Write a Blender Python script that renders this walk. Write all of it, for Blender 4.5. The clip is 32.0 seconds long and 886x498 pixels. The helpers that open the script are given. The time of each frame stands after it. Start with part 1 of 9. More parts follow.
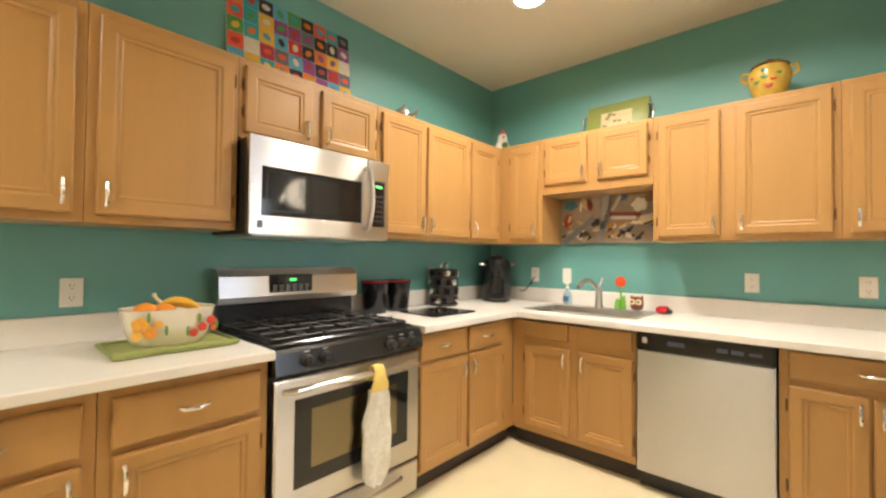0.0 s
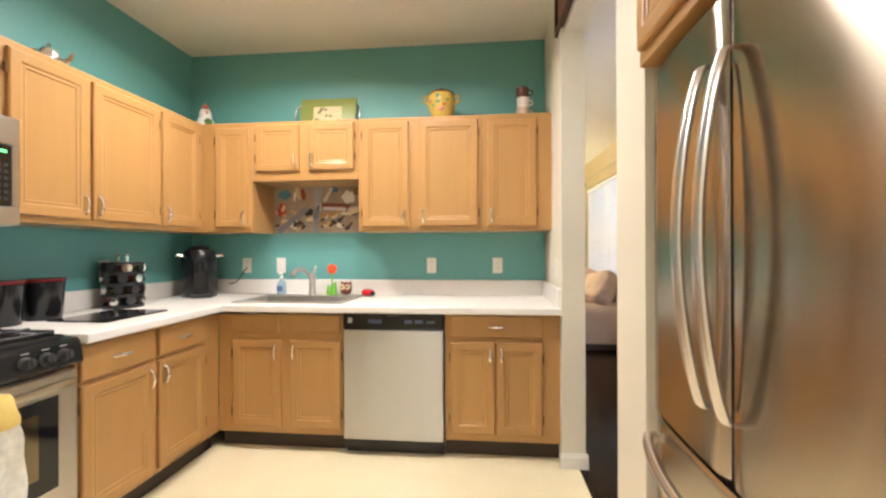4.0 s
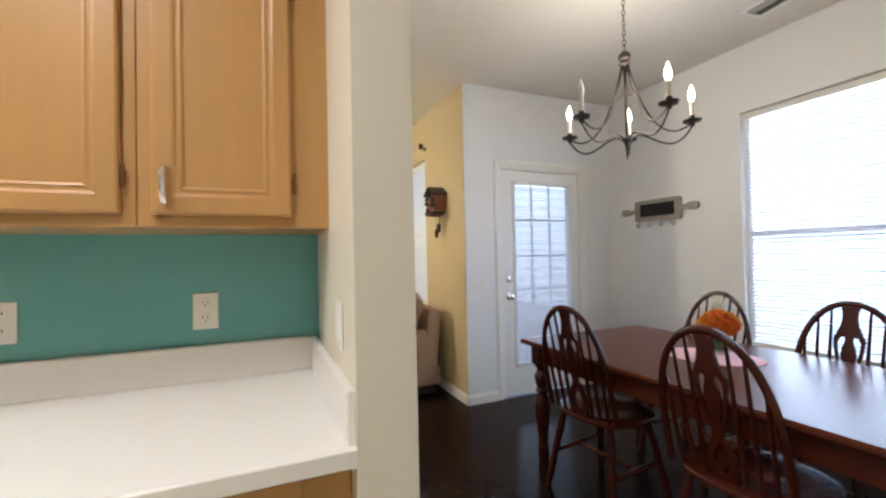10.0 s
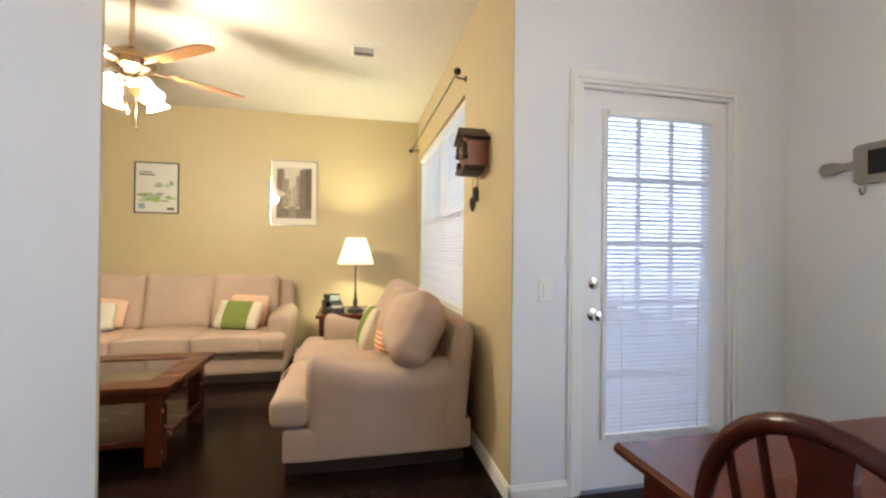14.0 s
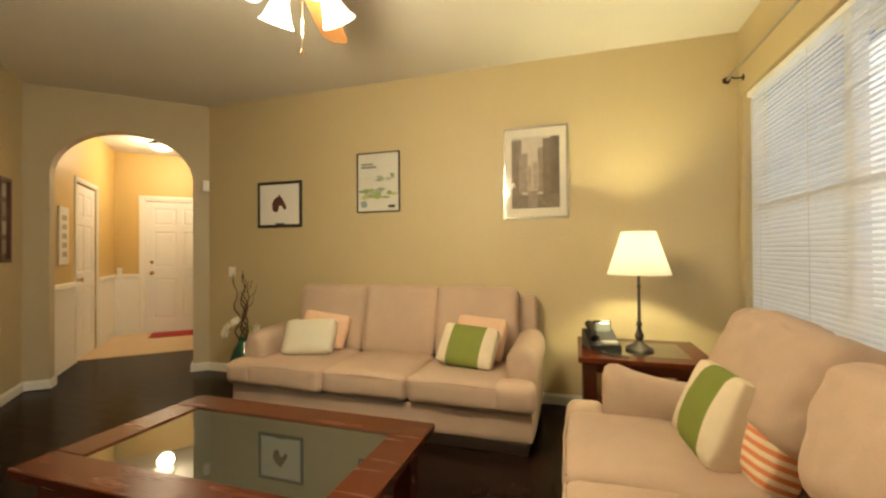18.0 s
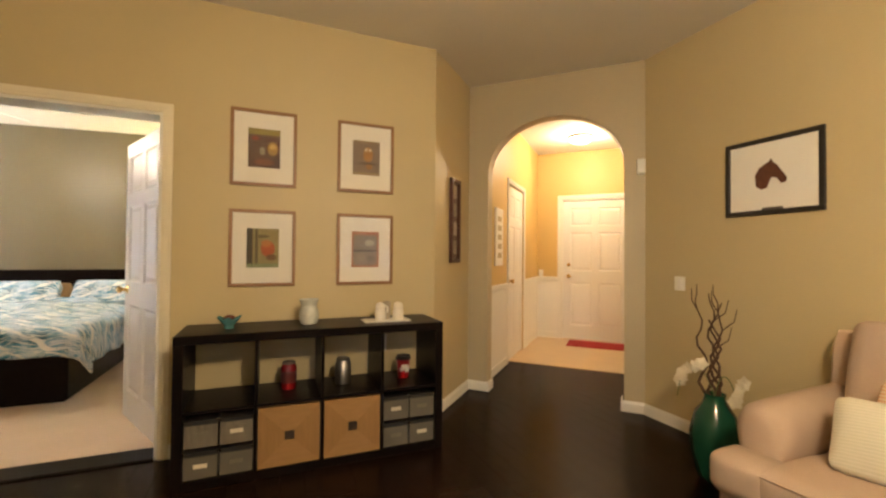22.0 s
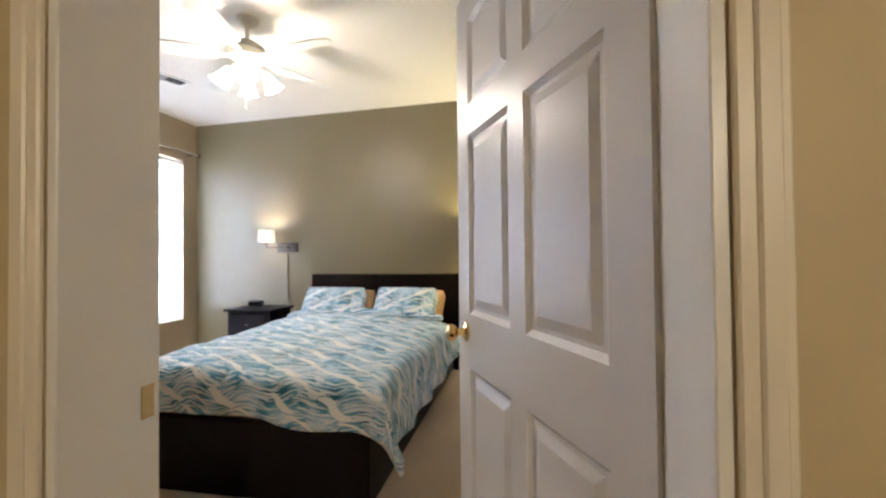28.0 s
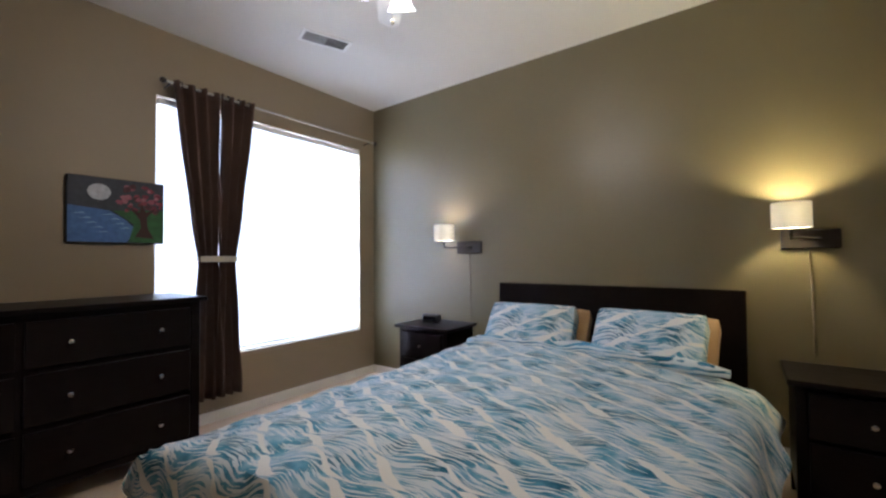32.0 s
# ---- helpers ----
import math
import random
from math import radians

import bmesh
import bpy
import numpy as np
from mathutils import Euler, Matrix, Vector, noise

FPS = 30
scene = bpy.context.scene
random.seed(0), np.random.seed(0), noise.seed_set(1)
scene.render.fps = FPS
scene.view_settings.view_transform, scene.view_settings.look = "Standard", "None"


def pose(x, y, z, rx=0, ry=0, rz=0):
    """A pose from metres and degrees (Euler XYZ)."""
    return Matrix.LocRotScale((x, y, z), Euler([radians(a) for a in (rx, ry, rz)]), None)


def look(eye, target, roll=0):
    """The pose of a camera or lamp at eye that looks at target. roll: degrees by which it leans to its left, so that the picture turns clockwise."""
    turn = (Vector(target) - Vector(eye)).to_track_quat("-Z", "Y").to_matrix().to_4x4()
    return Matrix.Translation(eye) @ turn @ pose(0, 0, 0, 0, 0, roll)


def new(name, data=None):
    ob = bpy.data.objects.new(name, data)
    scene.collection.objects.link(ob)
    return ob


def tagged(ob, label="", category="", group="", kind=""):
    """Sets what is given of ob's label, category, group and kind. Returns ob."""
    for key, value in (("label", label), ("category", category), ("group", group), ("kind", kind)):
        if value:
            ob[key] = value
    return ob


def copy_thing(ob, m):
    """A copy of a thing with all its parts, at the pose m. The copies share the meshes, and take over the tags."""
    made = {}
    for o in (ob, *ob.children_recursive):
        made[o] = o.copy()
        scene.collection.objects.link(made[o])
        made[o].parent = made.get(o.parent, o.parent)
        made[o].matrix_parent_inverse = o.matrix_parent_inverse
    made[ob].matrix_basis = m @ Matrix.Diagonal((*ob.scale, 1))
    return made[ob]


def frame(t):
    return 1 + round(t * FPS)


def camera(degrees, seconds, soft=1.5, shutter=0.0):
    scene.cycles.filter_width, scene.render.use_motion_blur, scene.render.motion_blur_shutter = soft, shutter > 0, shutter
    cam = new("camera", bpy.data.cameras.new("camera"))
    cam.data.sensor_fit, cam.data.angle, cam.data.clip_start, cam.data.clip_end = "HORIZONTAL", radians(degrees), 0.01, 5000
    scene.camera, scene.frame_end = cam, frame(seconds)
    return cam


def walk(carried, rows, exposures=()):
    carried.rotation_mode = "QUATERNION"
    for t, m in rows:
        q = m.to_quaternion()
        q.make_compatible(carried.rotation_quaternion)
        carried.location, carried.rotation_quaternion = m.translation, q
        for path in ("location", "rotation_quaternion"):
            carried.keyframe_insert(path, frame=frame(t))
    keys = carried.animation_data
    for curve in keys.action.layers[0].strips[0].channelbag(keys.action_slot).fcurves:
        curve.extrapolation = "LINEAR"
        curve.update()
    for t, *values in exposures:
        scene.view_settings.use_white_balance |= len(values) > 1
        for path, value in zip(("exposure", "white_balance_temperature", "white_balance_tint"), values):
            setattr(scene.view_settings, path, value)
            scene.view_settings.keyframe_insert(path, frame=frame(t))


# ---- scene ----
cam = camera(93.5, 32.0, soft=2.4)
PATH = [
    (0, (0.088, 0.084, 1.256), (-1.246, 1.574, 1.295), 0.6),
    (0.5, (0.092, 0.122, 1.241), (-1.099, 1.728, 1.287), 0.6),
    (1, (0.115, 0.111, 1.243), (-0.91, 1.828, 1.277), -0.1),
    (1.5, (0.122, 0.112, 1.221), (-0.713, 1.929, 1.239), -0.3),
    (2, (0.13, 0.103, 1.23), (-0.518, 1.995, 1.211), -0.5),
    (2.5, (0.108, 0.101, 1.23), (-0.366, 2.044, 1.186), -0.2),
    (3, (0.119, 0.098, 1.234), (-0.239, 2.065, 1.188), -0.1),
    (3.5, (0.179, 0.086, 1.236), (-0.112, 2.065, 1.212), -0.1),
    (4, (0.185, 0.084, 1.24), (-0.006, 2.075, 1.242), -0.2),
    (4.5, (0.195, 0.092, 1.239), (0.105, 2.09, 1.267), -0.4),
    (6.5, (0.207, 0.428, 1.216), (0.454, 2.412, 1.178), -0.2),
    (7, (0.204, 0.598, 1.228), (0.482, 2.577, 1.156), 0.0),
    (7.5, (0.21, 0.768, 1.228), (0.523, 2.742, 1.156), 0.3),
    (8, (0.223, 0.971, 1.243), (0.607, 2.933, 1.189), 0.2),
    (8.5, (0.279, 1.13, 1.271), (0.75, 3.074, 1.262), -0.4),
    (9, (0.347, 1.313, 1.295), (0.928, 3.227, 1.317), -1.0),
    (9.5, (0.409, 1.479, 1.287), (1.093, 3.358, 1.334), -1.5),
    (10, (0.462, 1.665, 1.279), (1.256, 3.5, 1.314), -1.2),
    (10.5, (0.528, 1.843, 1.237), (1.405, 3.641, 1.258), -0.9),
    (11, (0.658, 2.015, 1.233), (1.578, 3.791, 1.211), -0.6),
    (11.5, (0.791, 2.16, 1.22), (1.705, 3.938, 1.178), -0.2),
    (12, (0.904, 2.318, 1.217), (1.779, 4.116, 1.158), 0.2),
    (12.5, (1.019, 2.463, 1.217), (1.801, 4.303, 1.168), 0.4),
    (13, (1.141, 2.608, 1.22), (1.812, 4.492, 1.19), 0.4),
    (13.5, (1.251, 2.776, 1.215), (1.79, 4.702, 1.219), 0.4),
    (15.5, (1.355, 3.633, 1.217), (1.469, 5.629, 1.215), 0.7),
    (16, (1.318, 3.83, 1.212), (1.323, 5.83, 1.198), 0.2),
    (16.5, (1.25, 4.059, 1.239), (1.133, 6.055, 1.204), -0.1),
    (17, (1.16, 4.229, 1.224), (0.899, 6.211, 1.207), -0.5),
    (17.5, (1.06, 4.4, 1.219), (0.637, 6.354, 1.218), -0.5),
    (18, (0.93, 4.56, 1.22), (0.331, 6.468, 1.236), -0.4),
    (18.5, (0.792, 4.676, 1.203), (0.009, 6.516, 1.236), -0.0),
    (19, (0.636, 4.827, 1.226), (-0.336, 6.575, 1.237), 0.1),
    (19.5, (0.504, 4.971, 1.23), (-0.664, 6.595, 1.227), 0.4),
    (20, (0.355, 5.136, 1.228), (-1.004, 6.602, 1.217), 0.4),
    (20.5, (0.199, 5.217, 1.231), (-1.33, 6.506, 1.223), -0.1),
    (21, (0.025, 5.276, 1.221), (-1.645, 6.377, 1.223), 0.1),
    (21.5, (-0.164, 5.327, 1.242), (-1.944, 6.239, 1.243), 0.2),
    (22, (-0.326, 5.321, 1.219), (-2.176, 6.079, 1.251), 0.5),
    (22.5, (-0.515, 5.265, 1.2), (-2.411, 5.897, 1.255), 0.5),
    (23, (-0.656, 5.296, 1.213), (-2.6, 5.766, 1.24), 0.4),
    (23.5, (-0.852, 5.26, 1.2), (-2.823, 5.602, 1.207), 0.2),
    (24, (-1.066, 5.188, 1.182), (-3.05, 5.441, 1.154), 0.3),
    (24.5, (-1.268, 5.128, 1.167), (-3.26, 5.293, 1.119), 0.1),
    (25, (-1.492, 5.058, 1.174), (-3.49, 5.119, 1.117), -0.1),
    (25.5, (-1.698, 4.973, 1.174), (-3.697, 4.938, 1.131), -0.3),
    (26, (-1.937, 4.856, 1.181), (-3.934, 4.75, 1.154), 0.0),
    (26.5, (-2.15, 4.747, 1.18), (-4.143, 4.587, 1.183), 0.3),
    (28.5, (-2.984, 4.417, 1.197), (-4.938, 3.989, 1.213), -0.9),
    (29, (-3.173, 4.329, 1.205), (-5.115, 3.85, 1.196), -1.0),
    (29.5, (-3.328, 4.236, 1.206), (-5.257, 3.709, 1.18), -0.8),
    (30, (-3.516, 4.137, 1.2), (-5.422, 3.532, 1.16), -0.6),
    (30.5, (-3.689, 4.035, 1.203), (-5.565, 3.345, 1.167), -0.3),
    (31, (-3.821, 3.968, 1.201), (-5.647, 3.152, 1.189), -0.3),
    (31.5, (-3.928, 3.906, 1.211), (-5.669, 2.922, 1.224), -0.5),
    (32, (-4.022, 3.862, 1.205), (-5.64, 2.687, 1.249), -0.4),
]
walk(cam, [(t, look(eye, target, roll)) for t, eye, target, roll in PATH], [(0.0, 0.32, 6050, 11), (4.0, 0.38, 5500, 13), (7.0, 0.30, 5150, 11), (9.0, 0.0, 5200, 12), (10.0, -0.1, 5250, 11), (12.0, -0.1, 5300, 13), (13.5, 0.14, 5300, 13), (16.0, -0.12, 5600, 10), (18.0, -0.24, 6250, 8), (21.0, 0.18, 6500, 14), (24.0, 0.16, 6500, 20), (26.0, 0.26, 6250, 20), (28.5, -0.34, 5450, 18), (30.0, -0.62, 5350, 19), (31.0, -0.80, 5300, 20), (32.0, -1.12, 5300, 20)])

# ---- world and lights ----
world = bpy.data.worlds.new("world")
scene.world = world
world.use_nodes = True
wn = world.node_tree
sky = wn.nodes.new("ShaderNodeTexSky")
sky.sky_type, sky.sun_disc = "NISHITA", False
sky.sun_elevation, sky.sun_rotation = radians(40), radians(150)
wn.nodes["Background"].inputs[1].default_value = 0.12
wn.links.new(sky.outputs[0], wn.nodes["Background"].inputs[0])
sun_data = bpy.data.lights.new("sun", "SUN")
sun_data.energy, sun_data.angle, sun_data.color = 1.0, radians(12), (1.0, 0.95, 0.88)
sun = new("sun", sun_data)
sun.matrix_world = look((0, 0, 20), (6, 12, 0))


def lamp(name, place, watts, colour, size=0.06):
    d = bpy.data.lights.new(name, "POINT")
    d.energy, d.color, d.shadow_soft_size = watts, colour, size
    o = new(name, d)
    o.matrix_world = Matrix.Translation(place)
    return o


def panel_lamp(name, eye, target, wide, high, watts, colour):
    d = bpy.data.lights.new(name, "AREA")
    d.shape, d.size, d.size_y, d.energy, d.color = "RECTANGLE", wide, high, watts, colour
    o = new(name, d)
    o.matrix_world = look(eye, target)
    return o


WARM, WARMER, DAY = (1.0, 0.80, 0.55), (1.0, 0.70, 0.38), (0.86, 0.93, 1.0)
spot = bpy.data.lights.new("kitchen_downlight_lamp", "AREA")
spot.shape, spot.size, spot.energy, spot.color, spot.spread = "DISK", 0.16, 23, (1.0, 0.85, 0.66), math.radians(158)
new("kitchen_downlight_lamp", spot).matrix_world = look((-1.15, 2.2, 2.757), (-1.15, 2.2, 0))
# two made-up downlights that fill the counter and backsplash with light
fill_spot = spot.copy()
fill_spot.energy = 26
for x, y in ((-0.30, 1.95), (-0.8, -1.0)):
    new("kitchen_downlight_lamp", fill_spot).matrix_world = look((x, y, 2.757), (x, y, 0))
panel_lamp("dining_window_lamp", (4.05, 2.7, 1.45), (0, 2.7, 1.35), 1.8, 1.7, 78, DAY)
panel_lamp("living_window_lamp", (2.40, 6.87, 1.55), (0, 6.87, 1.45), 2.1, 1.55, 8, DAY)
panel_lamp("patio_door_lamp", (2.88, 5.25, 1.15), (2.88, 0, 1.1), 0.7, 1.6, 5, DAY)
panel_lamp("bedroom_window_lamp", (-6.07, 0.30, 1.42), (-6.07, 5, 1.35), 1.8, 1.8, 1040, (0.80, 0.89, 1.0))

# ---- materials ----
MATS = {}


def mat(name, colour, rough=0.5, metal=0.0, vary=0.06, scale=6.0, fine=0.0, bump=0.0, bscale=80.0, gloss=0.5, stretch=None, coat=0.0, rvary=0.0, piece=0.0):
    """A surface with broad mottling, fine grain and relief."""
    m = bpy.data.materials.new(name)
    m.use_nodes = True
    n, l = m.node_tree.nodes, m.node_tree.links
    b = n["Principled BSDF"]
    b.inputs["Roughness"].default_value, b.inputs["Metallic"].default_value = rough, metal
    b.inputs["Specular IOR Level"].default_value = gloss
    b.inputs["Coat Weight"].default_value = coat
    b.inputs["Coat Roughness"].default_value = 0.15
    tc = n.new("ShaderNodeTexCoord")
    vec = tc.outputs["Object"]
    if stretch:
        mp = n.new("ShaderNodeMapping")
        mp.inputs["Scale"].default_value = stretch
        l.new(vec, mp.inputs["Vector"])
        vec = mp.outputs["Vector"]
    a = n.new("ShaderNodeTexNoise")
    a.inputs["Scale"].default_value, a.inputs["Detail"].default_value = scale, 4
    l.new(vec, a.inputs["Vector"])
    f = n.new("ShaderNodeTexNoise")
    f.inputs["Scale"].default_value, f.inputs["Detail"].default_value = bscale, 3
    l.new(vec, f.inputs["Vector"])
    mix = n.new("ShaderNodeMix")
    mix.data_type = "RGBA"
    mix.inputs[6].default_value = (*[max(0, c * (1 - vary)) for c in colour], 1)
    mix.inputs[7].default_value = (*[min(1, c * (1 + vary)) for c in colour], 1)
    l.new(a.outputs[0], mix.inputs[0])
    out = mix.outputs[2]
    if fine or piece:
        hs = n.new("ShaderNodeHueSaturation")
        val = n.new("ShaderNodeMath")
        val.operation = "MULTIPLY_ADD"
        val.inputs[1].default_value, val.inputs[2].default_value = 2 * fine, 1 - fine
        l.new(f.outputs[0], val.inputs[0])
        vo = val.outputs[0]
        if piece:
            oi = n.new("ShaderNodeObjectInfo")
            v2 = n.new("ShaderNodeMath")
            v2.operation = "MULTIPLY_ADD"
            v2.inputs[1].default_value = 2 * piece
            l.new(oi.outputs["Random"], v2.inputs[0])
            v3 = n.new("ShaderNodeMath")
            v3.operation = "SUBTRACT"
            v3.inputs[1].default_value = piece
            l.new(vo, v3.inputs[0])
            l.new(v3.outputs[0], v2.inputs[2])
            vo = v2.outputs[0]
        l.new(vo, hs.inputs["Value"])
        l.new(out, hs.inputs["Color"])
        out = hs.outputs[0]
    l.new(out, b.inputs["Base Color"])
    if rvary:
        r = n.new("ShaderNodeMath")
        r.operation = "MULTIPLY_ADD"
        r.inputs[1].default_value, r.inputs[2].default_value = 2 * rvary, rough - rvary
        l.new(a.outputs[0], r.inputs[0])
        l.new(r.outputs[0], b.inputs["Roughness"])
    if bump:
        bp = n.new("ShaderNodeBump")
        bp.inputs["Strength"].default_value, bp.inputs["Distance"].default_value = 0.5, bump
        l.new(f.outputs[0], bp.inputs["Height"])
        l.new(bp.outputs[0], b.inputs["Normal"])
    MATS[name] = m
    return m


def glow(name, colour, strength):
    m = bpy.data.materials.new(name)
    m.use_nodes = True
    b = m.node_tree.nodes["Principled BSDF"]
    b.inputs["Base Color"].default_value = (*colour, 1)
    b.inputs["Emission Color"].default_value = (*colour, 1)
    b.inputs["Emission Strength"].default_value = strength
    return m


def translucent(name, colour, through_part, rough=0.6, weave=0.0):
    m = bpy.data.materials.new(name)
    m.use_nodes = True
    n, l = m.node_tree.nodes, m.node_tree.links
    b = n["Principled BSDF"]
    b.inputs["Base Color"].default_value = (*colour, 1)
    b.inputs["Roughness"].default_value = rough
    t = n.new("ShaderNodeBsdfTranslucent")
    t.inputs["Color"].default_value = (*colour, 1)
    mx = n.new("ShaderNodeMixShader")
    mx.inputs[0].default_value = through_part
    l.new(b.outputs[0], mx.inputs[1])
    l.new(t.outputs[0], mx.inputs[2])
    l.new(mx.outputs[0], n["Material Output"].inputs[0])
    return m


def glass(name, colour=(1, 1, 1), rough=0.0):
    m = bpy.data.materials.new(name)
    m.use_nodes = True
    n, l = m.node_tree.nodes, m.node_tree.links
    tr, gl, mx, fr = n.new("ShaderNodeBsdfTransparent"), n.new("ShaderNodeBsdfGlossy"), n.new("ShaderNodeMixShader"), n.new("ShaderNodeLayerWeight")
    tr.inputs[0].default_value = (*colour, 1)
    gl.inputs["Roughness"].default_value = rough
    fr.inputs[0].default_value = 0.5
    pw, ad = n.new("ShaderNodeMath"), n.new("ShaderNodeMath")
    pw.operation, ad.operation = "POWER", "MULTIPLY_ADD"
    pw.inputs[1].default_value = 4.0
    ad.inputs[1].default_value, ad.inputs[2].default_value = 0.6, 0.035
    l.new(fr.outputs["Facing"], pw.inputs[0])
    l.new(pw.outputs[0], ad.inputs[0])
    l.new(ad.outputs[0], mx.inputs[0])
    l.new(tr.outputs[0], mx.inputs[1])
    l.new(gl.outputs[0], mx.inputs[2])
    l.new(mx.outputs[0], n["Material Output"].inputs[0])
    return m


teal = mat("teal_paint", (0.15, 0.385, 0.37), 0.45, vary=0.04, scale=2, bump=0.0008, bscale=160)
white_wall = mat("white_paint", (0.79, 0.785, 0.775), 0.5, vary=0.03, scale=2, bump=0.0003, bscale=150)
cream = mat("cream_paint", (0.76, 0.715, 0.60), 0.5, vary=0.03, scale=2, bump=0.0003, bscale=150)
tan = mat("tan_paint", (0.55, 0.448, 0.255), 0.5, vary=0.04, scale=2, bump=0.0004, bscale=150)
arch_paint = mat("light_tan_paint", (0.50, 0.42, 0.27), 0.5, vary=0.04, scale=2, bump=0.0009, bscale=150)
foyer_paint = mat("gold_paint", (0.60, 0.42, 0.15), 0.5, vary=0.04, scale=2, bump=0.0009, bscale=150)
olive = mat("olive_paint", (0.150, 0.120, 0.058), 0.4, vary=0.05, scale=2, bump=0.001, bscale=150)
bed_tan = mat("bedroom_tan_paint", (0.265, 0.205, 0.125), 0.5, vary=0.04, scale=2, bump=0.0009, bscale=150)
ceil_m = mat("ceiling_paint", (0.74, 0.70, 0.62), 0.7, vary=0.03, scale=3, bump=0.002, bscale=90)
trim_m = mat("trim_paint", (0.82, 0.80, 0.74), 0.32, vary=0.03, scale=4, bump=0.0003, bscale=60)
# the trim paint again, with warm lamplight put into its colour
warm_lit_trim = mat("warm_lit_trim_paint", (0.79, 0.72, 0.57), 0.34, vary=0.04, scale=4, bump=0.0003, bscale=60)
door_m = mat("door_paint", (0.80, 0.78, 0.75), 0.35, vary=0.03, scale=3, bump=0.0006, bscale=120, stretch=(1, 1, 0.15))
oak = mat("maple_cabinet", (0.445, 0.25, 0.082), 0.36, vary=0.08, scale=3, fine=0.05, bump=0.0002, bscale=30, stretch=(6, 6, 0.5))
vinyl = mat("cream_vinyl", (0.76, 0.67, 0.44), 0.35, vary=0.07, scale=5, fine=0.04, bump=0.0005, bscale=40, rvary=0.08)
laminate = mat("white_laminate", (0.82, 0.80, 0.76), 0.3, vary=0.02, scale=5, fine=0.02, bscale=200)
steel = mat("brushed_steel", (0.50, 0.50, 0.52), 0.25, 1.0, vary=0.02, scale=2, fine=0.01, bscale=40, stretch=(0.6, 0.6, 12))
steel_h = mat("brushed_steel_across", (0.62, 0.60, 0.57), 0.28, 1.0, vary=0.05, scale=2, fine=0.05, bump=0.0002, bscale=40, stretch=(0.6, 0.6, 14))
chrome = mat("chrome", (0.88, 0.86, 0.83), 0.2, 1.0, vary=0.03)
brass = mat("brass", (0.72, 0.50, 0.20), 0.18, 1.0, vary=0.05)
bronze = mat("dark_bronze", (0.045, 0.036, 0.03), 0.4, 0.8, vary=0.2, scale=20)
black = mat("black_enamel", (0.012, 0.012, 0.013), 0.18, vary=0.2, scale=8, rvary=0.05)
black_matt = mat("black_plastic", (0.018, 0.017, 0.017), 0.45, vary=0.2, scale=10)
black_glass = mat("black_glass", (0.012, 0.012, 0.014), 0.06, vary=0.1)
# dark brown of toe kicks, underlay and plinths; also shade in the basket holes
base_hole_dark = mat("dark_base_and_hole_shade", (0.035, 0.022, 0.016), 0.5, vary=0.2)
espresso = mat("espresso_wood", (0.0075, 0.005, 0.0045), 0.34, gloss=0.07, vary=0.25, scale=4, fine=0.15, bump=0.0002, bscale=30, stretch=(1, 8, 8), rvary=0.06)
dark_floor = mat("dark_floorboard", (0.0135, 0.0068, 0.0045), 0.22, gloss=0.06, vary=0.25, scale=4, fine=0.10, bump=0.00015, bscale=26, stretch=(9, 0.8, 9), rvary=0.08, piece=0.12)
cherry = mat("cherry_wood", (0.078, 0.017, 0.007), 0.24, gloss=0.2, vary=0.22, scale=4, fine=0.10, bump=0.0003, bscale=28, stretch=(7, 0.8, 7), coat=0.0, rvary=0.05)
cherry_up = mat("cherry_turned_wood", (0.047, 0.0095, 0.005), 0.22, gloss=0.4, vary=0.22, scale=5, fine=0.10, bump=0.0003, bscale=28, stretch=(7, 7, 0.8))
upholstery = mat("pink_beige_chenille", (0.465, 0.345, 0.26), 0.92, vary=0.12, scale=4, fine=0.10, bump=0.0015, bscale=260, gloss=0.15)
carpet_m = mat("beige_carpet", (0.66, 0.52, 0.385), 0.95, vary=0.09, scale=3, fine=0.14, bump=0.006, bscale=160, gloss=0.1)
tile_m = mat("foyer_tile", (0.62, 0.46, 0.27), 0.4, vary=0.08, scale=5, fine=0.05, bump=0.0006, bscale=40)
paper = mat("white_mat_board", (0.82, 0.79, 0.73), 0.8, vary=0.02)
slat_m = translucent("blind_slat", (0.80, 0.82, 0.88), 0.18)
shade_cloth = translucent("roller_shade", (0.93, 0.94, 0.95), 0.6)


def brush(m, amount=0.95, wave=0.0):
    """Draw the gloss out upright, across the brushing, and let the sheet wave a little."""
    n, l = m.node_tree.nodes, m.node_tree.links
    up = n.new("ShaderNodeCombineXYZ")
    up.inputs[2].default_value = 1.0
    b = n["Principled BSDF"]
    b.inputs["Anisotropic"].default_value, b.inputs["Anisotropic Rotation"].default_value = amount, 0.0
    l.new(up.outputs[0], b.inputs["Tangent"])
    if wave:
        tc, mp, w, bp = n.new("ShaderNodeTexCoord"), n.new("ShaderNodeMapping"), n.new("ShaderNodeTexNoise"), n.new("ShaderNodeBump")
        mp.inputs["Scale"].default_value = (1, 1, 0.12)
        w.inputs["Scale"].default_value, w.inputs["Detail"].default_value = 2.6, 0.5
        bp.inputs["Strength"].default_value, bp.inputs["Distance"].default_value = 1.0, wave
        l.new(tc.outputs["Object"], mp.inputs["Vector"])
        l.new(mp.outputs[0], w.inputs["Vector"])
        l.new(w.outputs[0], bp.inputs["Height"])
        l.new(bp.outputs[0], b.inputs["Normal"])


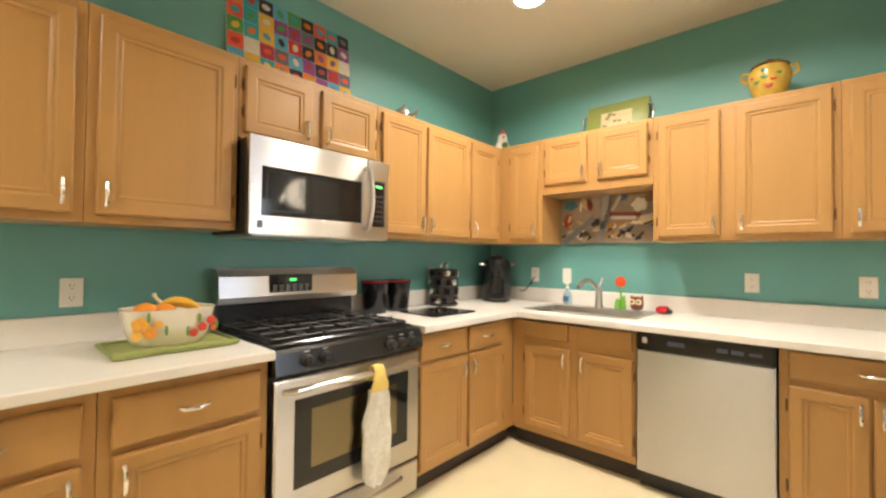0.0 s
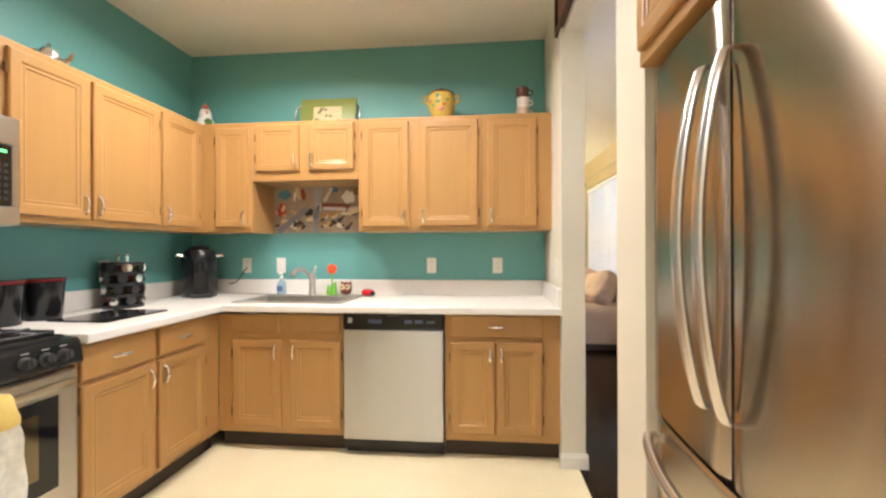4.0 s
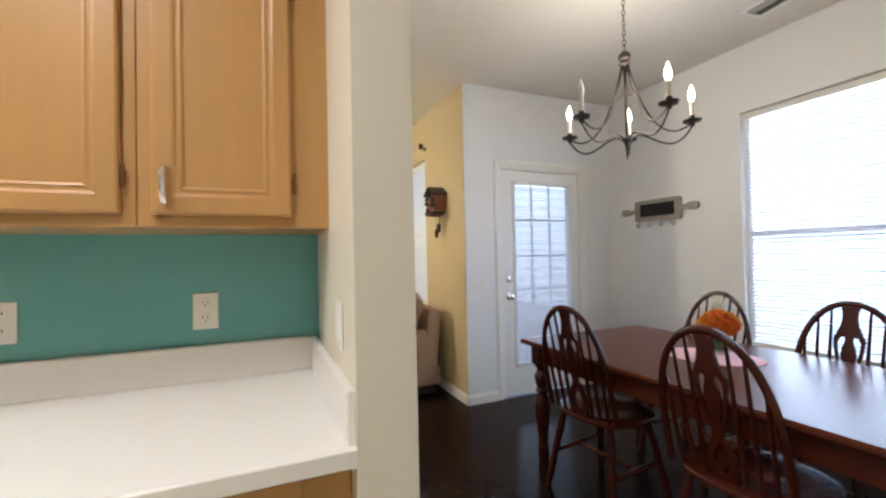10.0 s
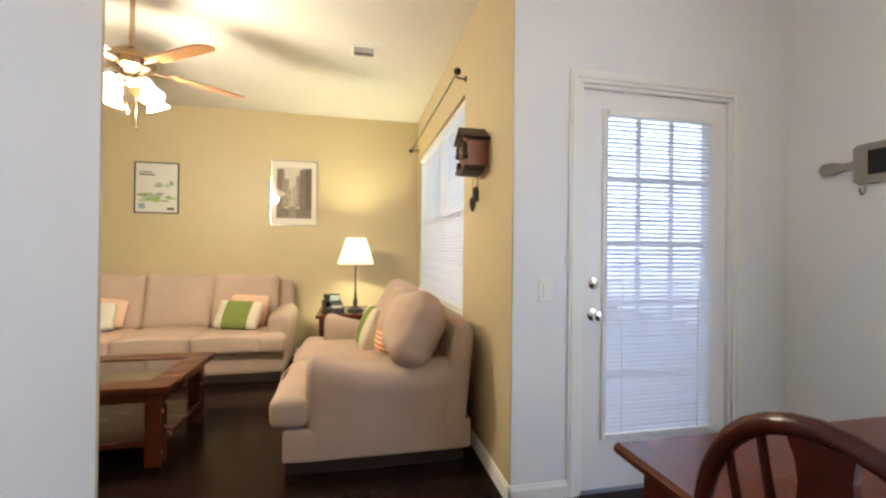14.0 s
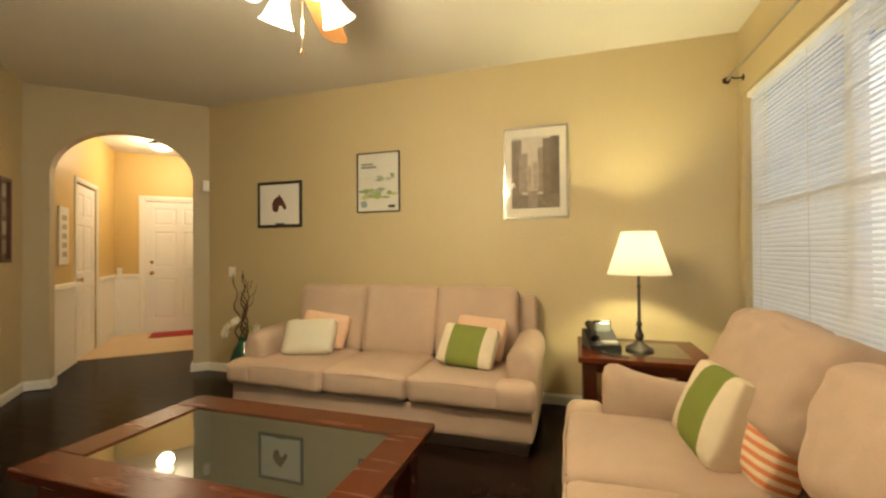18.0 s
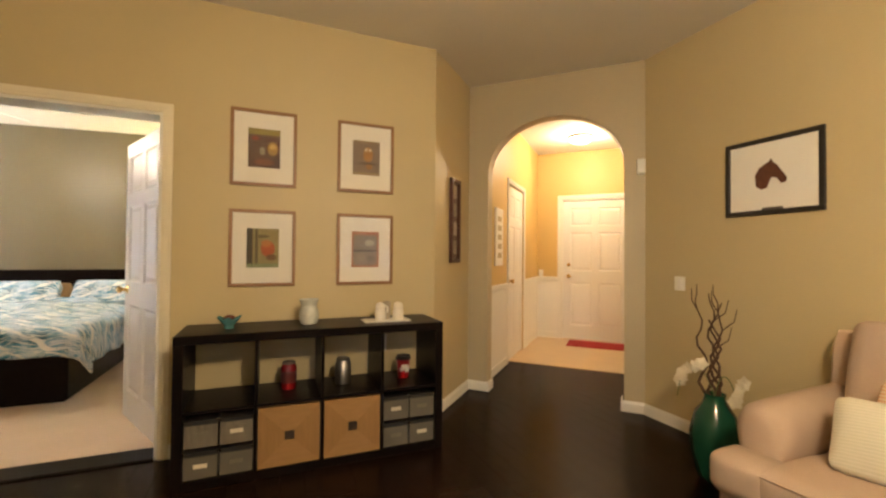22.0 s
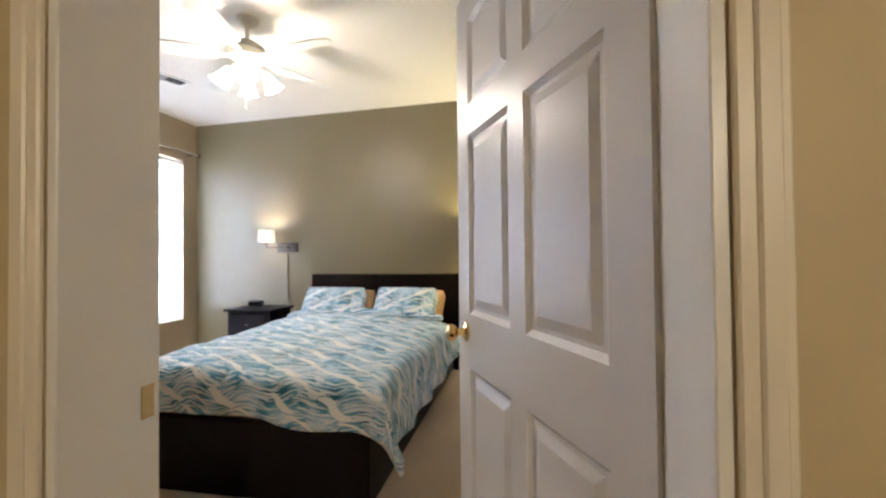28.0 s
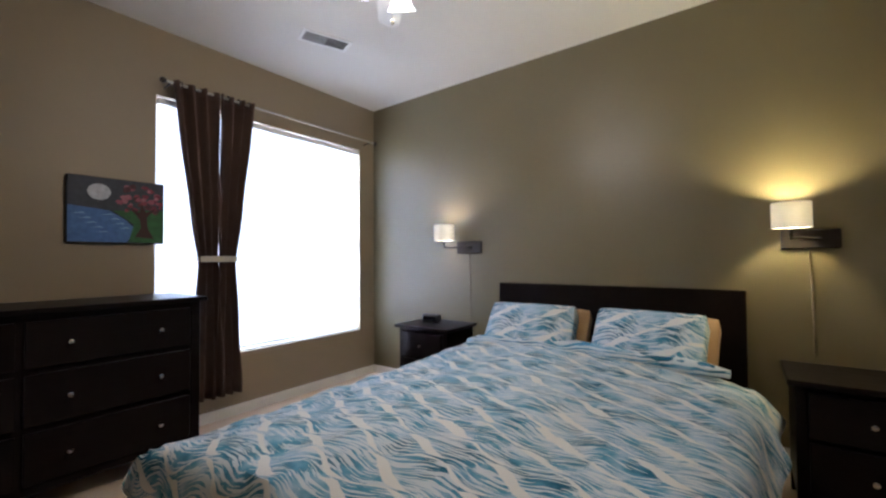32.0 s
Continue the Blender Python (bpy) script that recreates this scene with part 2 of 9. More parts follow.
fridge_steel = mat("warm_brushed_steel", (0.48, 0.42, 0.34), 0.19, 1.0, vary=0.03, scale=1.5, fine=0.015, bscale=60, stretch=(0.6, 0.6, 14), rvary=0.02)
brush(fridge_steel, 0.97, 0.004)
brush(steel, 0.96, 0.02)
brush(steel_h, 0.94, 0.008)
pane_m = glass("window_glass")
pic_glass = glass("picture_glass")


def linear(h):
    return tuple((((int(h[i:i + 2], 16) / 255) + 0.055) / 1.055) ** 2.4 if int(h[i:i + 2], 16) > 10 else int(h[i:i + 2], 16) / 3294 for i in (0, 2, 4))


def paint(h, rough=0.5, **kw):
    key = "paint_" + h + str(rough)
    return MATS.get(key) or mat(key, linear(h), rough, **{"vary": 0.06, "scale": 12, **kw})


# ---- mesh helpers ----
I4 = Matrix.Identity(4)


def quad_faces(bm, vs, faces):
    for f in faces:
        try:
            bm.faces.new([vs[i] for i in f])
        except ValueError:
            pass


def box(bm, x0, x1, y0, y1, z0, z1, c=0.0, m=I4):
    """A box, its edges chamfered by c."""
    x0, x1, y0, y1, z0, z1 = min(x0, x1), max(x0, x1), min(y0, y1), max(y0, y1), min(z0, z1), max(z0, z1)
    c = min(c, (x1 - x0) * 0.45, (y1 - y0) * 0.45, (z1 - z0) * 0.45)
    X, Y, Z = (x0, x1), (y0, y1), (z0, z1)
    if c <= 0:
        v = [bm.verts.new(m @ Vector((X[i], Y[j], Z[k]))) for i in (0, 1) for j in (0, 1) for k in (0, 1)]
        quad_faces(bm, v, [(0, 1, 3, 2), (4, 6, 7, 5), (0, 4, 5, 1), (2, 3, 7, 6), (0, 2, 6, 4), (1, 5, 7, 3)])
        return bm
    v = {}
    for i in (0, 1):
        for j in (0, 1):
            for k in (0, 1):
                p = (X[i], Y[j], Z[k])
                s = (c if i == 0 else -c, c if j == 0 else -c, c if k == 0 else -c)
                for a in range(3):
                    q = [p[b] + (0 if b == a else s[b]) for b in range(3)]
                    v[i, j, k, a] = bm.verts.new(m @ Vector(q))

    def face(keys):
        try:
            f = bm.faces.new([v[k] for k in keys])
        except ValueError:
            return
    for s in (0, 1):
        r = [(0, 0), (1, 0), (1, 1), (0, 1)]
        r = r if s else r[::-1]
        face([(s, j, k, 0) for j, k in r])
        face([(j, s, k, 1) for k, j in r])
        face([(j, k, s, 2) for j, k in r])
    for s in (0, 1):
        for u in (0, 1):
            o = [(s, u, 0), (s, u, 1)]
            e = lambda f, a, b: face([(*f(0), a), (*f(1), a), (*f(1), b), (*f(0), b)])
            e(lambda k: (s, u, k), 0, 1)
            e(lambda k: (k, s, u), 1, 2)
            e(lambda k: (s, k, u), 0, 2)
    for i in (0, 1):
        for j in (0, 1):
            for k in (0, 1):
                face([(i, j, k, 0), (i, j, k, 1), (i, j, k, 2)])
    return bm


def ring_mesh(bm, rings, closed=True, cap=True):
    """Skins a list of rings of points."""
    vv = [[bm.verts.new(p) for p in r] for r in rings]
    n = len(vv[0])
    for a, b in zip(vv, vv[1:]):
        for i in range(n if closed else n - 1):
            j = (i + 1) % n
            quad_faces(bm, [a[i], a[j], b[j], b[i]], [(0, 1, 2, 3)])
    if cap:
        for r in (vv[0], vv[-1]):
            try:
                bm.faces.new(r)
            except ValueError:
                pass
    return bm


def lathe(bm, profile, x=0, y=0, z=0, seg=20, m=I4):
    rings = [[m @ Vector((x + r * math.cos(2 * math.pi * i / seg), y + r * math.sin(2 * math.pi * i / seg), z + h)) for i in range(seg)] for r, h in profile]
    return ring_mesh(bm, rings)


def tube(bm, pts, r, seg=8, m=I4):
    """A round bar along the points; r may be a list."""
    pts = [Vector(p) for p in pts]
    rings = []
    side = None
    for i, p in enumerate(pts):
        d = (pts[min(i + 1, len(pts) - 1)] - pts[max(i - 1, 0)]).normalized()
        if side is None:
            side = d.orthogonal().normalized()
        side = (side - d * side.dot(d)).normalized()
        up = d.cross(side)
        rr = r[i] if isinstance(r, (list, tuple)) else r
        rings.append([m @ (p + (side * math.cos(2 * math.pi * k / seg) + up * math.sin(2 * math.pi * k / seg)) * rr) for k in range(seg)])
    return ring_mesh(bm, rings)


def bezier(p0, p1, p2, p3, n=10):
    p0, p1, p2, p3 = map(Vector, (p0, p1, p2, p3))
    return [p0 * (1 - t) ** 3 + p1 * 3 * t * (1 - t) ** 2 + p2 * 3 * t * t * (1 - t) + p3 * t ** 3 for t in [i / n for i in range(n + 1)]]


def cushion(bm, sx, sy, sz, r=0.06, n=8, puff=(0, 0, 0), wob=0.0, seed=0.0, m=I4):
    """A soft rounded block about the origin; puff bulges each pair of faces."""
    cache = {}

    def vert(a, b, c):
        key = (round(a, 5), round(b, 5), round(c, 5))
        if key not in cache:
            p = Vector((a * sx / 2, b * sy / 2, c * sz / 2))
            rr = min(r, sx / 2, sy / 2, sz / 2)
            core = Vector((max(-sx / 2 + rr, min(sx / 2 - rr, p.x)), max(-sy / 2 + rr, min(sy / 2 - rr, p.y)), max(-sz / 2 + rr, min(sz / 2 - rr, p.z))))
            d = p - core
            q = core + d.normalized() * rr if d.length > 1e-9 else p
            wx, wy, wz = (1 - a * a), (1 - b * b), (1 - c * c)
            q = Vector((q.x + puff[0] * a * wy * wz, q.y + puff[1] * b * wx * wz, q.z + puff[2] * c * wx * wy))
            if wob:
                q += noise.noise_vector(q * 4.0 + Vector((seed, seed * 2, 0))) * wob + noise.noise_vector(q * 13.0 + Vector((seed, 0, seed))) * wob * 0.35
            cache[key] = bm.verts.new(m @ q)
        return cache[key]
    steps = [-1 + 2 * i / n for i in range(n + 1)]
    for s in (-1, 1):
        for i in range(n):
            for j in range(n):
                a0, a1, b0, b1 = steps[i], steps[i + 1], steps[j], steps[j + 1]
                order = [(a0, b0), (a1, b0), (a1, b1), (a0, b1)]
                order = order if s > 0 else order[::-1]
                for f in ([vert(s, u, v) for u, v in order], [vert(v, s, u) for u, v in order], [vert(u, v, s) for u, v in order]):
                    try:
                        bm.faces.new(f)
                    except ValueError:
                        pass
    return bm


def outline(bm, pts, depth, m=I4):
    """A flat plate with the outline pts (x, z), from y = 0 to depth."""
    return ring_mesh(bm, [[m @ Vector((x, 0, z)) for x, z in pts], [m @ Vector((x, depth, z)) for x, z in pts]])


def plate(bm, xs, ys, gaps, z0, z1, m=I4):
    """One slab over a grid of cells, without those in gaps (i, j)."""
    cells = {(i, j) for i in range(len(xs) - 1) for j in range(len(ys) - 1)} - set(gaps)
    cache = {}

    def vert(i, j, z):
        if (i, j, z) not in cache:
            cache[i, j, z] = bm.verts.new(m @ Vector((xs[i], ys[j], z)))
        return cache[i, j, z]
    for i, j in sorted(cells):
        for z in (z0, z1):
            bm.faces.new([vert(i, j, z), vert(i + 1, j, z), vert(i + 1, j + 1, z), vert(i, j + 1, z)])
        for di, dj, a, b in ((-1, 0, (i, j), (i, j + 1)), (1, 0, (i + 1, j), (i + 1, j + 1)), (0, -1, (i, j), (i + 1, j)), (0, 1, (i, j + 1), (i + 1, j + 1))):
            if (i + di, j + dj) not in cells:
                bm.faces.new([vert(*a, z0), vert(*b, z0), vert(*b, z1), vert(*a, z1)])
    return bm


def part(name, bm, material, parent=None, label="", smooth=False):
    bmesh.ops.recalc_face_normals(bm, faces=bm.faces)
    me = bpy.data.meshes.new(name)
    bm.to_mesh(me)
    bm.free()
    me.materials.append(material)
    if smooth:
        me.polygons.foreach_set("use_smooth", [True] * len(me.polygons))
        me.set_sharp_from_angle(angle=radians(38))
    o = new(name, me)
    if parent:
        o.parent = parent
    if label:
        tagged(o, label)
    return o


def thing(name, place=(0, 0, 0), turn=0.0, label="", category="", group=""):
    o = new(name)
    o.empty_display_size = 0.1
    o.matrix_world = pose(*place, 0, 0, turn)
    return tagged(o, label, category, group)


def B():
    return bmesh.new()


def shape(name, parent, material, *boxes, c=0.004, label="", smooth=False):
    bm = B()
    for b in boxes:
        box(bm, *b, c)
    return part(name, bm, material, parent, label, smooth)


def solid(name, material, *boxes, c=0.0, label="", category=""):
    """A piece of the setting."""
    bm = B()
    for b in boxes:
        box(bm, *b, c)
    return tagged(part(name, bm, material), label, category, kind="structure")


# ---- the setting ----
ALONG_Y = Matrix(((0, 0, 1, 0), (1, 0, 0, 0), (0, 1, 0, 0), (0, 0, 0, 1)))
ALONG_X = Matrix(((1, 0, 0, 0), (0, 0, 1, 0), (0, 1, 0, 0), (0, 0, 0, 1)))


def pierced(name, material, along, us, zs, gaps, t0, t1, label, m=I4):
    """A wall with openings: breaks along it and upwards, the open cells, and its two faces."""
    bm = B()
    plate(bm, us, zs, gaps, t0, t1, m @ along)
    return tagged(part(name, bm, material), label, "wall", kind="structure")


H = 2.78
T = 0.12
solid("floor_kitchen", vinyl, (-2.3, 0.66, -2.1, 3.3, -0.1, 0.0), (0.66, 0.72, 1.62, 2.5, -0.1, 0.0), label="cream sheet vinyl kitchen floor", category="floor")
solid("subfloor", base_hole_dark, (-3.31, 5.2, 3.3, 8.2, -0.2, -0.012), (0.72, 4.2, -0.2, 3.3, -0.2, -0.012), label="dark underlay below the floorboards", category="floor")
solid("floor_bedroom", carpet_m, (-7.4, -3.42, 0.4, 5.6, -0.1, 0.006), label="beige cut-pile bedroom carpet", category="floor")
solid("ceiling", ceil_m, (-3.34, 4.2, -2.3, 8.3, H, H + 0.12), (-7.6, -3.34, 5.05, 8.3, H, H + 0.12), label="off-white textured ceiling", category="ceiling")
bm = B()
ring_mesh(bm, [[Vector((x, 0.4, 2.781)), Vector((x, 5.05, 2.878)), Vector((x, 5.05, 3.05)), Vector((x, 0.4, 3.05))] for x in (-7.6, -3.34)])
tagged(part("ceiling_bedroom", bm, ceil_m), "off-white textured bedroom ceiling", "ceiling", kind="structure")
HB = 2.95
# kitchen
solid("wall_kitchen_west", teal, (-2.24, -2.12, -2.0, 3.32, 0, H), label="teal painted kitchen wall behind the range", category="wall")
solid("wall_kitchen_north", teal, (-2.12, 0.65, 3.2, 3.32, 0, H), label="teal painted kitchen wall behind the sink", category="wall")
solid("wall_kitchen_south", cream, (-2.12, 1.5, -2.0, -1.88, 0, H), label="cream painted wall", category="wall")
bm = B()
plan = ((0.629, 2.5), (0.756, 2.5), (0.734, 4.078), (0.642, 4.078), (0.642, 3.2))
ring_mesh(bm, [[Vector((x, y, z)) for x, y in plan] for z in (0, H)])
tagged(part("wall_stub", bm, cream), "cream painted partition end beside the counter", "wall", kind="structure")
solid("wall_header", cream, (0.65, 0.77, 1.62, 2.5, 2.47, H), label="cream header over the kitchen opening", category="wall")
fl_ = "cream wall round the refrigerator recess"
solid("wall_fridge_end", cream, (0.66, 0.78, 1.36, 1.62, 0, H), label=fl_, category="wall")
solid("wall_fridge_north", cream, (0.78, 1.5, 1.36, 1.48, 0, H), label=fl_, category="wall")
solid("wall_fridge_back", cream, (1.5, 1.62, -2.0, 1.48, 0, H), label=fl_, category="wall")
solid("wall_fridge_south", cream, (0.66, 1.5, -2.0, 0.38, 0, H), label=fl_, category="wall")
# dining side skins
bm = B()
plan = ((0.7562, 2.504), (0.7592, 2.504), (0.7372, 4.08), (0.7342, 4.08))
ring_mesh(bm, [[Vector((x, y, z)) for x, y in plan] for z in (0, H)])
tagged(part("wall_dining_west", bm, white_wall), "white painted partition, dining side", "wall", kind="structure")
# dining
WIN_D = (1.85, 3.60, 0.56, 2.29)
pierced("wall_dining_east", white_wall, ALONG_Y, [-0.2, WIN_D[0], WIN_D[1], 5.02], [0, WIN_D[2], WIN_D[3], H], [(1, 1)], 3.71, 3.85, "white painted dining wall with a window")
pierced("wall_dining_north", white_wall, ALONG_X, [2.066, 2.42, 3.335, 3.71], [0, 2.07, H], [(1, 0)], 4.88, 5.02, "white painted wall round the patio door")
solid("wall_dining_south", white_wall, (1.62, 3.71, 0.3, 0.42, 0, H), (0.78, 1.62, 1.48, 1.49, 0, H), label="white painted dining wall", category="wall")
# living
WIN_L = (5.80, 7.94, 0.76, 2.32)
pierced("wall_living_east", tan, ALONG_Y, [5.02, WIN_L[0], WIN_L[1], 8.14], [0, WIN_L[2], WIN_L[3], H], [(1, 1)], 2.062, 2.2, "tan painted living room wall with a wide window")
solid("wall_living_corner", tan, (2.062, 2.0645, 4.884, 5.02, 0, H), label="tan painted wall end beside the patio door", category="wall")
solid("wall_living_north", tan, (-2.74, 2.062, 8.02, 8.14, 0, H), label="tan painted wall behind the sofa", category="wall")
DOOR = (3.845, 4.71, 2.06)
pierced("wall_living_west", tan, ALONG_Y, [3.735, DOOR[0], DOOR[1], 6.45], [0, DOOR[2], H], [(1, 0)], -3.30, -3.25, "tan painted wall with the bedroom door")
pierced("wall_living_south", tan, ALONG_X, [-3.30, -3.25, -2.57, -1.0], [0, 2.06, H], [(1, 0)], 3.58, 3.735, "tan painted wall with a closet")
solid("wall_hall_return", tan, (-1.12, -1.0, 3.735, 4.08, 0, H), label="tan painted wall return", category="wall")
solid("wall_hall", tan, (-1.12, 0.733, 4.0785, 4.1, 0, H), label="tan painted wall behind the kitchen", category="wall")
# bedroom
WIN_B = (-6.99, -5.15, 0.48, 2.33)
pierced("wall_bedroom_east", bed_tan, ALONG_Y, [0.5, DOOR[0], DOOR[1], 5.1], [0, DOOR[2], HB], [(1, 0)], -3.42, -3.30, "tan bedroom wall with the door")
solid("wall_bedroom_west", olive, (-7.31, -7.19, 0.5, 5.6, 0, HB), label="dark olive painted wall behind the bed", category="wall")
pierced("wall_bedroom_south", bed_tan, ALONG_X, [-7.19, WIN_B[0], WIN_B[1], -3.42], [0, WIN_B[2], WIN_B[3], HB], [(1, 1)], 0.5, 0.65, "tan bedroom wall with a window")
pierced("wall_bedroom_north", bed_tan, ALONG_X, [-7.19, -7.12, -5.3, -3.42], [0, 2.05, HB], [(1, 0)], 4.95, 5.05, "tan bedroom wall with a sliding-door closet")
solid("wall_closet_back", bed_tan, (-7.12, -5.3, 5.5, 5.6, 0, HB), label="back wall of the bedroom closet", category="wall")

# foyer, turned by 44 degrees
FM = pose(-3.80, 7.0, 0, 0, 0, 44.2)
ARCH = (0.185, 1.32, 1.97, 0.455)


def arch_wall():
    bm = B()
    u0, u1, zs, hh = ARCH
    n = 20
    mid, half = (u0 + u1) / 2, (u1 - u0) / 2
    for v0, v1 in ((0, 0.13),):
        for a, b in ((-0.02, u0), (u1, 1.51)):
            box(bm, a, b, v0, v1, 0, H, 0, FM)
        pts = [(mid - half * math.cos(math.pi * i / n), zs + hh * math.sin(math.pi * i / n)) for i in range(n + 1)]
        for (xa, za), (xb, zb) in zip(pts, pts[1:]):
            v = [bm.verts.new(FM @ Vector(p)) for p in ((xa, v0, za), (xb, v0, zb), (xb, v0, H), (xa, v0, H), (xa, v1, za), (xb, v1, zb), (xb, v1, H), (xa, v1, H))]
            quad_faces(bm, v, [(0, 1, 2, 3), (4, 7, 6, 5), (0, 4, 5, 1)])
    bmesh.ops.remove_doubles(bm, verts=bm.verts, dist=0.0005)
    return tagged(part("wall_arch", bm, arch_paint), "light tan wall with an arched opening", "wall", kind="structure")


arch_wall()
bm = B()
sm = pose(-3.25, 6.45, 0, 0, 0, math.degrees(math.atan2(0.55, -0.55)))
box(bm, 0, 0.78, 0.0, 0.08, 0, H, 0, sm)
tagged(part("wall_angle", bm, tan), "narrow angled tan wall beside the arch", "wall", kind="structure")
FV = 2.80
fy = "golden yellow entry hall wall"
pierced("wall_foyer_west", foyer_paint, ALONG_Y, [0.13, 1.05, 1.83, FV], [0, 2.06, H], [(1, 0)], 0.0, 0.10, fy + " with a closet", FM)
pierced("wall_foyer_east", foyer_paint, ALONG_Y, [0.13, FV], [0, H], [], 1.51, 1.61, fy, FM)
pierced("wall_foyer_north", foyer_paint, ALONG_X, [0.0, 0.46, 1.40, 1.61], [0, 2.07, H], [(1, 0)], FV, FV + 0.12, fy + " round the front door", FM)
bm = B()
box(bm, -0.1, 1.7, 1.15, FV + 0.2, -0.1, 0.004, 0, FM)
tagged(part("floor_foyer", bm, tile_m), "beige tiled entry hall floor", "floor", kind="structure")
bm = B()
box(bm, -0.1, 1.7, 0.05, 1.15, -0.1, -0.012, 0, FM)
tagged(part("subfloor_foyer", bm, base_hole_dark), "dark underlay", "floor", kind="structure")
bm = B()
box(bm, -0.2, 1.8, 0.05, FV + 0.3, H - 0.0005, H + 0.1, 0, FM)
tagged(part("ceiling_foyer", bm, ceil_m), "off-white entry hall ceiling", "ceiling", kind="structure")
lamp("foyer_lamp", FM @ Vector((0.85, 1.9, 2.56)), 46, (1.0, 0.81, 0.53), 0.10)
# ground and outlook
solid("ground", paint("5c6b48", 0.9), (-60, 60, -60, 60, -0.6, -0.45), label="lawn outside the windows", category="ground")
solid("backdrop", glow("outlook_haze", (0.85, 0.92, 1.0), 2.2), (9.0, 9.05, -10, 20, -0.4, 7), label="bright hazy outlook", category="backdrop")

# ---- kitchen ----
def joined(name, pieces, parent=None, label="", smooth=True):
    """One mesh out of (bmesh, material) pieces."""
    me = bpy.data.meshes.new(name)
    out = bmesh.new()
    for i, (b, m) in enumerate(pieces):
        bmesh.ops.recalc_face_normals(b, faces=b.faces)
        tmp = bpy.data.meshes.new("tmp")
        b.to_mesh(tmp)
        b.free()
        n0 = len(out.faces)
        out.from_mesh(tmp)
        out.faces.ensure_lookup_table()
        for f in out.faces[n0:]:
            f.material_index = i
        bpy.data.meshes.remove(tmp)
        me.materials.append(m)
    out.to_mesh(me)
    out.free()
    if smooth:
        me.polygons.foreach_set("use_smooth", [True] * len(me.polygons))
        me.set_sharp_from_angle(angle=radians(38))
    o = new(name, me)
    if parent:
        o.parent = parent
    if label:
        tagged(o, label)
    return o


def cabinet_door(name, unit, x0, x1, z0, z1, rail=0.052, panel=True):
    """A door front with rounded edge, mitred frame, stepped moulding and flat panel; or a slab drawer front."""
    prof = [(0.0, 0.020), (0.0, 0.0075), (0.0025, 0.0028), (0.007, 0.0)]
    if panel:
        prof += [(rail - 0.006, 0.0), (rail, 0.0022), (rail + 0.003, 0.0058), (rail + 0.009, 0.0058), (rail + 0.013, 0.0040), (rail + 0.018, 0.0062), (rail + 0.020, 0.0098)]
    bm = B()
    rings = [[Vector((x0 + d, y, z0 + d)), Vector((x1 - d, y, z0 + d)), Vector((x1 - d, y, z1 - d)), Vector((x0 + d, y, z1 - d))] for d, y in prof]
    ring_mesh(bm, rings)
    return part(name, bm, oak, unit)


def pull(parent, x, z, upright=True, size=0.085):
    h = size / 2
    bm = B()
    d = [(0, 0, -h), (0, -0.016, -h * 0.8), (0, -0.024, 0), (0, -0.016, h * 0.8), (0, 0, h)]
    pts = [(x, y, z + s) if upright else (x + s, y, z) for _, y, s in d]
    tube(bm, pts, [0.009, 0.007, 0.0085, 0.007, 0.009], 8)
    return part("handle", bm, chrome, parent, "chrome cabinet pull", True)


hinge_m = mat("brown_metal", (0.20, 0.10, 0.035), 0.4, 0.6, vary=0.1)


def hinge(parent, x, z):
    bm = B()
    tube(bm, [(x, 0.008, z - 0.028), (x, 0.008, z + 0.028)], 0.004, 8)
    box(bm, x - 0.005, x + 0.005, 0.012, 0.02, z - 0.018, z + 0.018, 0.002)
    return part("hinge", bm, hinge_m, parent, "small brown metal hinge", True)


def cabinet(name, place, turn, x0, x1, z0, z1, depth, doors=(), drawers=(), label="", toe=0.0):
    """Doors: x0, x1, z0, z1, side of the pull, pull low or high."""
    u = thing(name, place, turn, label, "cabinet", "maple kitchen cabinets")
    shape("body", u, oak, (x0 + 0.0007, x1 - 0.0007, 0.021, depth, z0 + toe, z1), c=0.002)
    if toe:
        shape("toe_kick", u, base_hole_dark, (x0, x1, 0.075, depth, z0, z0 + toe), c=0)
    for a, b, c, d, side, low in doors:
        o = cabinet_door("door", u, a, b, c, d, 0.05)
        px = b - 0.028 if side > 0 else a + 0.028
        pull(o, px, c + 0.075 if low else d - 0.075)
        hx = a - 0.006 if side > 0 else b + 0.006
        for hz in (c + 0.09, d - 0.09):
            hinge(o, hx, hz)
    for a, b, c, d, has in drawers:
        o = cabinet_door("drawer_front", u, a, b, c, d, panel=False)
        if has:
            pull(o, (a + b) / 2, (c + d) / 2, False)
    return u


UP, US = (-1.78, 0, 0), (0, 2.86, 0)
wl = "maple wall cabinet with framed panel doors"
cabinet("wall_cabinet", UP, 90, -0.62, 0.325, 1.365, 2.135, 0.339, [(-0.55, -0.15, 1.395, 2.10, 1, 1), (-0.11, 0.295, 1.395, 2.10, 1, 1)], label=wl + " over the counter")
cabinet("wall_cabinet", UP, 90, 0.325, 0.835, 1.365, 2.135, 0.339, [(0.355, 0.812, 1.395, 2.10, -1, 1)], label="maple wall cabinet with one wide door")
cabinet("wall_cabinet", UP, 90, 0.835, 1.615, 1.775, 2.135, 0.339, [(0.859, 1.188, 1.80, 2.10, 1, 1), (1.242, 1.588, 1.80, 2.10, -1, 1)], label="short maple wall cabinet above the microwave")
cabinet("wall_cabinet", UP, 90, 1.615, 2.475, 1.365, 2.135, 0.339, [(1.642, 2.004, 1.395, 2.10, 1, 1), (2.024, 2.458, 1.395, 2.10, -1, 1)], label=wl)
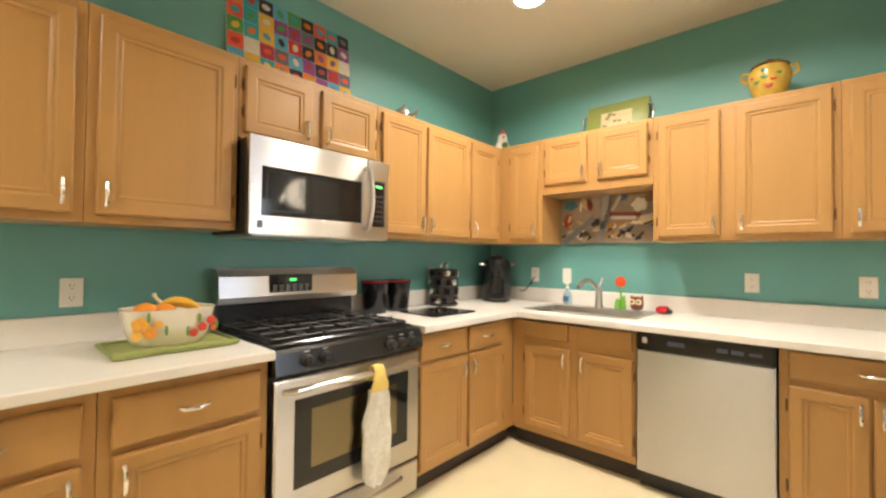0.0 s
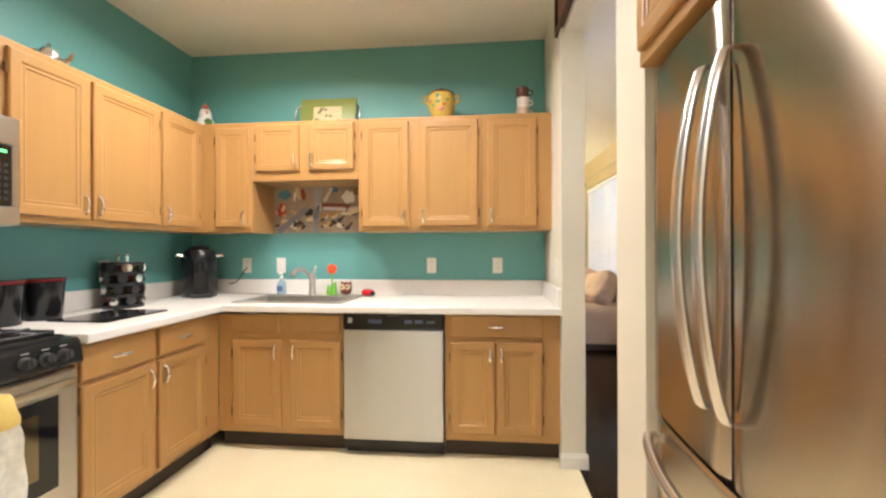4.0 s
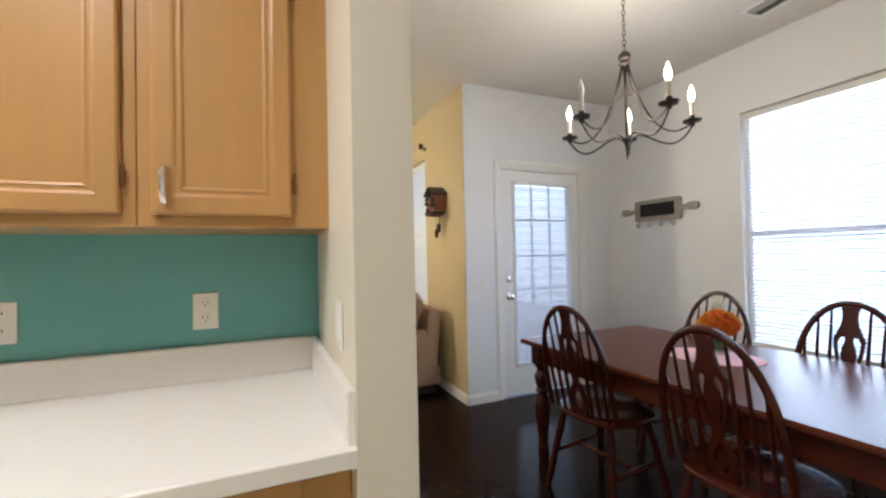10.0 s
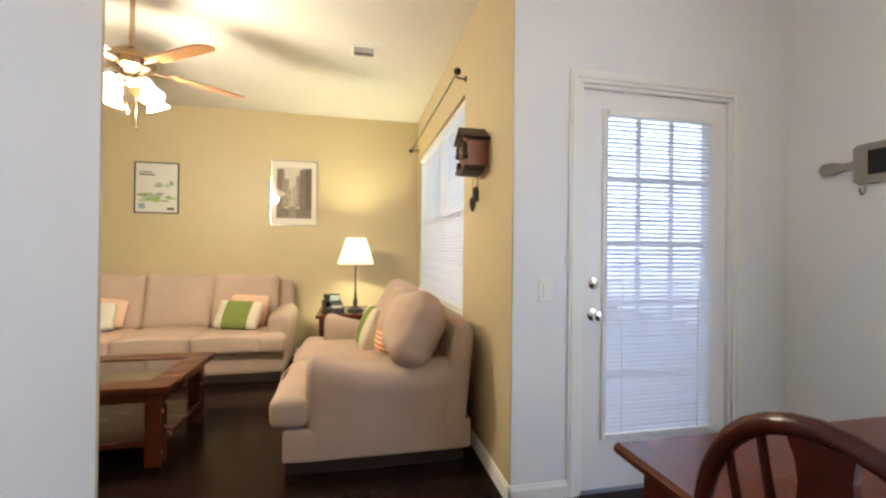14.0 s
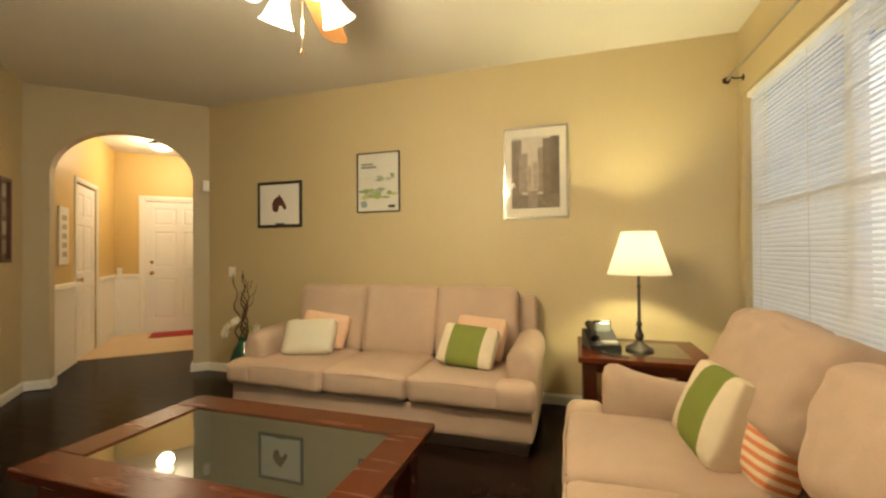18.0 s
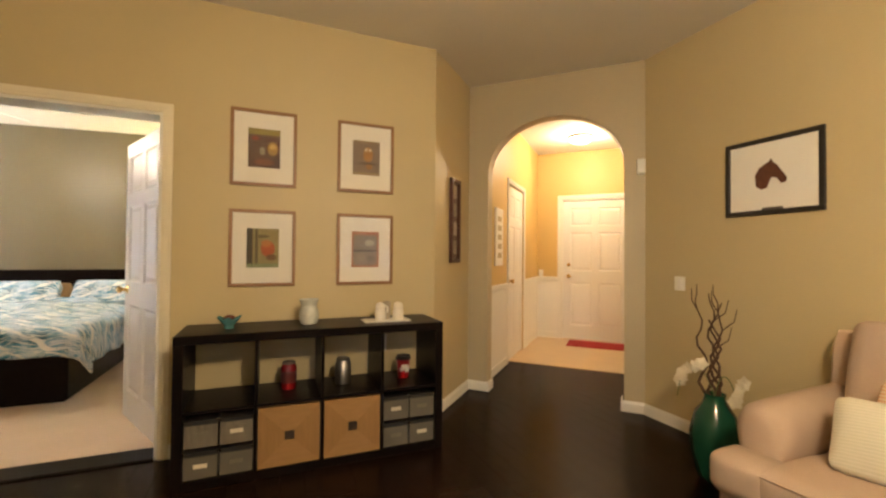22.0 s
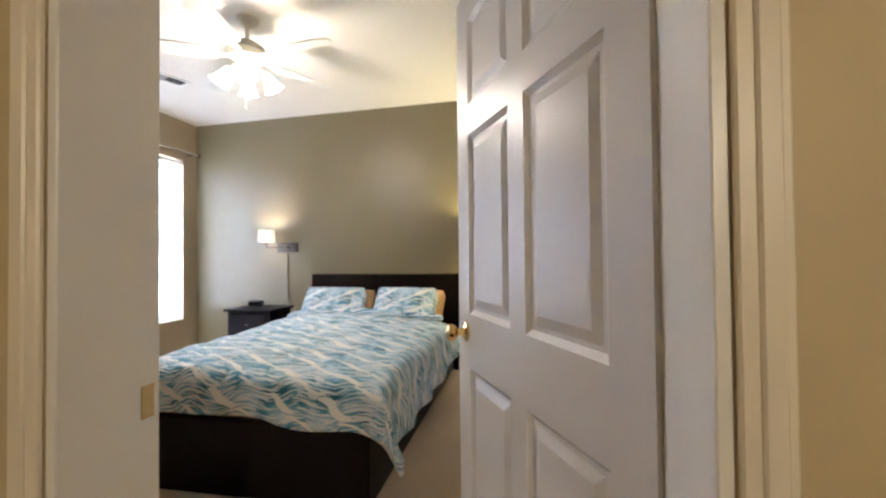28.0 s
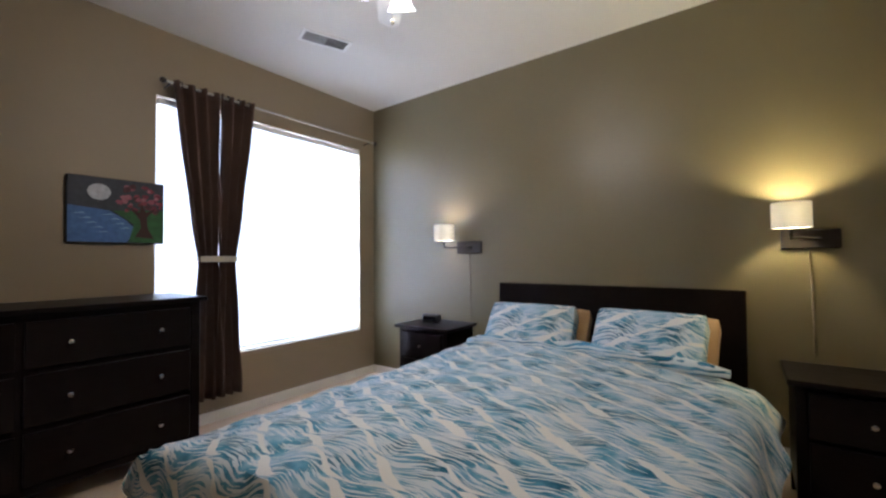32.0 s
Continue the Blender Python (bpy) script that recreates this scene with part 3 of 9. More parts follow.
cabinet("wall_cabinet", UP, 90, 2.475, 3.195, 1.365, 2.135, 0.339, [(2.49, 2.82, 1.395, 2.10, -1, 1)], label="maple corner wall cabinet with one door")
cabinet("wall_cabinet", US, 0, -1.80, -1.43, 1.365, 2.14, 0.339, [(-1.70, -1.46, 1.40, 2.10, 1, 1)], label="narrow maple corner wall cabinet")
cabinet("wall_cabinet", US, 0, -1.43, -0.665, 1.725, 2.14, 0.339, [(-1.399, -1.084, 1.79, 2.115, 1, 1), (-1.014, -0.695, 1.79, 2.115, -1, 1)], label="short maple wall cabinet above the sink")
cabinet("wall_cabinet", US, 0, -0.665, 0.184, 1.365, 2.14, 0.339, [(-0.635, -0.314, 1.395, 2.11, 1, 1), (-0.242, 0.153, 1.395, 2.11, -1, 1)], label=wl)
cabinet("wall_cabinet", US, 0, 0.184, 0.648, 1.365, 2.14, 0.339, [(0.215, 0.537, 1.395, 2.11, -1, 1)], label="maple wall cabinet beside the white wall")
BW, BS = (-1.45, 0, 0), (0, 2.54, 0)
bl = "maple base cabinet with drawer and door"
cabinet("base_cabinet", BW, 90, -0.62, 0.325, 0, 0.865, 0.66, [(-0.10, 0.292, 0.13, 0.655, 1, 0), (-0.55, -0.13, 0.13, 0.655, 1, 0)], [(-0.10, 0.292, 0.68, 0.828, 1), (-0.55, -0.13, 0.68, 0.828, 1)], bl, 0.105)
cabinet("base_cabinet", BW, 90, 0.325, 0.832, 0, 0.865, 0.66, [(0.362, 0.80, 0.13, 0.655, -1, 0)], [(0.359, 0.80, 0.68, 0.828, 1)], bl, 0.105)
cabinet("base_cabinet", BW, 90, 1.63, 2.038, 0, 0.865, 0.66, [(1.643, 2.022, 0.13, 0.68, 1, 0)], [(1.643, 2.022, 0.70, 0.842, 1)], bl, 0.105)
cabinet("base_cabinet", BW, 90, 2.038, 2.56, 0, 0.865, 0.66, [(2.056, 2.41, 0.13, 0.68, -1, 0)], [(2.056, 2.41, 0.70, 0.842, 1)], bl, 0.105)
cabinet("base_cabinet", BS, 0, -1.471, -0.668, 0, 0.84, 0.655, [(-1.372, -1.06, 0.148, 0.685, 1, 0), (-1.0, -0.68, 0.148, 0.685, -1, 0)], [(-1.376, -1.066, 0.732, 0.842, 0), (-1.002, -0.682, 0.732, 0.842, 0)], "maple sink base cabinet with two doors", 0.105)
cabinet("base_cabinet", BS, 0, -0.044, 0.630, 0, 0.865, 0.655, [(-0.009, 0.252, 0.152, 0.692, 1, 0), (0.262, 0.526, 0.152, 0.692, -1, 0)], [(-0.008, 0.53, 0.722, 0.848, 1)], "maple base cabinet with a drawer and two doors", 0.105)

# worktop
wt = thing("worktop", (0, 0, 0), 0, "white laminate L-shaped worktop with backsplash lip", "worktop")
bm = B()
SX0, SX1, SY0, SY1 = -1.42, -0.72, 2.66, 3.08
plate(bm, [-2.12, -1.4245, SX0, SX1, 0.632], [1.628, 2.512, SY0, SY1, 3.19], [(1, 0), (2, 0), (3, 0), (2, 2)], 0.866, 0.90)
part("slab", bm, laminate, wt)
shape("front_edge", wt, laminate, (-1.424, 0.632, 2.500, 2.5125, 0.862, 0.9003), (-1.4245, -1.412, 1.628, 2.503, 0.862, 0.9003), c=0.003)
shape("backsplash", wt, laminate, (-2.10, 0.632, 3.178, 3.198, 0.90, 1.012), c=0.004)
shape("backsplash", wt, laminate, (-2.118, -2.098, 1.628, 3.178, 0.90, 1.012), c=0.004)
shape("backsplash", wt, laminate, (0.612, 0.632, 2.52, 3.177, 0.90, 1.012), c=0.004)
wt = thing("worktop", (0, 0, 0), 0, "white laminate worktop beside the range", "worktop")
shape("slab", wt, laminate, (-2.12, -1.414, -0.62, 0.834, 0.866, 0.90), c=0.003)
shape("backsplash", wt, laminate, (-2.118, -2.098, -0.62, 0.834, 0.90, 1.012), c=0.004)

# sink and tap
sk = thing("sink", (0, 0, 0), 0, "stainless steel drop-in kitchen sink", "sink")
bm = B()
for b in ((SX0 - 0.02, SX1 + 0.02, SY0 - 0.02, SY0 + 0.025), (SX0 - 0.02, SX1 + 0.02, SY1 - 0.07, SY1 + 0.02), (SX0 - 0.02, SX0 + 0.025, SY0, SY1), (SX1 - 0.025, SX1 + 0.02, SY0, SY1)):
    box(bm, *b, 0.899, 0.9065, 0.002)
part("rim", bm, steel_h, sk)
shape("bowl", sk, steel_h, (SX0 + 0.02, SX1 - 0.02, SY0 + 0.02, SY1 - 0.06, 0.845, 0.85), (SX0 + 0.015, SX0 + 0.025, SY0 + 0.02, SY1 - 0.06, 0.848, 0.90), (SX1 - 0.025, SX1 - 0.015, SY0 + 0.02, SY1 - 0.06, 0.848, 0.90), (SX0 + 0.015, SX1 - 0.015, SY0 + 0.015, SY0 + 0.025, 0.848, 0.90), (SX0 + 0.015, SX1 - 0.015, SY1 - 0.07, SY1 - 0.06, 0.848, 0.90), c=0.002)
bm = B()
lathe(bm, [(0.0, 0), (0.03, 0), (0.028, 0.004), (0.0, 0.005)], -1.07, 2.83, 0.85, 16)
part("drain", bm, chrome, sk, smooth=True)
tp = thing("kitchen_tap", (-1.07, 3.055, 0.9065), 0, "brushed nickel kitchen tap with a lever", "tap")
bm = B()
lathe(bm, [(0.0, 0), (0.032, 0), (0.03, 0.012), (0.024, 0.02), (0.022, 0.11), (0.026, 0.13), (0.02, 0.15), (0.0, 0.155)], 0, 0, 0, 16)
part("body", bm, steel_h, tp, smooth=True)
bm = B()
tube(bm, bezier((0, 0, 0.10), (-0.02, -0.05, 0.2), (-0.05, -0.13, 0.23), (-0.07, -0.18, 0.15), 10), [0.015] * 8 + [0.017, 0.019, 0.019], 10)
part("spout", bm, steel_h, tp, smooth=True)
bm = B()
tube(bm, [(0, 0, 0.15), (0.012, 0.01, 0.18), (0.02, 0.015, 0.215)], [0.012, 0.009, 0.008], 8)
part("lever", bm, steel_h, tp, smooth=True)

# dishwasher
dw = thing("dishwasher", (0, 2.53, 0), 0, "stainless steel dishwasher with black control panel", "dishwasher")
shape("body", dw, black_matt, (-0.655, -0.052, 0.03, 0.62, 0.05, 0.862), c=0)
shape("door", dw, steel, (-0.657, -0.05, 0.0, 0.03, 0.098, 0.762), c=0.006)
cp = shape("control_panel", dw, black, (-0.657, -0.05, -0.004, 0.03, 0.764, 0.864), c=0.006)
bm = B()
outline(bm, [(-0.40, 0.862), (-0.30, 0.862), (-0.31, 0.845), (-0.35, 0.838), (-0.39, 0.845)], 0.004, Matrix.Translation((0, -0.006, 0)))
part("latch", bm, black_matt, cp)
for b in ((-0.50, -0.42, 0.80, 0.822), (-0.28, -0.235, 0.80, 0.82), (-0.22, -0.17, 0.80, 0.82), (-0.15, -0.10, 0.802, 0.816)):
    shape("display", cp, paint("59607a", 0.2), (b[0], b[1], -0.0055, 0, b[2], b[3]), c=0.001)
shape("badge", cp, paint("c9c9c9", 0.3), (-0.625, -0.60, -0.0055, 0, 0.80, 0.83), c=0.001)
shape("kick_plate", dw, black_matt, (-0.655, -0.052, 0.06, 0.09, 0.0, 0.095), c=0.002)

# range
rg = thing("gas_range", (-1.45, 0.84, 0), 90, "stainless steel and black gas range", "range")
W = 0.782
shape("body", rg, black_matt, (0.003, W - 0.003, 0.03, 0.62, 0.04, 0.885), c=0.003)
od = shape("oven_door", rg, steel_h, (0.006, W - 0.006, -0.012, 0.03, 0.235, 0.775), c=0.008)
shape("window", od, black_glass, (0.085, W - 0.085, -0.0145, 0.0, 0.335, 0.69), c=0.004)
# brown metal tint stands in for the mirrored floor and cabinets
shape("window_inset", od, mat("oven_reflection_tint", (0.20, 0.17, 0.11), 0.10, 1.0, vary=0.1), (0.16, W - 0.16, -0.0155, 0.0, 0.40, 0.64), c=0.002, label="inner window, coloured brown for its reflection")
bm = B()
tube(bm, [(0.04, -0.012, 0.725), (0.07, -0.052, 0.735)] + [(0.07 + (W - 0.14) * i / 8, -0.058 - 0.012 * math.sin(math.pi * i / 8), 0.738) for i in range(9)] + [(W - 0.07, -0.052, 0.735), (W - 0.04, -0.012, 0.725)], 0.014, 10)
part("handle", bm, steel_h, od, smooth=True)
dr = shape("storage_drawer", rg, steel_h, (0.006, W - 0.006, -0.008, 0.03, 0.06, 0.222), c=0.008)
bm = B()
tube(bm, [(0.12, -0.008, 0.165)] + [(0.14 + (W - 0.28) * i / 8, -0.03 - 0.012 * math.sin(math.pi * i / 8), 0.17) for i in range(9)] + [(W - 0.12, -0.008, 0.165)], 0.011, 8)
part("handle", bm, steel_h, dr, smooth=True)
bm = B()
ring_mesh(bm, [[Vector((x, y, z)) for y, z in ((0.03, 0.785), (-0.02, 0.79), (-0.028, 0.80), (-0.012, 0.878), (0.0, 0.892), (0.06, 0.897), (0.06, 0.79))] for x in (0.0, W)])
kp = part("control_panel", bm, black, rg)
for kx in (0.13, 0.215, 0.57, 0.64, 0.705):
    bm = B()
    km = pose(kx, -0.022, 0.838, 80, 0, 0)
    lathe(bm, [(0.0, 0), (0.026, 0), (0.024, 0.006), (0.019, 0.010), (0.017, 0.03), (0.0, 0.032)], 0, 0, 0, 16, km)
    box(bm, -0.004, 0.004, -0.017, 0.017, 0.028, 0.036, 0.002, km)
    part("knob", bm, black_matt, kp, smooth=True)
    shape("dial_mark", kp, paint("b8b8b8", 0.5), (kx - 0.012, kx + 0.012, -0.024, -0.018, 0.873, 0.876), c=0)
bm = B()
box(bm, 0.0, W, 0.055, 0.58, 0.884, 0.903, 0.006)
part("cooktop", bm, black, rg)
for bx, by in ((0.19, 0.18), (0.59, 0.18), (0.19, 0.44), (0.59, 0.44), (0.39, 0.31)):
    bm = B()
    lathe(bm, [(0.0, 0), (0.05, 0), (0.05, 0.008), (0.036, 0.011), (0.034, 0.02), (0.0, 0.022)], bx, by, 0.902, 18)
    part("burner", bm, black_matt, rg, smooth=True)
for gx in (0.03, 0.28, 0.525):
    bm = B()
    gw = 0.225
    for yy in (0.075, 0.565):
        tube(bm, [(gx, yy, 0.918), (gx + gw, yy, 0.918)], 0.007, 6)
    for xx in (gx, gx + gw):
        tube(bm, [(xx, 0.075, 0.918), (xx, 0.565, 0.918)], 0.007, 6)
    for yy in (0.18, 0.31, 0.44):
        tube(bm, [(gx, yy, 0.926), (gx + gw, yy, 0.926)], 0.006, 6)
    for xx in (gx + gw / 2,):
        tube(bm, [(xx, 0.075, 0.928), (xx, 0.565, 0.928)], 0.006, 6)
    for xx in (gx, gx + gw):
        for yy in (0.075, 0.565):
            tube(bm, [(xx, yy, 0.90), (xx, yy, 0.918)], 0.006, 6)
    part("grate", bm, black_matt, rg, "black cast iron grate", True)
shape("backguard_base", rg, black, (0.0, W, 0.575, 0.655, 0.885, 1.02), c=0.01)
bm = B()
ring_mesh(bm, [[Vector((x, y, z)) for y, z in ((0.60, 1.015), (0.545, 1.02), (0.535, 1.05), (0.545, 1.15), (0.575, 1.185), (0.655, 1.19), (0.655, 1.015))] for x in (0.0, W)])
bg = part("backguard", bm, steel_h, rg, "curved stainless steel backguard")
shape("display_panel", bg, black_glass, (0.24, 0.48, 0.532, 0.56, 1.065, 1.155), c=0.003)
shape("clock_digits", bg, glow("green_led", (0.15, 0.9, 0.2), 1.2), (0.345, 0.385, 0.5295, 0.54, 1.122, 1.136), c=0.003)
bm = B()
for r in range(3):
    for k in range(6):
        box(bm, 0.255 + 0.036 * k, 0.278 + 0.036 * k, 0.5305, 0.54, 1.073 + 0.012 * r, 1.078 + 0.012 * r)
part("button_marks", bm, paint("9aa09a", 0.5), bg)

# towel on the oven handle
tw = thing("dish_towel", (-1.45, 0.84, 0), 90, "white patterned towel with a yellow knitted top", "towel")
bm = B()
n = 24
rings = []
for i in range(n + 1):
    q = i / n
    z = 0.665 - 0.43 * q
    w = (0.048 + 0.020 * min(1, i / 8)) * (1 if q < 0.86 else math.sqrt(max(0.12, 1 - ((q - 0.86) / 0.15) ** 2)))
    ring = []
    for k in range(13):
        a = -1 + 2 * k / 12
        ring.append(Vector((0.455 + a * w + 0.004 * math.sin(i * 0.7), -0.078 - 0.010 * math.cos(a * 5 + i * 0.14) * min(1, 0.4 + q) - 0.005 * math.sin(i * 0.5), z)))
    ring += [Vector((p.x, p.y + 0.018, p.z)) for p in ring[::-1]]
    rings.append(ring)
ring_mesh(bm, rings)
towel_m = mat("towel_cloth", (0.72, 0.70, 0.63), 0.95, vary=0.28, scale=45, fine=0.1, bump=0.002, bscale=300)
part("cloth", bm, towel_m, tw, "white towel with a grey wavy print", True)
bm = B()
rings = []
for z, w, y in ((0.66, 0.052, -0.083), (0.685, 0.048, -0.088), (0.72, 0.036, -0.086), (0.752, 0.030, -0.084), (0.766, 0.028, -0.072), (0.764, 0.028, -0.050), (0.74, 0.028, -0.040), (0.70, 0.030, -0.042)):
    d = 0.008
    rings.append([Vector((0.455 + w * math.cos(a), y + d * math.sin(a), z + 0.4 * d * math.sin(a))) for a in [2 * math.pi * k / 14 for k in range(14)]])
ring_mesh(bm, rings)
part("knit_top", bm, mat("yellow_knit", (0.75, 0.58, 0.17), 0.95, vary=0.1, scale=40, bump=0.003, bscale=180), tw, "yellow crocheted loop", True)

# microwave
mw = thing("microwave", (-1.70, 0.843, 1.345), 90, "stainless steel over-range microwave", "microwave")
w = 0.77
shape("body", mw, black_matt, (0.004, w - 0.004, 0.03, 0.415, 0.006, 0.425), c=0.004)
md = B()
for b in ((0, 0.62, 0.30, 0.43), (0, 0.62, 0.0, 0.085), (0, 0.055, 0.08, 0.305), (0.585, 0.625, 0.08, 0.305)):
    box(md, b[0], b[1], -0.008, 0.03, b[2], b[3], 0.003)
md = part("door", md, steel_h, mw)
shape("window", md, black_glass, (0.05, 0.59, -0.003, 0.028, 0.08, 0.31), c=0.002)
shape("window_frame", md, black, (0.075, 0.56, -0.006, 0.02, 0.105, 0.112), (0.075, 0.56, -0.006, 0.02, 0.275, 0.282), (0.075, 0.082, -0.006, 0.02, 0.112, 0.275), (0.553, 0.56, -0.006, 0.02, 0.112, 0.275), c=0.001)
shape("badge", md, paint("3c4652", 0.3), (0.035, 0.06, -0.0095, -0.004, 0.03, 0.062), c=0.001)
bm = B()
tube(bm, [(0.60, -0.008, 0.37), (0.605, -0.03, 0.372)] + [(0.607 + 0.012 * math.sin(math.pi * i / 8), -0.045 - 0.012 * math.sin(math.pi * i / 8), 0.365 - 0.30 * i / 8) for i in range(9)] + [(0.605, -0.03, 0.058), (0.60, -0.008, 0.06)], 0.013, 10)
part("handle", bm, steel_h, md, "curved steel bar handle", True)
pn = shape("control_panel", mw, black_glass, (0.645, w - 0.03, -0.008, 0.03, 0.075, 0.315), c=0.003)
shape("panel_frame", mw, steel_h, (0.625, w, -0.006, 0.03, 0.318, 0.43), (0.625, w, -0.006, 0.03, 0.0, 0.072), (0.742, w, -0.006, 0.03, 0.07, 0.32), (0.626, 0.644, -0.006, 0.03, 0.07, 0.32), c=0.003)
shape("clock_digits", pn, glow("green_led_small", (0.15, 0.9, 0.2), 1.2), (0.675, 0.72, -0.0095, 0, 0.283, 0.295), c=0.001)
bm = B()
for r in range(6):
    for k in range(3):
        box(bm, 0.66 + 0.024 * k, 0.675 + 0.024 * k, -0.0092, 0, 0.095 + 0.027 * r, 0.108 + 0.027 * r)
part("buttons", bm, paint("2e3032", 0.4), pn)
shape("under_vent", mw, steel_h, (0.02, w - 0.02, 0.0, 0.40, -0.006, 0.006), c=0.002)

# refrigerator, facing the range
fr = thing("refrigerator", (0.672, 1.345, 0), -90, "stainless steel French-door refrigerator", "refrigerator")
FW = 0.81
shape("body", fr, paint("6f6d6a", 0.4), (0.004, FW - 0.004, 0.07, 0.75, 0.03, 1.745), c=0.004)


def bowed(x0, x1, z0, z1, bulge, edge=0.018):
    bm = B()
    n = 14
    prof = []
    for i in range(n + 1):
        a = i / n
        xx = x0 + (x1 - x0) * a
        whole = (xx / FW) * 2 - 1
        y = -bulge * (1 - whole * whole)
        e = min(a, 1 - a) * (x1 - x0)
        if e < edge:
            y += 0.012 * (1 - e / edge) ** 2
        prof.append((xx, y))
    prof += [(x1, 0.068), (x0, 0.068)]
    ring_mesh(bm, [[Vector((x, y + (0.006 if k in (0, 3) else 0), z)) for x, y in prof] for k, z in enumerate((z0, z0 + 0.006, z1 - 0.006, z1))])
    return bm


for x0, x1, hx in ((0.004, FW / 2 - 0.003, FW / 2 - 0.042), (FW / 2 + 0.003, FW - 0.004, FW / 2 + 0.042)):
    d = part("door", bowed(x0, x1, 0.783, 1.74, 0.020), fridge_steel, fr, smooth=True)
    bm = B()
    pts = [(hx, -0.024, 0.915), (hx, -0.040, 0.917)] + [(hx, -0.046 - 0.045 * math.sin(math.pi * i / 18) ** 0.8, 0.925 + 0.675 * i / 18) for i in range(19)] + [(hx, -0.040, 1.608), (hx, -0.024, 1.61)]
    rings = []
    for i, p in enumerate(pts):
        rings.append([Vector((p[0] + 0.015 * math.cos(a), p[1] + 0.011 * math.sin(a), p[2])) for a in [2 * math.pi * k / 12 for k in range(12)]])
    ring_mesh(bm, rings)
    part("handle", bm, mat("handle_steel", (0.80, 0.76, 0.76), 0.24, 1.0, vary=0.04), d, "long curved steel handle", True)
d = part("freezer_drawer", bowed(0.004, FW - 0.004, 0.06, 0.772, 0.020), fridge_steel, fr, smooth=True)
bm = B()
tube(bm, [(0.045, -0.008, 0.715)] + [(0.05 + (FW - 0.10) * i / 16, -0.030 - 0.060 * math.sin(math.pi * i / 16) ** 0.8, 0.715) for i in range(17)] + [(FW - 0.045, -0.008, 0.715)], 0.015, 10)
part("handle", bm, MATS["handle_steel"], d, smooth=True)
cabinet("wall_cabinet", (0.62, 1.345, 0), -90, 0.0, 0.965, 1.765, 2.135, 0.6, [(0.03, 0.46, 1.80, 2.10, 1, 1), (0.50, 0.93, 1.80, 2.10, -1, 1)], label="maple cabinet above the refrigerator")

# downlights; the second and third are added to brighten the kitchen
for x, y in ((-1.15, 2.2), (-0.30, 1.95), (-0.8, -1.0)):
    dl = thing("downlight", (x, y, H), 0, "round recessed ceiling light with white trim, two of three added as fill", "ceiling light", "kitchen downlights")
    bm = B()
    lathe(bm, [(0.085, -0.001), (0.115, -0.004), (0.113, -0.012), (0.088, -0.014), (0.083, -0.004)], 0, 0, 0, 24)
    part("trim_ring", bm, trim_m, dl, smooth=True)
    bm = B()
    lathe(bm, [(0.0, -0.012), (0.082, -0.012), (0.083, -0.009), (0.0, -0.009)], 0, 0, 0, 24)
    part("lens", bm, glow("downlight_lens", (1.0, 0.88, 0.7), 9), dl)


def wall_plate(name, place, turn, kind, label, wide=0.072, high=0.115):
    """An outlet or switch plate; it faces local -y."""
    u = thing(name, place, turn, label, "outlet" if kind == "o" else "switch")
    shape("plate", u, trim_m, (-wide / 2, wide / 2, -0.006, 0.0, -high / 2, high / 2), c=0.003)
    if kind == "o":
        for s in (-1, 1):
            bm = B()
            lathe(bm, [(0.0, 0), (0.017, 0), (0.0165, 0.0025), (0.0, 0.003)], 0, 0, 0, 16, pose(0, -0.0055, s * 0.024, 90))
            sock = part("socket", bm, trim_m, u, smooth=True)
            shape("slots", sock, paint("3a332c", 0.6), (-0.0075, -0.0055, -0.0095, -0.006, s * 0.024, s * 0.024 + 0.009), (0.0055, 0.0075, -0.0095, -0.006, s * 0.024, s * 0.024 + 0.009), (-0.002, 0.002, -0.0095, -0.006, s * 0.024 - 0.009, s * 0.024 - 0.005), c=0)
    else:
        for k in range(max(1, int(wide / 0.07))):
            cx = (k - (max(1, int(wide / 0.07)) - 1) / 2) * 0.046
            shape("rocker", u, laminate, (cx - 0.016, cx + 0.016, -0.0105, -0.004, -0.033, 0.033), c=0.003)
    return u


ol = "white duplex wall outlet"
for x in (-1.66, -0.2, 0.292):
    wall_plate("wall_outlet", (x, 3.199, 1.12), 0, "o", ol + " on the teal wall")
wall_plate("light_switch", (-1.38, 3.199, 1.12), 0, "s", "white rocker switch on the teal wall")
wall_plate("wall_outlet", (-2.119, 0.337, 1.10), 90, "o", ol + " above the counter")
wall_plate("wall_outlet", (-2.119, 2.42, 1.12), 90, "o", ol + " behind the spice rack")
wall_plate("light_switch", (0.6305, 2.68, 1.12), -90, "s", "white switch on the partition")

# things on the worktop
CT = 0.9005
for k, (y, r) in enumerate(((1.765, 0.088), (1.955, 0.085))):
    c = thing("canister", (-1.99, y, CT), 0, "black canister with a red-edged lid", "canister", "canisters beside the range")
    bm = B()
    lathe(bm, [(0.0, 0), (r * 0.82, 0), (r * 0.86, 0.01), (r, 0.185), (r * 0.97, 0.188), (0.0, 0.186)], 0, 0, 0, 28)
    part("jar", bm, black, c, smooth=True)
    bm = B()
    lathe(bm, [(r * 1.0, 0.188), (r * 1.04, 0.192), (r * 1.04, 0.20), (r * 0.99, 0.203), (r * 0.8, 0.196), (0.0, 0.196)], 0, 0, 0, 28)
    part("lid", bm, paint("5a0f10", 0.25), c, "dark red lid rim", True)
sr = thing("spice_rack", (-1.975, 2.40, CT), 20, "black carousel spice rack full of jars", "spice rack")
sr.matrix_world = sr.matrix_world @ Matrix.Scale(1.18, 4)
bm = B()
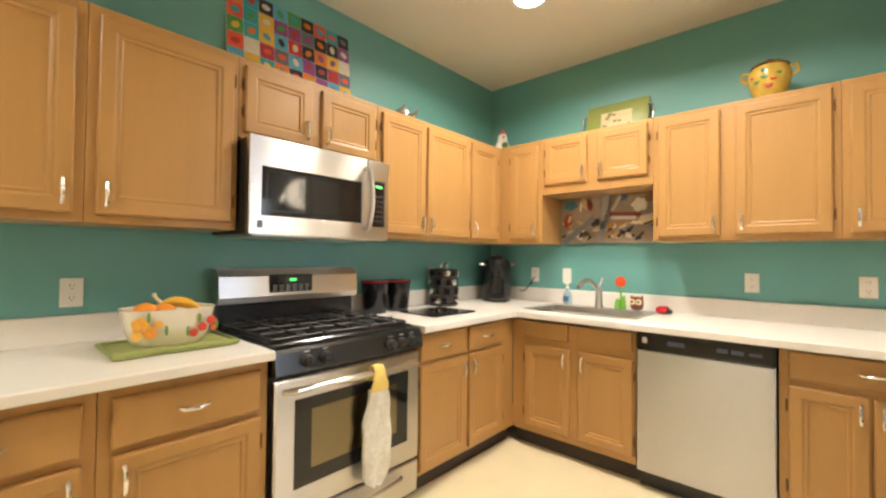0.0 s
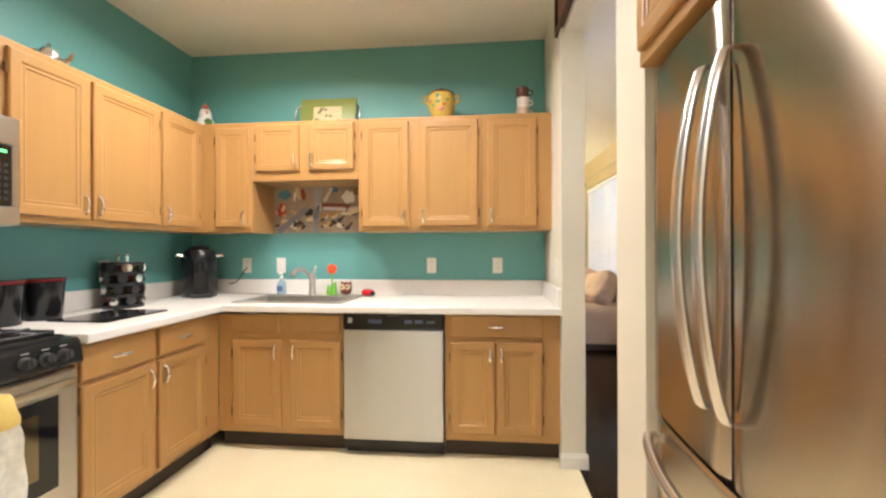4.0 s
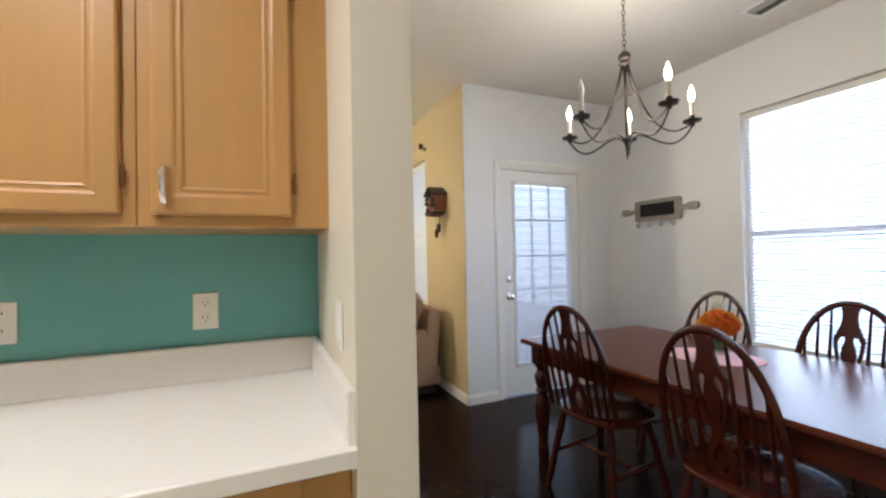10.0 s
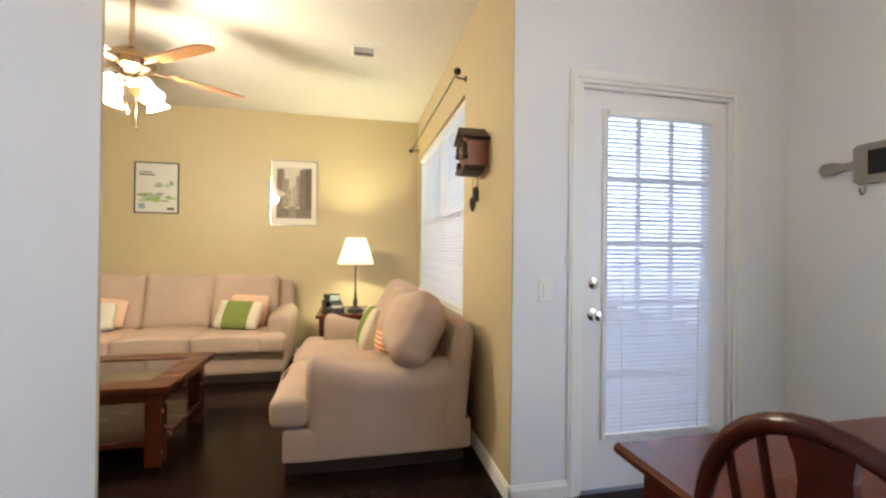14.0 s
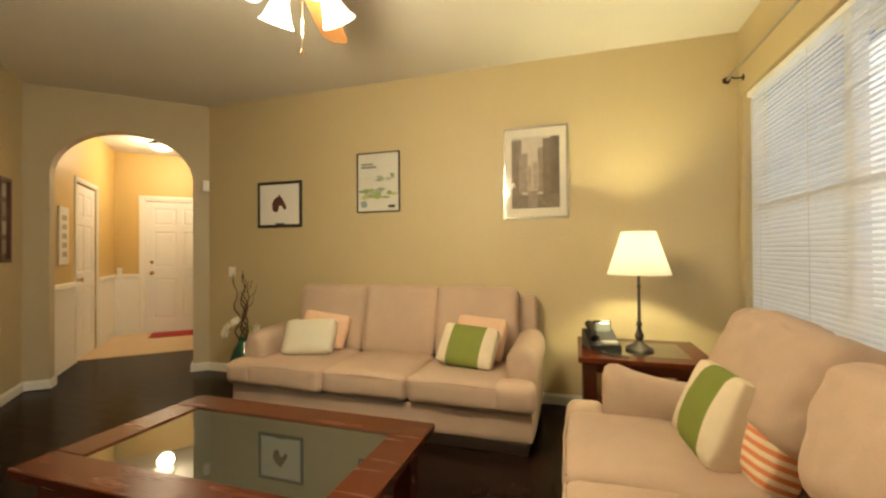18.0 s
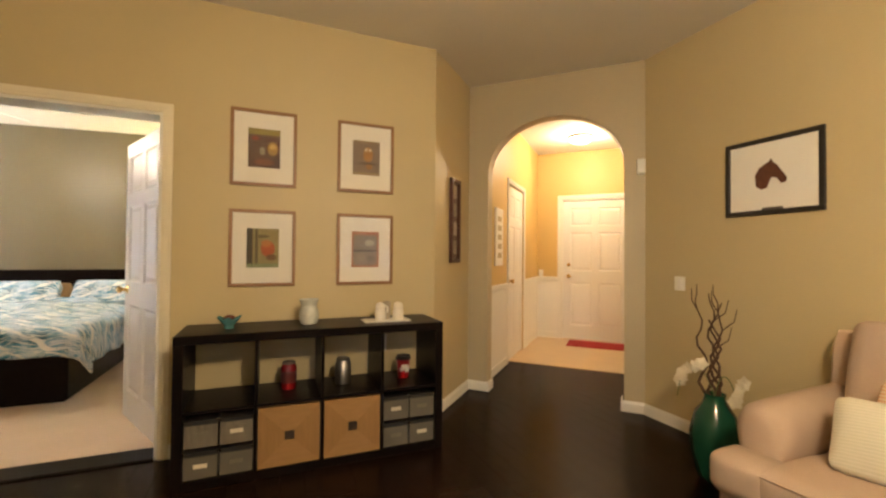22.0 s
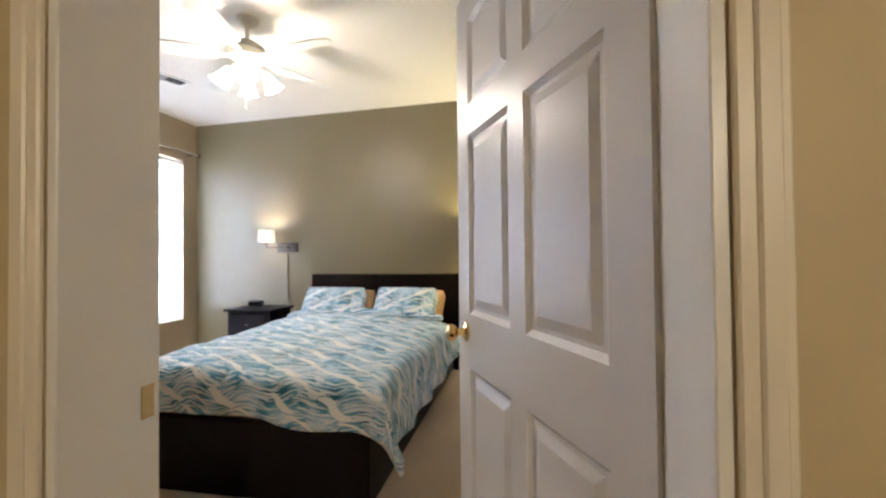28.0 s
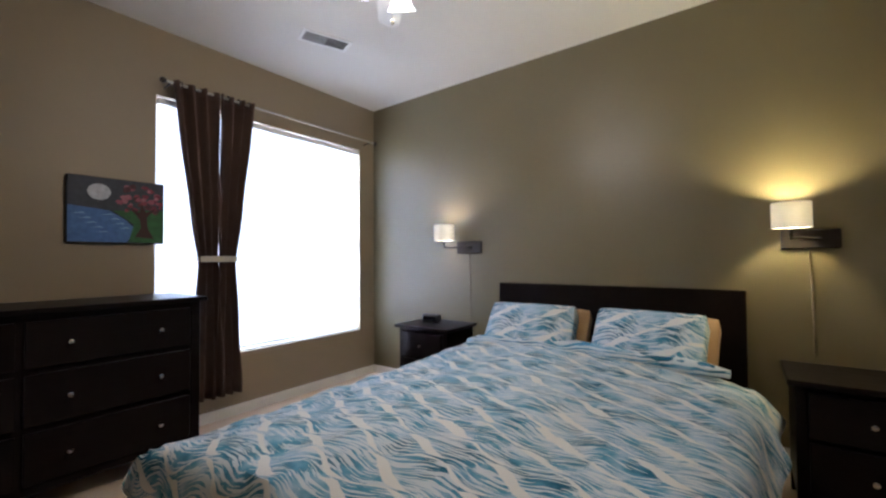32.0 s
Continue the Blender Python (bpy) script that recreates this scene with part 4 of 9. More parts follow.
for z in (0.0, 0.055, 0.11, 0.165, 0.215):
    lathe(bm, [(0.0, 0), (0.088, 0), (0.09, 0.006), (0.088, 0.014), (0.0, 0.014)], 0, 0, z, 24)
part("frame", bm, black_matt, sr, smooth=True)
for lv in range(4):
    for k in range(8):
        a = 2 * math.pi * k / 8 + lv * 0.2
        bm = B()
        jm = pose(0.058 * math.cos(a), 0.058 * math.sin(a), 0.037 + 0.055 * lv, 0, 90, math.degrees(a))
        lathe(bm, [(0.0, -0.03), (0.017, -0.03), (0.019, 0.018), (0.0, 0.02)], 0, 0, 0, 10, jm)
        jar = part("jar", bm, paint(("6b4a2a", "7d3b1d", "5c5a2c", "30271f")[(k + lv) % 4], 0.3), sr, smooth=True)
        bm = B()
        lathe(bm, [(0.0, 0.018), (0.0205, 0.018), (0.0205, 0.034), (0.0, 0.035)], 0, 0, 0, 10, jm)
        part("cap", bm, black_matt if (k + lv) % 3 else chrome, jar, smooth=True)
bm = B()
for dx in (-0.02, 0.02):
    lathe(bm, [(0.0, 0), (0.006, 0), (0.006, 0.03), (0.012, 0.035), (0.006, 0.042), (0.0, 0.042)], dx, 0, 0.229, 10)
part("finials", bm, chrome, sr, smooth=True)
cm = thing("coffee_maker", (-1.90, 2.98, CT), 40, "black single-cup coffee maker", "coffee maker")
cm.matrix_world = cm.matrix_world @ Matrix.Scale(1.13, 4)
bm = B()
ring_mesh(bm, [[Vector((wd * math.cos(a) * 0.105, wd * math.sin(a) * 0.125, z)) for a in [2 * math.pi * k / 20 for k in range(20)]] for z, wd in ((0.0, 0.95), (0.01, 1.0), (0.20, 1.0), (0.26, 0.97), (0.30, 0.8), (0.315, 0.4))])
part("body", bm, black, cm, smooth=True)
shape("cup_bay", cm, black_glass, (-0.05, 0.05, -0.135, -0.08, 0.05, 0.17), c=0.008)
shape("drip_tray", cm, black_matt, (-0.06, 0.06, -0.15, -0.08, 0.0, 0.025), c=0.008)
bm = B()
lathe(bm, [(0.0, 0.285), (0.07, 0.285), (0.072, 0.30), (0.055, 0.325), (0.0, 0.335)], 0, 0, 0, 20)
part("lid", bm, black, cm, smooth=True)
for sd_ in (-1, 1):
    bm = B()
    tube(bm, [(sd_ * 0.085, -0.02, 0.262), (sd_ * 0.125, -0.025, 0.268), (sd_ * 0.135, -0.03, 0.258)], [0.009, 0.011, 0.008], 8)
    part("side_handle", bm, chrome, cm, "chrome side handle", True)
bm = B()
tube(bm, bezier((-1.72, 3.05, 0.99), (-1.66, 3.10, 0.98), (-1.70, 3.17, 1.05), (-1.66, 3.186, 1.10), 12), 0.004, 6)
tagged(part("power_cord", bm, black_matt, None, smooth=True), "black power cord plugged into the outlet", "cord")
cb = thing("glass_cutting_board", (-1.73, 2.07, CT), 90, "black glass cutting board lying on the worktop", "cutting board")
bm = B()
box(bm, -0.19, 0.19, -0.16, 0.16, 0.001, 0.008, 0.003)
part("board", bm, black_glass, cb)
bm = B()
for sx in (-0.16, 0.16):
    for sy in (-0.13, 0.13):
        lathe(bm, [(0, 0), (0.008, 0), (0.008, 0.002), (0, 0.002)], sx, sy, -0.0005, 8)
part("feet", bm, black_matt, cb)

# floral bowl on a tray
ty = thing("tray", (-1.76, 0.585, CT), 90, "pale green painted tray", "tray")
bm = B()
cushion(bm, 0.40, 0.27, 0.016, 0.007, 10, m=Matrix.Translation((0, 0, 0.008)))
part("base", bm, paint("a9b06a", 0.4), ty, smooth=True)
bm = B()
for b in ((-0.205, 0.205, -0.14, -0.125), (-0.205, 0.205, 0.125, 0.14), (-0.205, -0.19, -0.13, 0.13), (0.19, 0.205, -0.13, 0.13)):
    box(bm, *b, 0.008, 0.024, 0.004)
part("rim", bm, paint("8e9a55", 0.4), ty)
bw = thing("serving_bowl", (-1.79, 0.585, CT + 0.0165), 90, "white square-sided bowl with orange flowers and green rim", "bowl")
bm = B()
rings = []
for z, s in ((0.0, 0.72), (0.02, 0.84), (0.07, 0.95), (0.12, 1.0), (0.135, 1.03), (0.13, 0.97), (0.06, 0.9), (0.02, 0.6)):
    ring = []
    for k in range(28):
        a = 2 * math.pi * k / 28
        q = (abs(math.cos(a)) ** 3.2 + abs(math.sin(a)) ** 3.2) ** (-1 / 3.2)
        ring.append(Vector((0.15 * s * q * math.cos(a), 0.11 * s * q * math.sin(a), z)))
    rings.append(ring)
ring_mesh(bm, rings)
part("bowl", bm, mat("glazed_white", (0.80, 0.75, 0.62), 0.2, vary=0.05), bw, smooth=True)
petal = [(0.0, 0), (0.013, 0.0012), (0.0, 0.0026)]
for fx, fz, sz, c in ((-0.115, 0.088, 1.1, "e0a33a"), (-0.085, 0.058, 1.0, "d9912e"), (-0.125, 0.05, 0.8, "e6b552"), (-0.06, 0.085, 0.7, "e0a33a"), (0.055, 0.042, 0.75, "c8402c"), (0.085, 0.062, 0.8, "d04a30"), (0.115, 0.085, 0.8, "c8402c"), (0.125, 0.055, 0.6, "d86a44")):
    bm = B()
    for k in range(5):
        a = 2 * math.pi * k / 5 + fx * 20
        lathe(bm, petal, 0.012 * sz * math.cos(a), 0.012 * sz * math.sin(a), 0, 7, pose(fx, -0.1085 - 0.0035 * (fz / 0.1), fz, 84) @ Matrix.Diagonal((sz, sz, 1, 1)))
    part("painted_flower", bm, paint(c, 0.3), bw, smooth=True)
for fx, fz in ((-0.09, 0.112), (-0.035, 0.06), (0.035, 0.05), (0.075, 0.095), (0.135, 0.07)):
    bm = B()
    lathe(bm, petal, 0, 0, 0, 6, pose(fx, -0.1105, fz, 84) @ Matrix.Diagonal((0.5, 1.6, 1, 1)))
    part("painted_leaf", bm, paint("6c8a3a", 0.3), bw, smooth=True)
bm = B()
tube(bm, bezier((-0.02, 0.03, 0.14), (0.03, 0.0, 0.165), (0.07, -0.03, 0.15), (0.105, -0.04, 0.11), 10), [0.006, 0.014, 0.018, 0.020, 0.021, 0.021, 0.020, 0.018, 0.015, 0.010, 0.005], 10)
ban = part("banana", bm, paint("d9a928", 0.45), bw, "ripe yellow banana", True)
bm = B()
tube(bm, [(-0.015, 0.027, 0.145), (-0.035, 0.035, 0.17), (-0.04, 0.036, 0.185)], [0.008, 0.006, 0.008], 8)
part("stalk", bm, paint("d8c9a0", 0.6), ban, smooth=True)
for fx, fy, r in ((-0.075, 0.0, 0.042), (0.0, 0.045, 0.036), (-0.02, -0.04, 0.036)):
    bm = B()
    lathe(bm, [(r * math.sin(math.pi * k / 10), -r * math.cos(math.pi * k / 10)) for k in range(11)], fx, fy, 0.115, 16)
    part("orange", bm, paint("d98a1f", 0.5, bump=0.001, bscale=200), bw, "orange fruit", True)

# by the sink
so = thing("soap_bottle", (-1.33, 3.10, CT), 0, "clear blue soap pump bottle", "soap bottle")
bm = B()
lathe(bm, [(0, 0), (0.028, 0), (0.031, 0.01), (0.031, 0.085), (0.02, 0.105), (0.012, 0.11), (0.012, 0.125), (0, 0.125)], seg=18)
part("bottle", bm, paint("9fb7c6", 0.15), so, smooth=True)
shape("label", so, paint("4a6f9a", 0.4), (-0.022, 0.022, -0.0325, -0.026, 0.03, 0.07), c=0.001)
bm = B()
lathe(bm, [(0, 0.125), (0.014, 0.125), (0.013, 0.14), (0.005, 0.142), (0.005, 0.16), (0.012, 0.162), (0.012, 0.172), (0, 0.173)], seg=12)
tube(bm, [(0, 0, 0.167), (0.0, -0.035, 0.165), (0.0, -0.04, 0.158)], 0.005, 6)
part("pump", bm, trim_m, so, "white pump head", True)
fl = thing("flower_brush", (-0.925, 3.07, CT + 0.007), 0, "orange flower dish brush on a green stem", "dish brush")
bm = B()
tube(bm, [(0, 0, 0.0), (0.002, 0, 0.09), (-0.002, 0, 0.165)], 0.006, 8)
tube(bm, [(-0.022, 0, 0.0), (-0.02, 0, 0.06), (-0.018, 0, 0.075)], [0.02, 0.016, 0.002], 8)
tube(bm, [(0.02, 0, 0.0), (0.018, 0, 0.075), (0.024, 0, 0.10)], [0.018, 0.014, 0.002], 8)
part("stem", bm, paint("6fae3d", 0.4), fl, smooth=True)
bm = B()
for k in range(8):
    a = 2 * math.pi * k / 8
    cushion(bm, 0.03, 0.014, 0.03, 0.012, 3, m=Matrix.Translation((0.022 * math.cos(a), 0, 0.19 + 0.022 * math.sin(a))))
cushion(bm, 0.03, 0.022, 0.03, 0.014, 3, m=Matrix.Translation((0, -0.002, 0.19)))
part("blossom", bm, paint("e0521c", 0.6), fl, smooth=True)
bm, ob2, ob3 = B(), B(), B()
cushion(bm, 0.085, 0.07, 0.095, 0.04, 6, m=Matrix.Translation((0, 0, 0.05)))
for s in (-1, 1):
    lathe(ob2, [(0, 0.0), (0.02, 0.0), (0.016, 0.006), (0, 0.007)], 0, 0, 0, 12, pose(s * 0.02, -0.033, 0.062, 84))
    lathe(ob3, [(0, 0.006), (0.009, 0.006), (0, 0.0095)], 0, 0, 0, 10, pose(s * 0.02, -0.0345, 0.062, 84))
    tube(bm, [(s * 0.03, 0, 0.085), (s * 0.036, 0, 0.105)], [0.014, 0.003], 6)
o = tagged(joined("owl_holder", [(bm, paint("7a3f28", 0.3)), (ob2, paint("ead9b0", 0.3)), (ob3, black)]), "brown ceramic owl scrubber holder by the sink", "figurine")
o.matrix_world = pose(-0.815, 3.06, CT + 0.0065)
bm, ob2 = B(), B()
cushion(bm, 0.085, 0.07, 0.05, 0.03, 6, m=Matrix.Translation((0, 0, 0.025)))
cushion(ob2, 0.035, 0.05, 0.032, 0.015, 4, m=Matrix.Translation((0.04, -0.015, 0.02)))
for dx, dz in ((-0.02, 0.048), (0.005, 0.049), (-0.008, 0.046)):
    cushion(ob2, 0.012, 0.012, 0.008, 0.004, 2, m=Matrix.Translation((dx, -0.012, dz)))
o = tagged(joined("ladybug_holder", [(bm, paint("b5121b", 0.25)), (ob2, black)]), "red ladybug sponge holder on the worktop", "figurine")
o.matrix_world = pose(-0.655, 3.07, CT)

# patterned panel behind the sink
pa = thing("patterned_panel", (0, 3.178, 0), 0, "owl-patterned collage panel behind the sink", "panel")
shape("board", pa, paint("a0907c", 0.5, vary=0.25, scale=14), (-1.428, -0.668, 0.0, 0.018, 1.372, 1.722), c=0)
rng = random.Random(11)


def patch(x, z, a, b, turn, colour, lift, sides=12, name="patch"):
    bm = B()
    wob = [1 + 0.16 * math.sin(2.3 * k + x * 40) for k in range(sides)]
    ring = [Vector((a * wob[k] * math.cos(2 * math.pi * k / sides), -lift, b * wob[k] * math.sin(2 * math.pi * k / sides))) for k in range(sides)]
    mm = pose(x, -0.0005, z, 0, turn, 0)
    ring_mesh(bm, [[mm @ v for v in ring], [mm @ Vector((v.x, 0.0, v.z)) for v in ring]])
    return part(name, bm, paint(colour, 0.5, vary=0.2, scale=50), pa)


# mottled shards along the foot of the panel
shards = ("d8c7a0", "2b2320", "c9a56c", "8a8f96", "e3dccb", "5b4636", "b98f52", "3b3a3c")
for k in range(64):
    x = -1.41 + 0.73 * rng.random()
    z = 1.395 + 0.13 * rng.random() ** 1.3 + (0.05 if x > -1.0 else 0.02) * rng.random()
    patch(x, z, rng.uniform(0.018, 0.042), rng.uniform(0.008, 0.018), rng.uniform(-60, 40), shards[k % 8], 0.0016 + 0.00012 * k, 8, "shard")
for x, z, a, b, t, c in ((-1.34, 1.665, 0.05, 0.034, 8, "4f8496"), (-1.36, 1.55, 0.032, 0.055, -20, "b8452c"), (-1.345, 1.56, 0.014, 0.03, -20, "e0c9a0"), (-1.23, 1.68, 0.02, 0.05, 15, "cbb48c"), (-1.19, 1.665, 0.018, 0.045, 10, "8c3a26"), (-1.255, 1.655, 0.01, 0.04, -10, "e8dcc2"),
                         (-1.06, 1.68, 0.022, 0.05, -25, "a6a29c"), (-0.945, 1.70, 0.032, 0.022, 5, "51739a"), (-0.83, 1.64, 0.052, 0.048, 0, "e6e2d0"), (-0.825, 1.635, 0.026, 0.018, 20, "7f9a5a"), (-0.75, 1.685, 0.05, 0.03, 15, "8a6a48"), (-0.72, 1.56, 0.035, 0.016, 30, "e5d6ae"), (-0.79, 1.535, 0.06, 0.024, 22, "ddcf9f"), (-1.15, 1.53, 0.04, 0.03, 0, "2a2422")):
    patch(x, z, a, b, -t, c, 0.0105 + 0.0003 * abs(z), 14)
for x, z, l, t, c, w in ((-1.27, 1.47, 0.30, 38, "7f8084", 0.022), (-1.075, 1.60, 0.26, 86, "9b9c9c", 0.030), (-1.085, 1.45, 0.16, 88, "8f9298", 0.018), (-1.065, 1.565, 0.055, 88, "eceae6", 0.02), (-0.93, 1.575, 0.22, -3, "8a4a38", 0.016), (-0.94, 1.555, 0.18, -3, "d6cfd2", 0.014), (-0.75, 1.56, 0.16, 12, "d9c9b4", 0.015), (-0.99, 1.66, 0.12, 60, "c9c2b4", 0.012)):
    bm = B()
    box(bm, -l / 2, l / 2, -0.016, -0.011, -w, w, 0.003, pose(x, 0, z, 0, -t, 0))
    part("strip", bm, paint(c, 0.3), pa)

# on top of the cabinets
TOP = 2.1355
cv = thing("colour_grid_canvas", (-2.10, 0.89, TOP), 90, "canvas of small bright colour squares with dots", "painting")
bm = B()
cm_ = pose(0, -0.03, 0, -6)
box(bm, 0, 0.735, 0, 0.02, 0, 0.50, 0.003, cm_)
part("canvas", bm, paint("d8d2c4", 0.8), cv)
cc = ("c0392b", "e07b28", "3aa0b0", "e2b93b", "2c2a30", "8d4f8a", "d8d2c0", "4f9a55", "b03a52", "6b6f78", "e05a3a", "58a8c8")
rng = random.Random(5)
for i in range(9):
    for j in range(6):
        bm = B()
        a = 0.735 / 9
        box(bm, i * a + 0.0015, (i + 1) * a - 0.0015, -0.002, 0.001, j * 0.5 / 6 + 0.0015, (j + 1) * 0.5 / 6 - 0.0015, 0, cm_)
        sq = part("square", bm, paint(rng.choice(cc), 0.7), cv)
        bm = B()
        lathe(bm, [(0, 0), (0.024, 0), (0.023, 0.0012), (0, 0.0015)], 0, 0, 0, 10, cm_ @ pose((i + 0.5) * a, -0.002, (j + 0.5) * 0.5 / 6, 90, rng.uniform(0, 180)) @ Matrix.Diagonal((1, 0.7, 1, 1)))
        part("dot", bm, paint(rng.choice(cc), 0.7), sq)
tpot = thing("teapot", (-1.93, 1.93, TOP), 30, "small shiny pewter teapot", "teapot")
bm = B()
lathe(bm, [(0, 0), (0.035, 0), (0.05, 0.02), (0.055, 0.05), (0.04, 0.085), (0.03, 0.09), (0, 0.105), ], seg=18)
part("body", bm, chrome, tpot, smooth=True)
bm = B()
tube(bm, [(0.05, 0, 0.03), (0.085, 0, 0.06), (0.095, 0, 0.09)], [0.014, 0.01, 0.007], 8)
part("spout", bm, chrome, tpot, smooth=True)
bm = B()
tube(bm, [(-0.05, 0, 0.025), (-0.09, 0, 0.04), (-0.09, 0, 0.075), (-0.045, 0, 0.085)], 0.006, 8)
lathe(bm, [(0, 0.10), (0.008, 0.105), (0.01, 0.118), (0, 0.125)], seg=10)
part("handle", bm, chrome, tpot, smooth=True)
bm, b2, b3 = B(), B(), B()
lathe(bm, [(0, 0), (0.045, 0), (0.06, 0.03), (0.058, 0.07), (0.04, 0.10), (0.042, 0.125), (0.03, 0.155), (0, 0.165)], seg=18)
lathe(b2, [(0, 0), (0.03, 0.0), (0.024, 0.012), (0, 0.014)], 0, 0, 0, 14, pose(0.02, -0.048, 0.055, 84, 0, 20))
tube(b3, [(-0.02, -0.01, 0.15), (0.0, -0.01, 0.185), (0.025, -0.01, 0.155)], [0.012, 0.02, 0.008], 8)
cushion(b3, 0.02, 0.03, 0.02, 0.009, 3, m=Matrix.Translation((0.01, -0.045, 0.125)))
o = tagged(joined("rooster_figurine", [(bm, mat("glazed_cream", (0.8, 0.77, 0.7), 0.2)), (b2, paint("4d6b2f", 0.3)), (b3, paint("b5544a", 0.3))]), "white ceramic bird figurine with a green belly", "figurine")
o.matrix_world = pose(-1.88, 3.02, TOP, 0, 0, 35)
tr = thing("oval_platter", (-0.985, 3.135, TOP + 0.005), 0, "olive green tray with chrome side handles leaning on the wall", "tray")
bm = B()
lm = pose(0, 0, 0, -10)
cushion(bm, 0.44, 0.022, 0.26, 0.06, 8, m=lm @ Matrix.Translation((0, 0, 0.13)))
part("tray", bm, paint("8b9650", 0.25), tr, smooth=True)
bm = B()
box(bm, -0.11, 0.11, -0.0125, -0.011, 0.04, 0.19, 0.0005, lm)
inl = part("centre_print", bm, paint("cdbf8f", 0.5, vary=0.3, scale=40), tr, "pale printed centre")
rng = random.Random(8)
for k in range(12):
    bm = B()
    x, z = rng.uniform(-0.09, 0.09), rng.uniform(0.055, 0.175)
    box(bm, x - 0.012, x + 0.012, -0.0135 - 0.0001 * k, -0.012, z - 0.006, z + 0.008, 0.0005, lm)
    part("print_mark", bm, paint("6f6a3a", 0.5), inl)
for s in (-1, 1):
    bm = B()
    tube(bm, [(s * 0.21, -0.01, 0.06), (s * 0.245, -0.012, 0.08), (s * 0.25, -0.012, 0.13), (s * 0.245, -0.012, 0.18), (s * 0.21, -0.01, 0.20)], 0.007, 8, lm)
    part("handle", bm, chrome, tr, smooth=True)
jr = thing("ginger_jar", (-0.10, 3.0, TOP + 0.005), 0, "yellow painted lidded jar with two handles", "jar")
bm = B()
lathe(bm, [(0, 0), (0.06, 0), (0.065, 0.012), (0.09, 0.08), (0.10, 0.14), (0.088, 0.175), (0.08, 0.185), (0, 0.185)], seg=24)
part("body", bm, mat("yellow_glaze", (0.58, 0.40, 0.07), 0.2, vary=0.5, scale=18), jr, smooth=True)
bm = B()
lathe(bm, [(0.085, 0.183), (0.09, 0.19), (0.06, 0.21), (0.02, 0.22), (0.012, 0.232), (0, 0.236)], seg=20)
part("lid", bm, paint("6b4a1a", 0.25), jr, smooth=True)
bm, b2 = B(), B()
for k, (a, z, r) in enumerate(((-100, 0.12, 0.02), (-75, 0.10, 0.018), (-125, 0.10, 0.02), (-88, 0.07, 0.02), (-60, 0.13, 0.016), (-140, 0.13, 0.016), (-100, 0.15, 0.015))):
    rr = 0.075 + 0.18 * (z - 0.03) if z < 0.14 else 0.099
    rr = min(rr, 0.0985)
    lathe(bm if k % 2 else b2, [(0, 0), (r, 0.0), (r * 0.8, 0.004), (0, 0.005)], 0, 0, 0, 10, pose(rr * math.cos(radians(a)), rr * math.sin(radians(a)), z, 84, 0, a + 90))
part("painted_flowers", bm, paint("b5302a", 0.3), jr, smooth=True)
part("painted_leaves", b2, paint("3f7f3a", 0.3), jr, smooth=True)
for s in (-1, 1):
    bm = B()
    tube(bm, [(s * 0.085, 0, 0.17), (s * 0.12, 0, 0.18), (s * 0.125, 0, 0.145), (s * 0.098, 0, 0.12)], 0.009, 8)
    part("handle", bm, MATS["yellow_glaze"], jr, smooth=True)
ms = thing("mug_stack", (0.46, 3.0, TOP + 0.005), 0, "stack of three mugs with painted faces", "mugs")
for k, c in enumerate(("cbb7a0", "e6e0d8", "5b3a30")):
    bm = B()
    z = 0.07 * k
    lathe(bm, [(0, z), (0.036, z), (0.042, z + 0.02), (0.044, z + 0.068), (0.040, z + 0.068), (0.03, z + 0.02), (0, z + 0.02)], 0.004 * (k % 2), 0, 0, 18)
    g = part("mug", bm, mat("mug_glaze_" + c, linear(c), 0.25, vary=0.3, scale=40), ms, smooth=True)
    bm = B()
    tube(bm, [(0.04, 0.0, z + 0.055), (0.066, 0, z + 0.05), (0.066, 0, z + 0.025), (0.04, 0, z + 0.018)], 0.006, 8)
    part("handle", bm, MATS["mug_glaze_" + c], g, smooth=True)
# framed sign over the opening
sg = thing("wooden_sign", (0.648, 2.62, 2.495), -90, "dark wooden framed sign over the opening", "sign")
bm = B()
for b in ((0, 0.8, 0, 0.03), (0, 0.8, 0.23, 0.26), (0, 0.03, 0.03, 0.23), (0.77, 0.8, 0.03, 0.23)):
    box(bm, b[0], b[1], -0.035, -0.002, b[2], b[3], 0.004)
part("frame", bm, paint("3a2018", 0.4), sg)
shape("board", sg, paint("7a4a32", 0.5), (0.03, 0.77, -0.02, -0.004, 0.03, 0.23), c=0)

